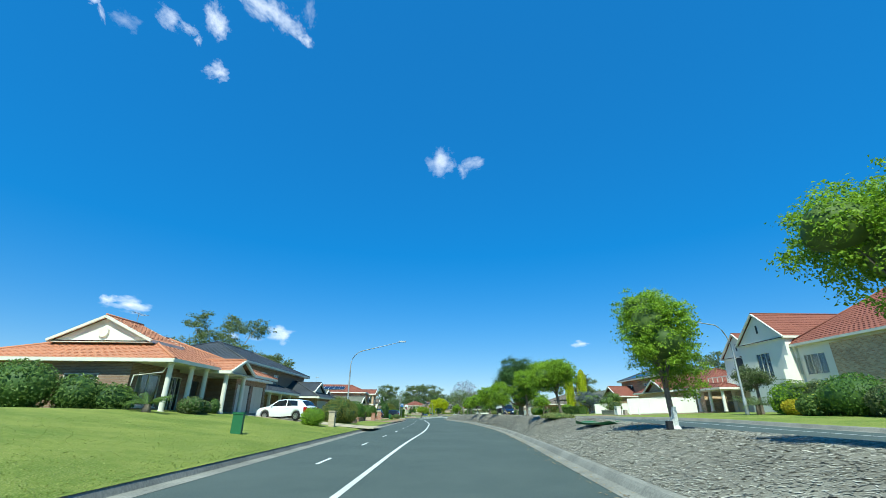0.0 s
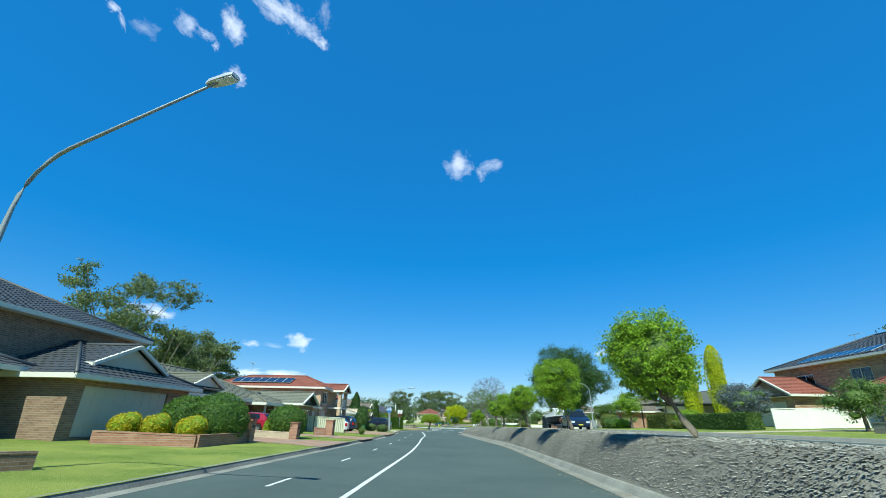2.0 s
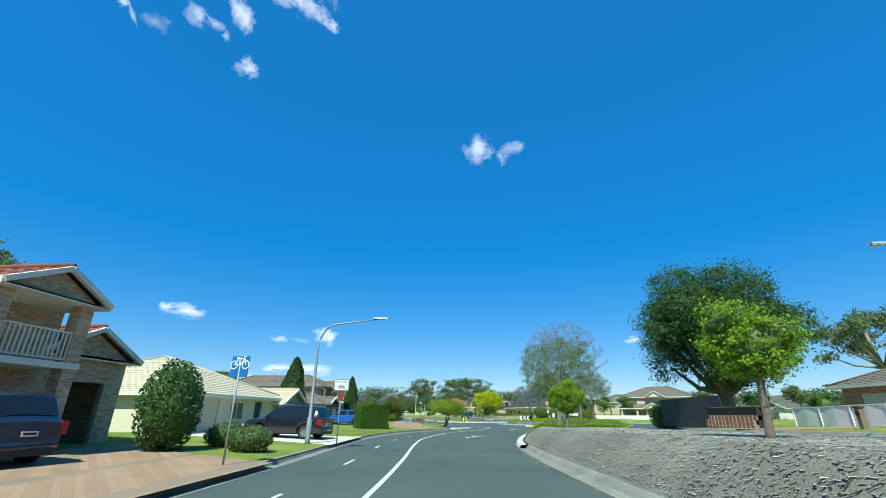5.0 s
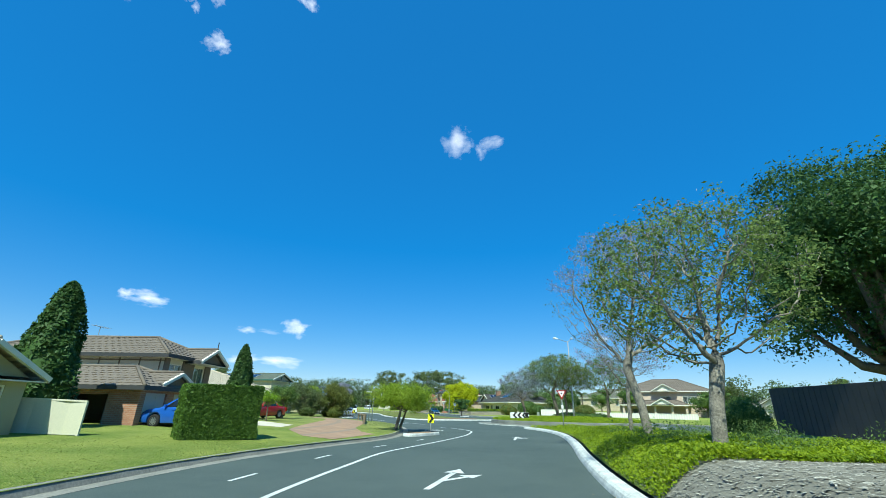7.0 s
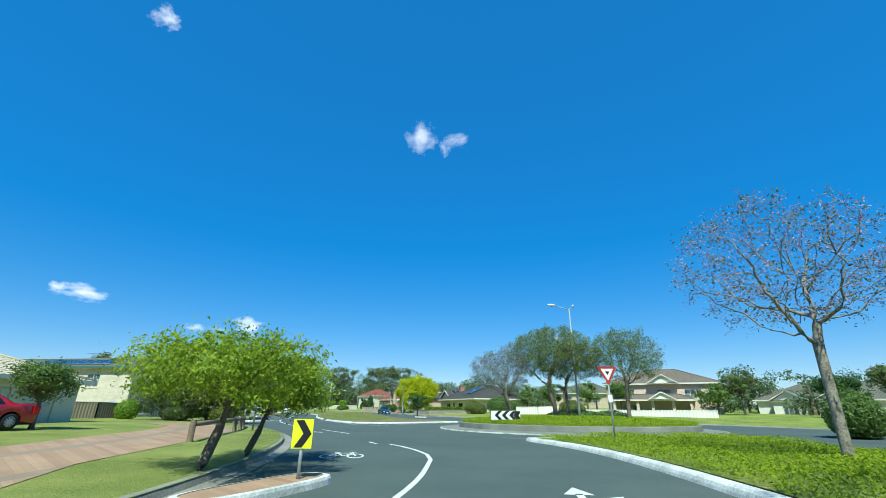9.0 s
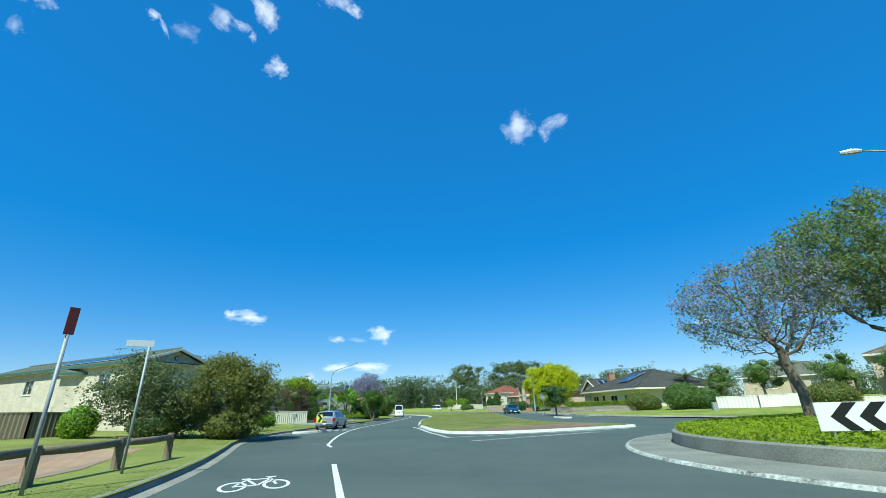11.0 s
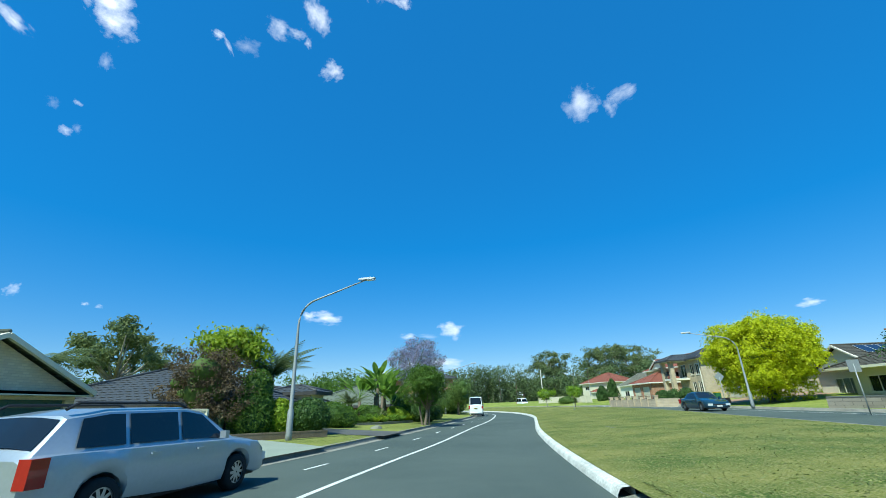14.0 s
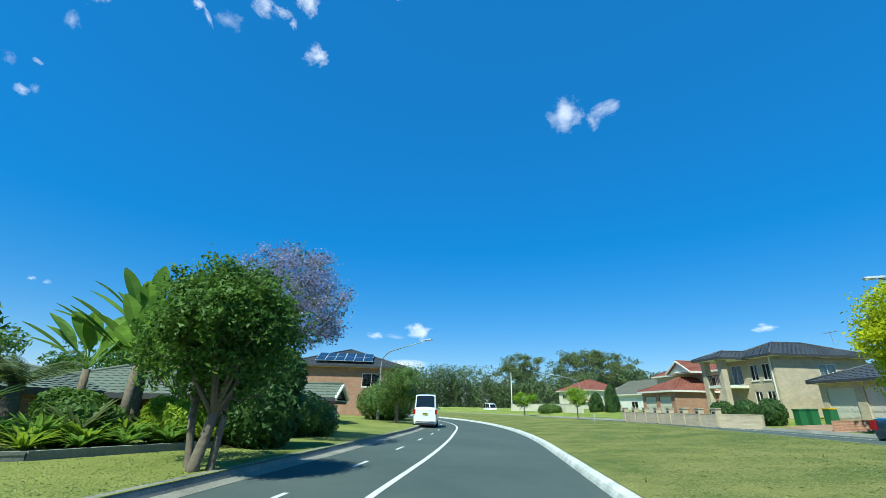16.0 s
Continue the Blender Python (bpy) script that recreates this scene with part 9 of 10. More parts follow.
open_tree("tall jacaranda with bare pale limbs and mauve tips", on_median(6.2, 121.8), [(0, 0, -0.15), (-0.15, 0.05, 1.2), (-0.5, 0.2, 2.75)], 0.185, [(0.1, 0.1, 6.2, 3.9, 3.8, 3.3), (0.5, 0.0, 7.9, 2.6, 2.6, 1.6), (2.2, -0.6, 5.6, 2.2, 2.2, 1.6)], 1700, 0.26, 0.36, "jac", 4200, 0.045, "jac_bark", 162, ("mauve", 9000, 0.04, 0.45), "jacarandas", 0.13)
open_tree("slender jacaranda with bare dark limbs and dull mauve tips", on_median(9.6, 132.9), [(0, 0, -0.15), (0.05, 0, 1.5), (0.1, 0, 2.9)], 0.13, [(-0.2, 0.2, 5.3, 3.1, 3.0, 2.1), (0.3, 0.1, 4.4, 2.9, 2.8, 1.0)], 1100, 0.28, 0.38, "olive", 2600, 0.05, "jac_bark", 163, ("mauve", 5200, 0.045, 0.0), "jacarandas", 0.15)
t = thing("give_way_sign", "roundabout give way triangle on a steel post", "road sign", on_median(6.9, 140.2, -4))
post(t, 2.6, 0.035)
b = part("plate", boxes((-0.01, 0.01, -0.01, 0.0, 2.4, 2.5)), M["steel"], t)
sign_face(t, [[(-0.42, 0.4), (0.0, -0.36), (0.42, 0.4)]], 2.6, M["sign_red"], -0.045, "triangle")
sign_face(t, [[(-0.27, 0.31), (0.0, -0.18), (0.27, 0.31)]], 2.6, M["sign_white"], -0.05, "triangle_face")
sign_face(t, [[(-0.1, 0.2), (0.0, 0.05), (0.1, 0.2)]], 2.6, M["sign_black"], -0.055, "symbol")
part("lower_plate", boxes((-0.09, 0.09, -0.05, -0.04, 1.55, 1.85)), M["sign_white"], t)

# ---- roundabout island ----
JAC2 = "spreading jacaranda with green leaves and some mauve blossom"
open_tree("spreading jacaranda, mauve on one side and green on the other", pose(6.6, 159.6, 0.62), [(0, 0, -0.1), (0.0, 0, 1.0), (-0.25, 0.05, 2.0)], 0.17, [(-0.5, 0.2, 4.0, 2.9, 2.8, 1.9), (0.3, 0.2, 4.7, 2.3, 2.3, 1.4)], 1100, 0.26, 0.36, "jac", 7000, 0.06, "bark", 170, ("mauve", 9000, 0.05, 0.0), "jacarandas on the island", 0.16)
open_tree(JAC2, pose(10.9, 160.4, 0.66), [(0, 0, -0.1), (-0.1, 0, 1.2), (-0.5, 0.1, 2.9)], 0.21, [(0.0, 0.0, 5.6, 4.3, 4.1, 2.3), (0.3, 0.0, 6.5, 3.2, 3.2, 1.7), (-1.8, 0.8, 5.8, 2.2, 2.2, 1.7)], 1500, 0.3, 0.42, "jac", 25000, 0.07, "bark", 172, ("mauve", 2600, 0.055, 0.0), "jacarandas on the island", 0.2)
open_tree(JAC2, pose(12.1, 161.0, 0.66), [(0, 0, -0.1), (0.1, 0, 1.4), (0.0, 0.1, 2.7)], 0.14, [(1.0, 0.4, 4.9, 3.0, 2.8, 1.8), (1.8, 0.6, 5.5, 2.2, 2.2, 1.4)], 800, 0.3, 0.42, "jac", 11000, 0.07, "bark", 174, ("mauve", 2600, 0.055, 0.0), "jacarandas on the island", 0.2)
open_tree(JAC2, pose(16.9, 159.4, 0.62), [(0, 0, -0.1), (0.05, 0, 1.3), (0.2, 0.1, 2.7)], 0.17, [(0.4, 0.2, 5.4, 3.4, 3.2, 2.4), (0.2, 0.0, 6.8, 2.2, 2.2, 1.3)], 1100, 0.3, 0.42, "jac", 15000, 0.07, "bark", 171, ("mauve", 900, 0.055, 0.0), "jacarandas on the island", 0.2)
t = thing("chevron_board", "white board with black chevrons facing the traffic", "road sign", pose(5.2, 154.2, 0.5, 0, 0, -4))
b = part("board", boxes((-1.05, 1.05, -0.03, 0.0, 0.25, 0.85)), M["sign_white"], t)
sign_face(t, [[(x + 0.25, z) for x, z in p] for p in chevron_poly(2.1, 0.58, 4)][:-1] + [[(0.8, 0.29), (1.05, 0.29), (1.05, 0.16), (0.94, 0.0), (1.05, -0.16), (1.05, -0.29), (0.8, -0.29), (0.55, 0.0)]], 0.55, M["sign_black"], -0.036, parent=b)
for x in (-0.8, 0.8):
    part("post", tubes(([(x, 0.02, -0.1), (x, 0.02, 0.6)], 0.03), seg=8), M["steel"], t)
t = thing("street_lamp", "tall grey pole with twin outreach lamps", "street lamp", pose(12.8, 160.0, 0.7) @ Matrix.Diagonal((1, 1, 1.12, 1)))
part("pole", tubes(([(0, 0, -0.1), (0, 0, 1.0), (0, 0, 8.6)], [0.13, 0.11, 0.06]), ([(0, 0, 8.5), (-1.2, 0.4, 8.95)], 0.03), ([(0, 0, 8.5), (0.7, 1.0, 9.05)], 0.03), seg=9), M["steel"], t, smooth=True)
for a, b_ in (((-1.2, 0.4, 8.95), (-1.8, 0.6, 9.05)), ((0.7, 1.0, 9.05), (1.05, 1.5, 9.2))):
    part("lamp_head", tubes(([a, Vector(a).lerp(Vector(b_), 0.5), b_], [0.07, 0.13, 0.07]), seg=8), M["aluminium"], t)
bush("low shrubs under the island trees", pose(13, 162, 0.55), [(0, 0, 0.4, 2.4, 1.6, 0.5), (3, -0.8, 0.35, 1.8, 1.4, 0.5)], 4000, 0.1, "mid", 181)

# ---- beyond the roundabout: pink house and others ----
h = house("two-storey pink rendered house with brown tiled roof", pose(39.8, 193.4, 0.4, 0, 0, -32))
block(h, -9, 8, 0, 12, 0, 5.2, M["pink_render"], "brown_tile", over=0.5, pitch=22, openings=[("f", -7, -4.5, 3, 4.4, "win2"), ("f", -1, 1, 3, 4.4, "win"), ("f", 3, 5.5, 3, 4.4, "win2"), ("f", -6.5, -4.5, 0.6, 2, "win"), ("l", 3, 6, 3, 4.4, "darkwin")])
roof_parts(h, -2, 2, -1.2, 4, 5.4, "gable_y", 30, 0.3, M["brown_tile"], M["trim"], M["trim"])
roof_parts(h, -8, 4, -3.0, 0.5, 2.7, "hip", 22, 0.3, M["brown_tile"], M["trim"], M["pink_render"])
roof_parts(h, -2, 1.4, -3.6, 0, 2.8, "gable_y", 30, 0.25, M["brown_tile"], M["trim"], M["trim"])
for cx in (-7.6, -4, -1.8, 1.2, 3.7):
    column(h, cx, -2.8, 0, 2.6, 0.2, "pink_render", True)
fence_panels("white slatted front fence of the pink house", [(22.5, 186.5), (28.5, 183.5), (37, 177)], 1.2, M["white_render"], rib=0.35, z=lambda x, y: 0.3, name="fence")
h = house("white weatherboard house with twin gables and grey roof", pose(62, 186, 0.3, 0, 0, -55))
block(h, -10, 10, 0, 11, 0, 2.8, M["white_render"], "grey_tile", over=0.5, pitch=24, openings=[("f", -8, -6, 0.6, 2, "win"), ("f", 6, 8, 0.6, 2, "win")])
for c in (-5.0, 0.6):
    block(h, c - 2.2, c + 2.2, -2.5, 5, 0, 2.7, M["white_render"], "grey_tile", kind="gable_y", over=0.4, pitch=30, openings=[("f", c - 1, c + 1, 0.5, 2, "win2")])
h = house("two-storey brick house with grey roof behind the trees", pose(42, 235, 0.4, 0, 0, -30))
block(h, -8, 8, 0, 12, 0, 5, M["sand_brick"], "grey_tile", over=0.5, pitch=22, openings=[("f", -5, -3, 3, 4.3, "win"), ("f", 2, 4, 3, 4.3, "win")])
for i in range(14):
    x, y = 30 + 4.6 * i, 196 - 5.2 * i
    tree("green garden tree beyond the roundabout", pose(x + 4 * (i % 3), y + 6 * (i % 2), 0.3), (3.2 + i % 3, 2.6, 2.6, 2.2), (0.18, 0.1), 3600, 0.2, ("mid", "dark", "olive")[i % 3], seed=190 + i, clumps=12, group="garden trees") if i > 1 else None

# ---- across the road after the roundabout ----
h = house("long low cream house with dark slate-brown tiled roof", pose(6.4, 214.5, 0.75, 0, 0, -72))
block(h, -9, 8, 1.5, 13, 0, 2.5, M["cream_render"], "slate_tile", over=1.2, pitch=22, openings=[("f", -7.5, -5.5, 0.6, 1.9, "darkwin"), ("f", -4, -3, 0.05, 2, "door"), ("f", -1, 1.2, 0.5, 1.9, "darkwin"), ("f", 3.5, 5.5, 0.6, 1.9, "win")])
block(h, -15, -8, 3, 13, 0, 2.6, M["cream_render"], "slate_tile", kind="gable_y", over=0.5, pitch=28, openings=[("f", -13, -10.5, 0.5, 1.9, "win2")], gable=M["white_render"])
solar(h, (-9.6, 4.0, 3.84), (0, 1, 0), (-1, 0, 0.53), 6, 1)
part("chimney", boxes((-7.6, -6.6, 4.5, 5.5, 2.5, 5.6), (-7.7, -6.5, 4.4, 5.6, 5.6, 5.75)), M["red_brick"], h)
solar(h, (-0.2, 2.6, 3.68), (1, 0, 0), (0, 1, 0.404), 3, 2)
antenna(h, (3, 7, 5.4), 1.2)
brick_wall("low grey stone retaining wall with a hedge on top", [(8.0, 198.6), (1.2, 203.6), (-1.6, 209.5)], 0.62, 0.35, "stone_block", z=right_z, cap="concrete")
hedge("low clipped lime green hedge on the wall", pose(4.4, 203.0, right_z(4, 202) + 0.45, 0, 0, 145), 9.5, 0.9, 0.75, 6500, 0.09, "lime", 210)
bush("pink flowered oleander bush", on_right(8.6, 199.2), [(0, 0, 0.9, 1.5, 1.4, 1.15), (1.0, -0.6, 0.7, 1.2, 1.1, 0.9)], 5200, 0.1, "rust", 211)
bush("dense dark green shrub by the corner", on_right(12.4, 195.4), [(0, 0, 1.2, 2.0, 1.7, 1.5), (1.8, -1.2, 0.9, 1.5, 1.4, 1.1)], 6500, 0.11, "mid", 212)
fence_panels("broken white picket fence panels leaning", [(14.6, 192.4), (17.5, 190.4), (22.5, 190.0)], 1.1, M["white_render"], rib=0.3, z=right_z)
t = thing("utility_box", "small pale green service pillar", "utility box", on_right(13.6, 190.2))
part("cabinet", boxes((-0.22, 0.22, -0.2, 0.2, -0.05, 0.75)), M["green_drive"], t)
bush("rounded rusty green shrub", on_right(21.5, 186.5), [(0, 0, 0.9, 1.9, 1.6, 1.2)], 4500, 0.11, "rust", 213)
for i, (x, y) in enumerate(((20, 205), (25, 200), (30, 198), (17, 210))):
    palm("palm behind the long house", on_right(x, y), 2.6 + i % 2, 16, 2.2, 0.5, "palm", True, 0.14, (0.2, 1.2), (0.8, 1.5), 214 + i)
    tree("garden tree behind the long house", on_right(x + 3, y - 3), (3.2, 2.2, 2.2, 2.0), (0.15, 0.1), 4000, 0.15, "mid", seed=220 + i, clumps=12)
tree("small dark leaved street tree", pose(-1.1, 198.2, right_z(0.5, 198)), (2.3, 1.75, 1.7, 1.5), (0.1, 0.07), 5200, 0.1, "dark", seed=230)
tree("large rounded golden elm with yellow leaves", pose(-1.3, 222.6, right_z(-1.3, 222.6)), (4.1, 5.2, 5.0, 4.2), (0.4, 0.3), 80000, 0.17, "gold", seed=231, clumps=90, small=0.25, limbs=14, inner=0.8, reach=0.78, tuft=0.24, low=0.75)
islet("white kerbed islet in the opposite lane", pose(-0.6, 190.6, 0.2, 0, 0, 105), 4.2, 1.2)
street_lamp(LAMPS, (-4.2, 216.9, right_z(-4.0, 216.9)), (-7.9, 216.9, 6.75))
t = thing("road_sign", "grey back of a diamond road sign on a post", "road sign", pose(-5.7, 218.9, 0.45, 0, 0, 20))
post(t, 2.5, 0.03)
part("plate", boxes((-0.3, 0.3, -0.02, 0.0, -0.3, 0.3), m=pose(0, 0, 2.55, 0, 45, 0)), M["steel"], t)
t = thing("road_sign", "grey back of a square road sign on a post", "road sign", pose(-2.6, 202.0, 0.4, 0, 0, 25))
post(t, 2.3, 0.03)
part("plate", boxes((-0.32, 0.32, -0.02, 0.0, 1.9, 2.5)), M["steel"], t)
car("dark teal sedan in the opposite lane", pose(-8.6, 217.2, far_level(214) + 0.004, 0, 0, -72), M["car_teal"], plate="plate_white", **SEDAN)
t = thing("pit_lid", "square concrete pit lid set in the grass", "pit cover", pose(-13.3, 194.6, 0.24, 0, 0, 20))
part("slab", boxes((-0.75, 0.75, -0.5, 0.5, -0.05, 0.06)), M["concrete"], t)
part("frame", boxes((-0.8, 0.8, -0.55, -0.5, -0.05, 0.075), (-0.8, 0.8, 0.5, 0.55, -0.05, 0.075), (-0.8, -0.75, -0.5, 0.5, -0.05, 0.075), (0.75, 0.8, -0.5, 0.5, -0.05, 0.075)), M["concrete"], t)
drive([(-6.95, 169.0), (-5.4, 168.65), (-4.3, 168.9), (-3.2, 169.5), (-0.9, 171.0), (1.3, 172.7)], [(-7.1, 169.55), (-5.5, 171.7), (-4.4, 172.6), (-3.3, 173.4), (-1.3, 174.8), (0.6, 176.0)], M["tip_paving"], "dull brown paved tip of the median", z=grass_z, lift=0.012)

h = house("two-storey tan brick house with black tiled roof and columns", pose(-7.3, 244.2, 1.25, 0, 0, -68))
block(h, -0.8, 5, 1.5, 10.2, 0, 4.95, M["sand_brick"], "dark_tile", over=0.6, pitch=23, trim="dark_trim", openings=[("f", 3.6, 4.5, 3.0, 4.4, "darkwin"), ("f", 2.2, 3.1, 3.0, 4.4, "darkwin"), ("f", 3.6, 4.5, 0.6, 2.1, "darkwin"), ("f", 2.2, 3.1, 0.6, 2.1, "darkwin"), ("f", -0.2, 1.2, 2.8, 4.5, "darkwin"), ("r", 5.6, 7.2, 3.1, 4.4, "win")])
roof_parts(h, -1.0, 1.9, -1.0, 4.5, 5.05, "hip", 22, 0.5, M["dark_tile"], M["dark_trim"], M["sand_brick"])
for cx in (-0.7, 1.6):
    column(h, cx, -0.7, -0.3, 4.9, 0.27, "sand_brick", True)
part("balcony_floor", boxes((-0.8, 1.7, -0.9, 1.5, 2.4, 2.65)), M["trim"], h)
part("balustrade", boxes((-0.6, 1.5, -0.85, -0.8, 3.5, 3.56), *[(-0.5 + 0.2 * k, -0.47 + 0.2 * k, -0.85, -0.82, 2.65, 3.5) for k in range(10)]), M["dark_trim"], h)
part("downpipe", tubes(([(4.8, 1.4, 4.9), (4.8, 1.4, -0.2)], 0.06), seg=6), M["trim"], h)
antenna(h, (4.2, 8.5, 6.4), 1.0)
block(h, 8.0, 14.0, 2.2, 10, 0, 2.5, M["sand_brick"], "dark_tile", kind="hip", over=0.5, pitch=22, trim="dark_trim", openings=[("f", 8.5, 10.7, 0.02, 2.1, "pale_door"), ("f", 11.4, 13.6, 0.02, 2.1, "pale_door")])
brick_wall("sandy brick front wall with iron infill", [(-8.0, 232.6), (-10.4, 234.4), (-16.0, 246.0)], 0.75, 0.3, "sand_brick", z=right_z, cap="sand_brick")
for k in range(8):
    f = k / 7
    mailbox("square sandy brick wall pier", pose(-10.4 - 5.6 * f, 234.4 + 11.6 * f, right_z(-10.4 - 5.6 * f, 234.4 + 11.6 * f), 0, 0, -64), 0.45, 0.45, 1.15, "sand_brick", "sand_brick").name = "wall_pier"
for i, (x, y) in enumerate(((-8.2, 235.0), (-7.0, 233.8), (-9.4, 236.6))):
    bush("dark green shrub behind the front wall", on_right(x, y), [(0, 0, 0.8, 0.9, 0.9, 1.0)], 2200, 0.1, "dark", 240 + i)
for i, (x, y, c1) in enumerate(((-5.6, 233.1, "bin_green"), (-5.0, 232.9, "bin_green"), (-4.1, 232.5, "bin_yellow"))):
    t = thing("wheelie_bin", "wheelie bin with a coloured lid on the drive", "bin", on_right(x, y, 20), group="bins")
    part("body", boxes((-0.27, 0.27, -0.27, 0.27, 0.02, 0.95)), M["bin_green"], t)
    part("lid", boxes((-0.3, 0.3, -0.3, 0.32, 0.95, 1.03)), M[c1], t)
brick_wall("low curved brick wall at the drive", [(-6.2, 227.6), (-4.0, 226.6)], 0.5, 0.3, "red_brick", z=right_z)
drive([(-6.2, 226.5), (-4, 226.6), (6, 228)], [(-7.4, 231.8), (-5, 233), (4, 236)], M["brown_paving"], "brown paved drive before the brick house", z=right_z)
h = house("brick house with red tiled garage and arched gable", pose(-9.2, 258.5, 1.15, 0, 0, -66))
block(h, -8, 7, 3, 13, 0, 5.0, M["pink_render"], "red_tile", over=0.5, pitch=24, openings=[("f", -6, -4, 3, 4.4, "darkwin"), ("f", 2, 4, 3, 4.4, "darkwin")])
block(h, -3, 4, -2.5, 6, 0, 2.6, M["red_brick"], "red_tile", over=0.4, pitch=24, openings=[("f", -2.4, 0.0, 0.02, 2.1, "pale_door"), ("f", 0.8, 3.2, 0.02, 2.1, "pale_door")])
roof_parts(h, -1.8, 2.6, 1, 6, 5.1, "gable_y", 30, 0.3, M["red_tile"], M["trim"], M["trim"])
h = house("pale house with a grey gabled roof", pose(-11.5, 293, 1.2, 0, 0, -60))
block(h, -8, 8, 0, 12, 0, 3.4, M["white_render"], "grey_tile", over=0.5, pitch=26, kind="gable_x", openings=[("f", -6, -4, 0.8, 2.2, "darkwin"), ("f", 0, 2, 0.8, 2.2, "darkwin"), ("f", 4, 6, 0.8, 2.2, "darkwin")])
cypress("clipped dark conifer at the wall", pose(-16.3, 267.5, 0.8), 4.6, 1.1, seed=250, leaves=5000)
cypress("clipped dark conifer at the wall", pose(-18.5, 270.3, 0.8), 3.4, 1.2, seed=251, leaves=5000)
h = house("two-storey cream house with red tiled hipped roof", pose(-23.5, 322, 1.3, 0, 0, -50))
block(h, -6.5, 6.5, 0, 11, 0, 5.2, M["cream_render"], "red_tile", over=0.6, pitch=26, openings=[("f", -5, -3, 3.2, 4.4, "darkwin"), ("f", 2, 4.5, 3.2, 4.4, "darkwin"), ("l", 3, 6, 3.2, 4.4, "darkwin")])
block(h, 2, 6, -3, 0, 0, 2.4, M["cream_render"], "red_tile", over=0.4, pitch=24, openings=[("f", 2.6, 5.4, 0.02, 2, "pale_door")])
fence_panels("cream garden wall before the red roofed house", [(-20.5, 268), (-27, 279), (-35, 288)], 1.3, M["cream_render"], rib=3.0, z=right_z, name="boundary_wall", category="wall")
bush("clipped round green shrub on the verge", pose(-26, 274, 0.5), [(0, 0, 0.9, 2.0, 1.6, 1.0)], 3500, 0.12, "mid", 252)
tree("small street sapling on the grass", pose(-20.6, 240, 0.35), (2.2, 0.9, 0.9, 1.0), (0.06, 0.04), 2200, 0.12, "street", seed=253)
tree("small street sapling on the grass", pose(-29.5, 268, 0.35), (2.6, 1.6, 1.6, 1.3), (0.08, 0.05), 4000, 0.14, "street", seed=254)
for x, y in ((-19.2, 226.5), (-24.5, 240)):
    t = thing("marker_post", "short thin marker post in the grass", "post", pose(x, y, 0.3))
    post(t, 0.9, 0.03)
t = thing("power_pole", "tall pale timber power pole", "pole", pose(-45.5, 352, 0.3))
part("pole", tubes(([(0, 0, 0), (0, 0, 13.5)], [0.2, 0.13]), seg=9), M["white_render"], t)
street_lamp("grey street lamp across the road far off", (-20.8, 270, 0.5), (-25.2, 269, 6.9))
street_lamp(LAMPS, (-50.5, 262, 0.3), (-46.2, 259, 6.6))
car("white light truck parked far down the road", pose(-43, 300, 0.36, 0, 0, -55), M["car_white"], category="van", name="van", **VAN)
car("white small car far down the road", pose(-62, 296, 0.02, 0, 0, -52), M["car_white"], **HATCH)


# ---- distant trees ----
def gum(label, m, h, seed, clusters=12, leaf="euca", spread=0.42, leaves=9000, size=0.22, bark="pale_bark", trunk=0.3):
    """A tall gum: a long trunk that forks, with separate clumps of leaves at the limbs' ends."""
    rng = np.random.default_rng(seed)
    t = thing("gum_tree", label, "tree", m)
    bm, bl = bmesh.new(), []
    f = Vector((rng.normal(0, 0.04) * h, rng.normal(0, 0.04) * h, h * 0.38))
    tube(bm, [(0, 0, -0.2), f * 0.5, f], [trunk * 1.2, trunk * 0.9, trunk * 0.75], 8)
    clusters = int(clusters * 1.7)
    for k in range(clusters):
        a = k * 2.4 + rng.uniform(-0.4, 0.4)
        r = h * spread * rng.uniform(0.25, 1.0)
        z = h * rng.uniform(0.55, 0.97) - 0.12 * r
        e = Vector((f.x + r * math.cos(a), f.y + r * math.sin(a), z))
        mid = f.lerp(e, 0.55) + Vector((0, 0, -0.04 * h))
        tube(bm, [f, mid, e], [trunk * 0.5, trunk * 0.3, trunk * 0.08], 6)
        s = h * rng.uniform(0.05, 0.095)
        bl.append((e.x, e.y, e.z, s * 1.3, s * 1.3, s * 0.8))
        bl.append((e.x + rng.normal(0, s), e.y + rng.normal(0, s), e.z - s * 0.5, s * 0.9, s * 0.9, s * 0.6))
    part("trunk", bm, M[bark], t, smooth=True)
    p, d = blob_points(rng, bl, leaves, 0.25, size * 1.6, 26)
    np_quads("crown", leaf_tris(rng, p, d * 0.5 + np.array([0, 0, 0.3]), size, 0.7), LEAF[leaf], t)
    return t


gum("tall gum tree with open grey green clumps", pose(-47.5, 93.5, 1.5), 20.0, 300, 16, spread=0.36, leaves=15000)
gum("spreading gum tree behind the houses", pose(-44, 99, 1.0), 13.5, 301, 14, spread=0.5, leaves=12000)
gum("spreading gum tree behind the houses", pose(-40, 103, 1.0), 13.0, 302, 14, spread=0.4, leaves=12000)
gum("dense gum tree behind the brick house", pose(-47, 112, 1.0), 14.5, 303, 18, spread=0.45, leaves=15000)
gum("dense gum tree behind the brick house", pose(-56, 120, 1.0), 14.5, 304, 18, spread=0.45, leaves=13000)
gum("gum tree beyond the roofs", pose(-62, 84, 1.5), 15, 305, 14, spread=0.5, leaves=10000)
gum("gum tree behind the far gardens", pose(-60, 170, 1.0), 9, 306, 12, spread=0.5, leaves=7000)
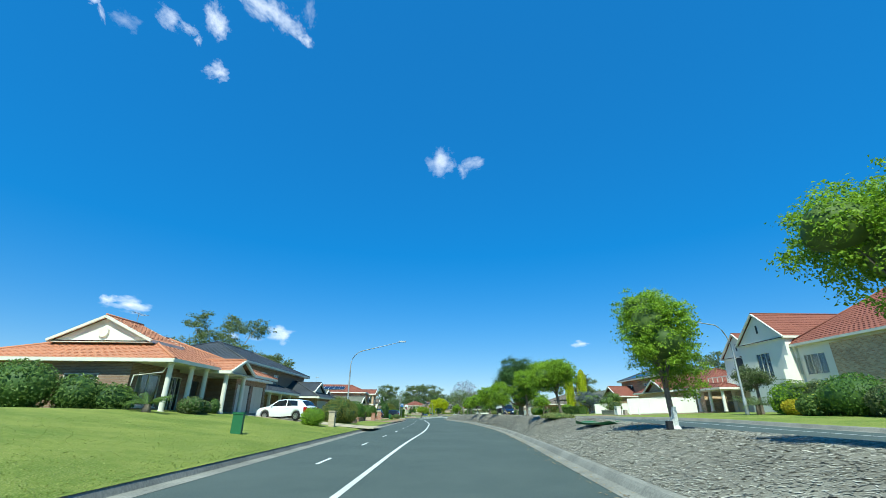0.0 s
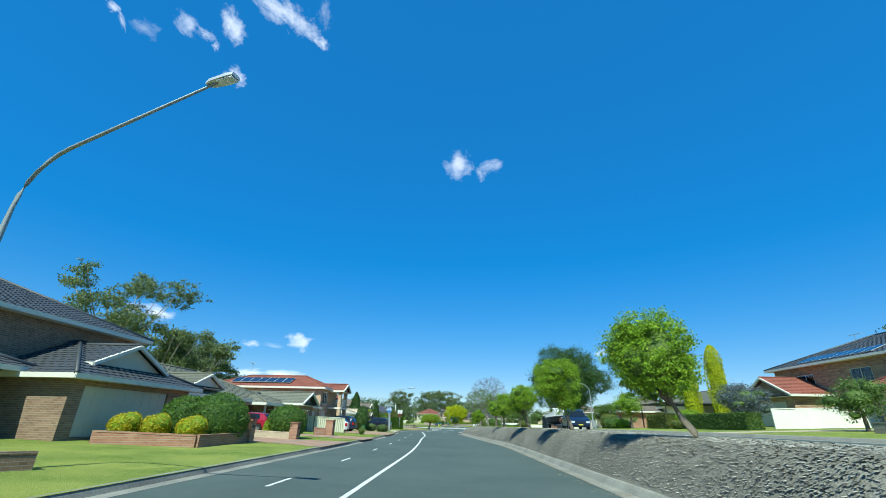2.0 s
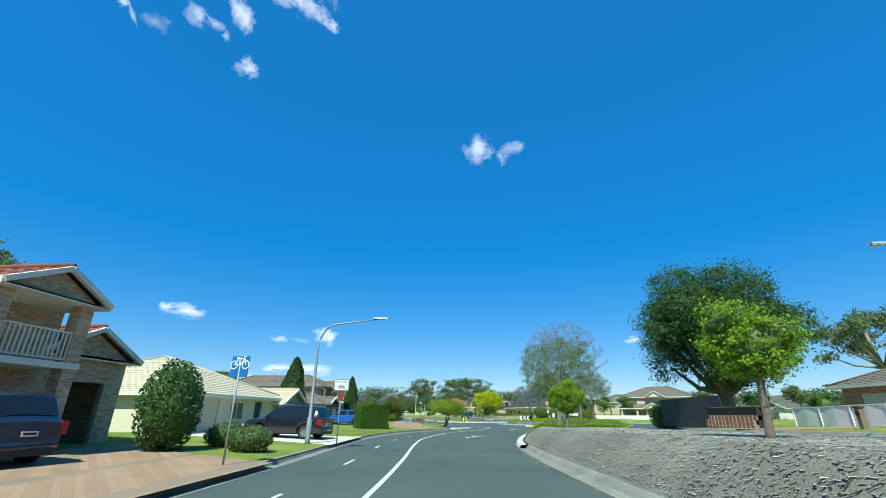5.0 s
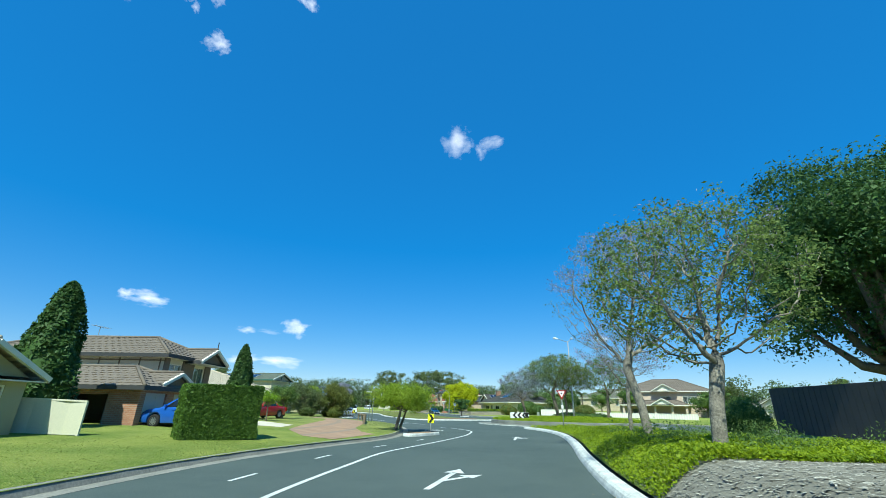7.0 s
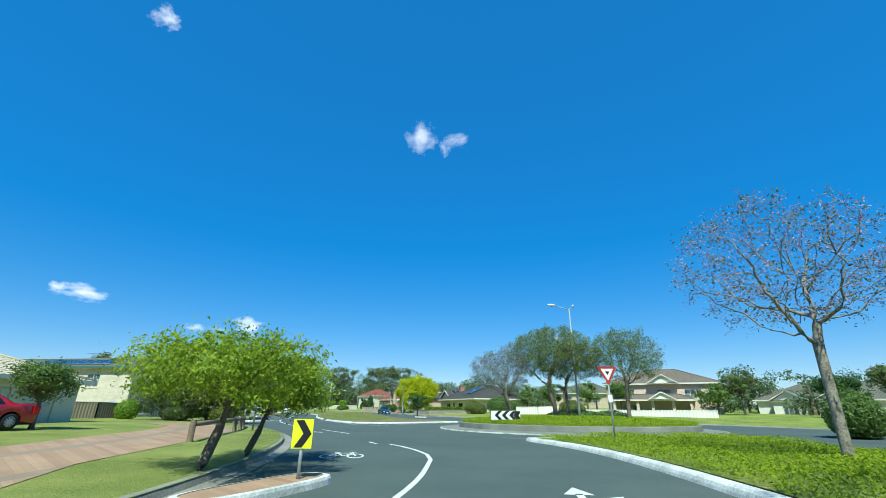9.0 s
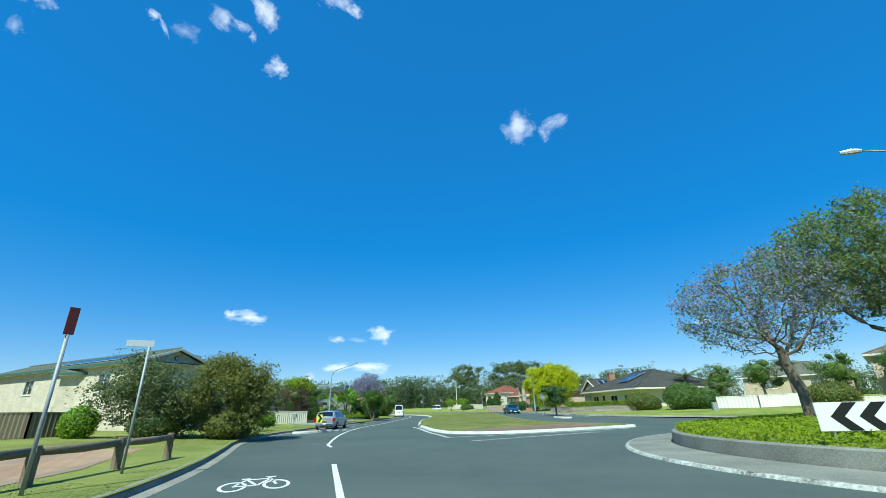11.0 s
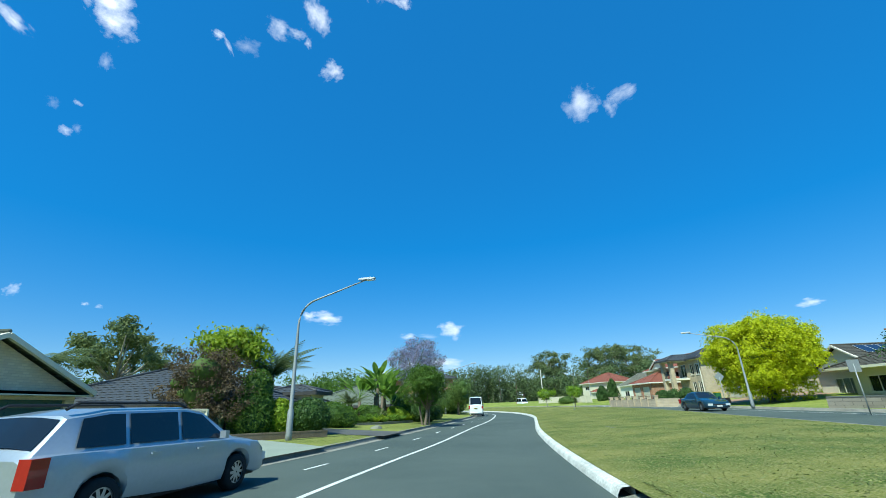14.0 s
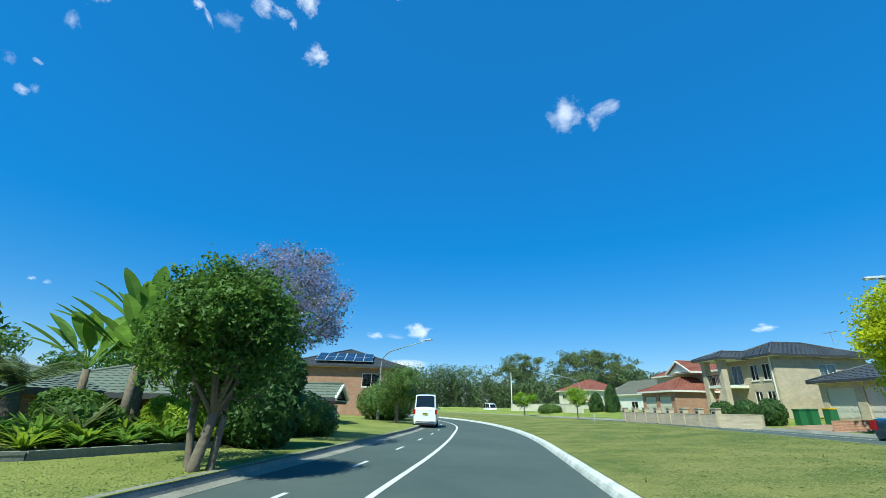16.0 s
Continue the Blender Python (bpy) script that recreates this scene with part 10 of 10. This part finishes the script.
gum("gum tree behind the far gardens", pose(-58, 200, 1.0), 9, 307, 12, spread=0.5, leaves=7000)
gum("gum tree behind the red roofed house", pose(52, 82, 2), 12, 308, 12, spread=0.5, leaves=7000)
gum("gum tree behind the grey roofed house", pose(40, 128, 2), 11, 309, 12, spread=0.5, leaves=7000)
gum("tall gum standing above the wood", pose(-48, 385, 1), 24, 310, 16, spread=0.42, leaves=9000, size=0.42)
gum("tall gum standing above the wood", pose(-22, 372, 1), 23, 311, 16, spread=0.42, leaves=9000, size=0.42)
gum("tall gum standing above the wood", pose(-10, 392, 1), 25, 312, 16, spread=0.42, leaves=9000, size=0.42)


def wood(label, spots, seed, leaf="forest", size=0.74, per=560):
    """A far wood in one piece: trunks and clumped crowns."""
    rng = np.random.default_rng(seed)
    qs, bm = [], bmesh.new()
    for x, y, h in spots:
        z0 = far_hill(x, y) if math.hypot(x + 40, y - 160) > 260 else 0.0
        tube(bm, [(x, y, z0 - 0.5), (x, y, z0 + h * 0.7)], [0.28, 0.14], 5)
        bl = []
        for k in range(13):
            a, r = rng.uniform(0, math.tau), h * rng.uniform(0.02, 0.3)
            s = h * rng.uniform(0.12, 0.2)
            bl.append((x + r * math.cos(a), y + r * math.sin(a), z0 + h * rng.uniform(0.08, 0.9), s * 1.1, s * 1.1, s * 0.8))
        p, d = blob_points(rng, bl, per, 0.55)
        qs.append(leaf_tris(rng, p, d * 0.6 + np.array([0, 0, 0.4]), size, 0.8))
    o = tagged(np_quads("far_wood", np.concatenate(qs), LEAF[leaf]), label, "wood", kind="stuff")
    part("trunks", bm, M["bark"], o)
    return o


rng = np.random.default_rng(320)
spots = []
for k in range(150):
    f = k / 149
    x = -150 + 190 * f + rng.normal(0, 5)
    y = 352 + 26 * math.sin(f * 3) + rng.uniform(-18, 26)
    spots.append((x, y, rng.uniform(12, 19)))
wood("dense dark green gum wood closing the road", spots, 321, "forest", 0.5, 900)
spots = [(-75 - rng.uniform(0, 45) - 0.42 * max(y - 200, 0), y, rng.uniform(7, 11)) for y in np.linspace(130, 345, 90)]
wood("belt of trees behind the houses", spots, 322, "forest", 0.3, 800)
spots = [(rng.uniform(55, 95), y, rng.uniform(6, 10)) for y in np.linspace(30, 330, 80)] + [(rng.uniform(20, 60), y, rng.uniform(6, 10)) for y in np.linspace(250, 360, 45)]
wood("belt of trees behind the far houses", spots, 323, "forest", 0.3, 800)
spots = [(-52 + rng.uniform(-8, 8) - 0.5 * max(y - 225, 0), y, rng.uniform(4.5, 7.5)) for y in np.linspace(196, 330, 46)]
wood("leafy gardens along the road", spots, 324, "garden", 0.19, 1100)
spots = [(rng.uniform(-70, -45), rng.uniform(-20, 90), rng.uniform(5, 8)) for _ in range(26)]
wood("garden trees behind the houses", spots, 325, "forest", 0.2, 1200)
spots = []
for k in range(150):
    a = k / 149
    x = -900 + 1500 * a
    spots.append((x + rng.normal(0, 8), 700 + 120 * math.sin(a * 5) + rng.uniform(-60, 60), rng.uniform(14, 22)))
wood("wooded ridge on the horizon", spots, 326, "forest", 1.2, 260)


# ---- clouds ----
def cloud_mat(seed, ragged, dense):
    m = bpy.data.materials.new("cloud")
    m.use_nodes = True
    nt, nd = m.node_tree, m.node_tree.nodes
    nd.remove(nd["Principled BSDF"])
    co = nd.new("ShaderNodeTexCoord")
    mp = nd.new("ShaderNodeMapping")
    mp.inputs["Location"].default_value = (seed * 3.7, seed * 1.3, seed)
    noi, big = nd.new("ShaderNodeTexNoise"), nd.new("ShaderNodeTexNoise")
    noi.inputs["Scale"].default_value, noi.inputs["Detail"].default_value, noi.inputs["Roughness"].default_value = 2.6, 10, 0.68
    big.inputs["Scale"].default_value, big.inputs["Detail"].default_value = 1.3, 2
    nt.links.new(co.outputs["Object"], mp.inputs[0])
    nt.links.new(mp.outputs[0], noi.inputs["Vector"])
    nt.links.new(mp.outputs[0], big.inputs["Vector"])
    ln = nd.new("ShaderNodeVectorMath")
    ln.operation = "LENGTH"
    nt.links.new(co.outputs["Object"], ln.inputs[0])
    fall = nd.new("ShaderNodeMapRange")
    fall.inputs["From Min"].default_value, fall.inputs["From Max"].default_value = 0.0, 1.0
    fall.inputs["To Min"].default_value, fall.inputs["To Max"].default_value = 0.28, -0.42
    nt.links.new(ln.outputs["Value"], fall.inputs["Value"])
    s1, s2 = nd.new("ShaderNodeMath"), nd.new("ShaderNodeMath")
    mixn = nd.new("ShaderNodeMix")
    mixn.inputs["Factor"].default_value = ragged
    nt.links.new(big.outputs[0], mixn.inputs["A"])
    nt.links.new(noi.outputs[0], mixn.inputs["B"])
    nt.links.new(mixn.outputs[0], s1.inputs[0])
    nt.links.new(fall.outputs[0], s1.inputs[1])
    al = nd.new("ShaderNodeMapRange")
    al.inputs["From Min"].default_value, al.inputs["From Max"].default_value = 0.42, 0.42 + 0.46 / dense
    al.inputs["To Max"].default_value = min(0.82 * dense, 0.96)
    nt.links.new(s1.outputs[0], al.inputs["Value"])
    em, tr, ms = nd.new("ShaderNodeEmission"), nd.new("ShaderNodeBsdfTransparent"), nd.new("ShaderNodeMixShader")
    em.inputs["Color"].default_value, em.inputs["Strength"].default_value = (0.80, 0.90, 1.0, 1), 0.95
    nt.links.new(al.outputs[0], ms.inputs[0])
    nt.links.new(tr.outputs[0], ms.inputs[1])
    nt.links.new(em.outputs[0], ms.inputs[2])
    nt.links.new(ms.outputs[0], nd["Material Output"].inputs["Surface"])
    return m


def cloud(x, y, z, w, h, ragged, roll, dense, seed):
    """A puff of a far cloud: a soft sheet high over the land that faces the road."""
    c = Vector((x, y, z))
    q = (c - Vector((-5, 90, 0))).to_track_quat("-Z", "Y").to_matrix().to_4x4()
    me = bpy.data.meshes.new("cloud")
    me.from_pydata([(-1, -1, 0), (1, -1, 0), (1, 1, 0), (-1, 1, 0)], [], [(0, 1, 2, 3)])
    me.materials.append(cloud_mat(seed, ragged, dense))
    o = new("cloud", me)
    o.matrix_basis = Matrix.Translation(c) @ q @ Matrix.Rotation(radians(roll), 4, "Z") @ Matrix.Diagonal((w * 0.9, h * 0.9, 1, 1))
    o.visible_shadow = False
    return tagged(o, "small white fair-weather cloud in a blue sky", "cloud", kind="structure")


def cloud_group(seed, *puffs):
    """Puffs of (x, y, z, width, height, raggedness, roll, density)."""
    for j, puff in enumerate(puffs):
        cloud(*puff, seed + j)


# high streak
cloud_group(1, (-451, 709, 901, 106, 55, 0.75, -20, 1.00), (-411, 739, 901, 84, 60, 0.75, -35, 1.00), (-381, 780, 901, 68, 62, 0.75, -40, 0.90), (-360, 819, 901, 44, 38, 0.70, -30, 1.00), (-327, 735, 901, 35, 68, 0.90, 10, 0.55))
# tall bright cloud
cloud_group(21, (-976, 535, 901, 96, 94, 0.65, 0, 1.15), (-1027, 578, 901, 93, 79, 0.65, 0, 1.10), (-1014, 506, 901, 21, 58, 0.80, 30, 0.70), (-1176, 645, 901, 34, 56, 0.85, 0, 0.60))
# slanting streak
cloud_group(41, (-1223, 417, 901, 66, 53, 0.70, -30, 0.95), (-1229, 467, 901, 86, 41, 0.75, -30, 0.95))
# hooked cloud
cloud_group(61, (-679, 754, 901, 69, 54, 0.85, -20, 0.85), (-648, 785, 901, 43, 32, 0.85, 0, 0.80), (-564, 756, 901, 63, 83, 0.80, 20, 1.00), (-574, 791, 901, 48, 57, 0.80, 0, 0.90), (-642, 821, 901, 21, 30, 0.80, 20, 0.80))
# scattered wisps
cloud_group(81, (-828, 704, 901, 35, 26, 0.70, -20, 0.95), (-834, 738, 901, 51, 13, 0.70, -55, 0.80), (-792, 763, 901, 66, 51, 0.95, 0, 0.55), (-648, 929, 901, 65, 55, 0.80, 20, 0.95), (-1607, 772, 901, 42, 38, 0.75, -20, 0.85), (-1567, 782, 901, 27, 38, 0.90, 0, 0.50), (-1488, 678, 901, 35, 42, 0.95, 20, 0.45), (-1424, 710, 901, 28, 21, 0.80, -20, 0.70), (-4045, 1683, 889, 93, 118, 0.60, -30, 0.90), (-3884, 2078, 842, 55, 41, 0.70, 0, 0.80), (-3846, 2157, 834, 65, 41, 0.70, 0, 0.80))
# low clouds over the horizon
cloud_group(101, (-2680, 3528, 847, 393, 148, 0.50, -3, 1.20), (-2799, 3427, 862, 125, 94, 0.50, 0, 1.10), (-1608, 4174, 721, 264, 195, 0.45, 0, 1.25), (-2000, 4005, 669, 191, 78, 0.60, 0, 0.90), (-1826, 4090, 665, 238, 56, 0.80, -4, 0.55), (-1712, 4176, 403, 405, 112, 0.50, -3, 1.10), (-1985, 4048, 405, 310, 94, 0.50, 3, 1.10), (-2229, 3923, 317, 140, 86, 0.50, 0, 0.90), (1410, 4278, 673, 215, 73, 0.50, 3, 1.05))
# pair overhead
cloud_group(121, (-15, 1365, 901, 112, 116, 0.55, -10, 1.00), (108, 1390, 901, 111, 54, 0.65, 14, 0.80), (75, 1437, 901, 47, 67, 0.70, 0, 0.70))
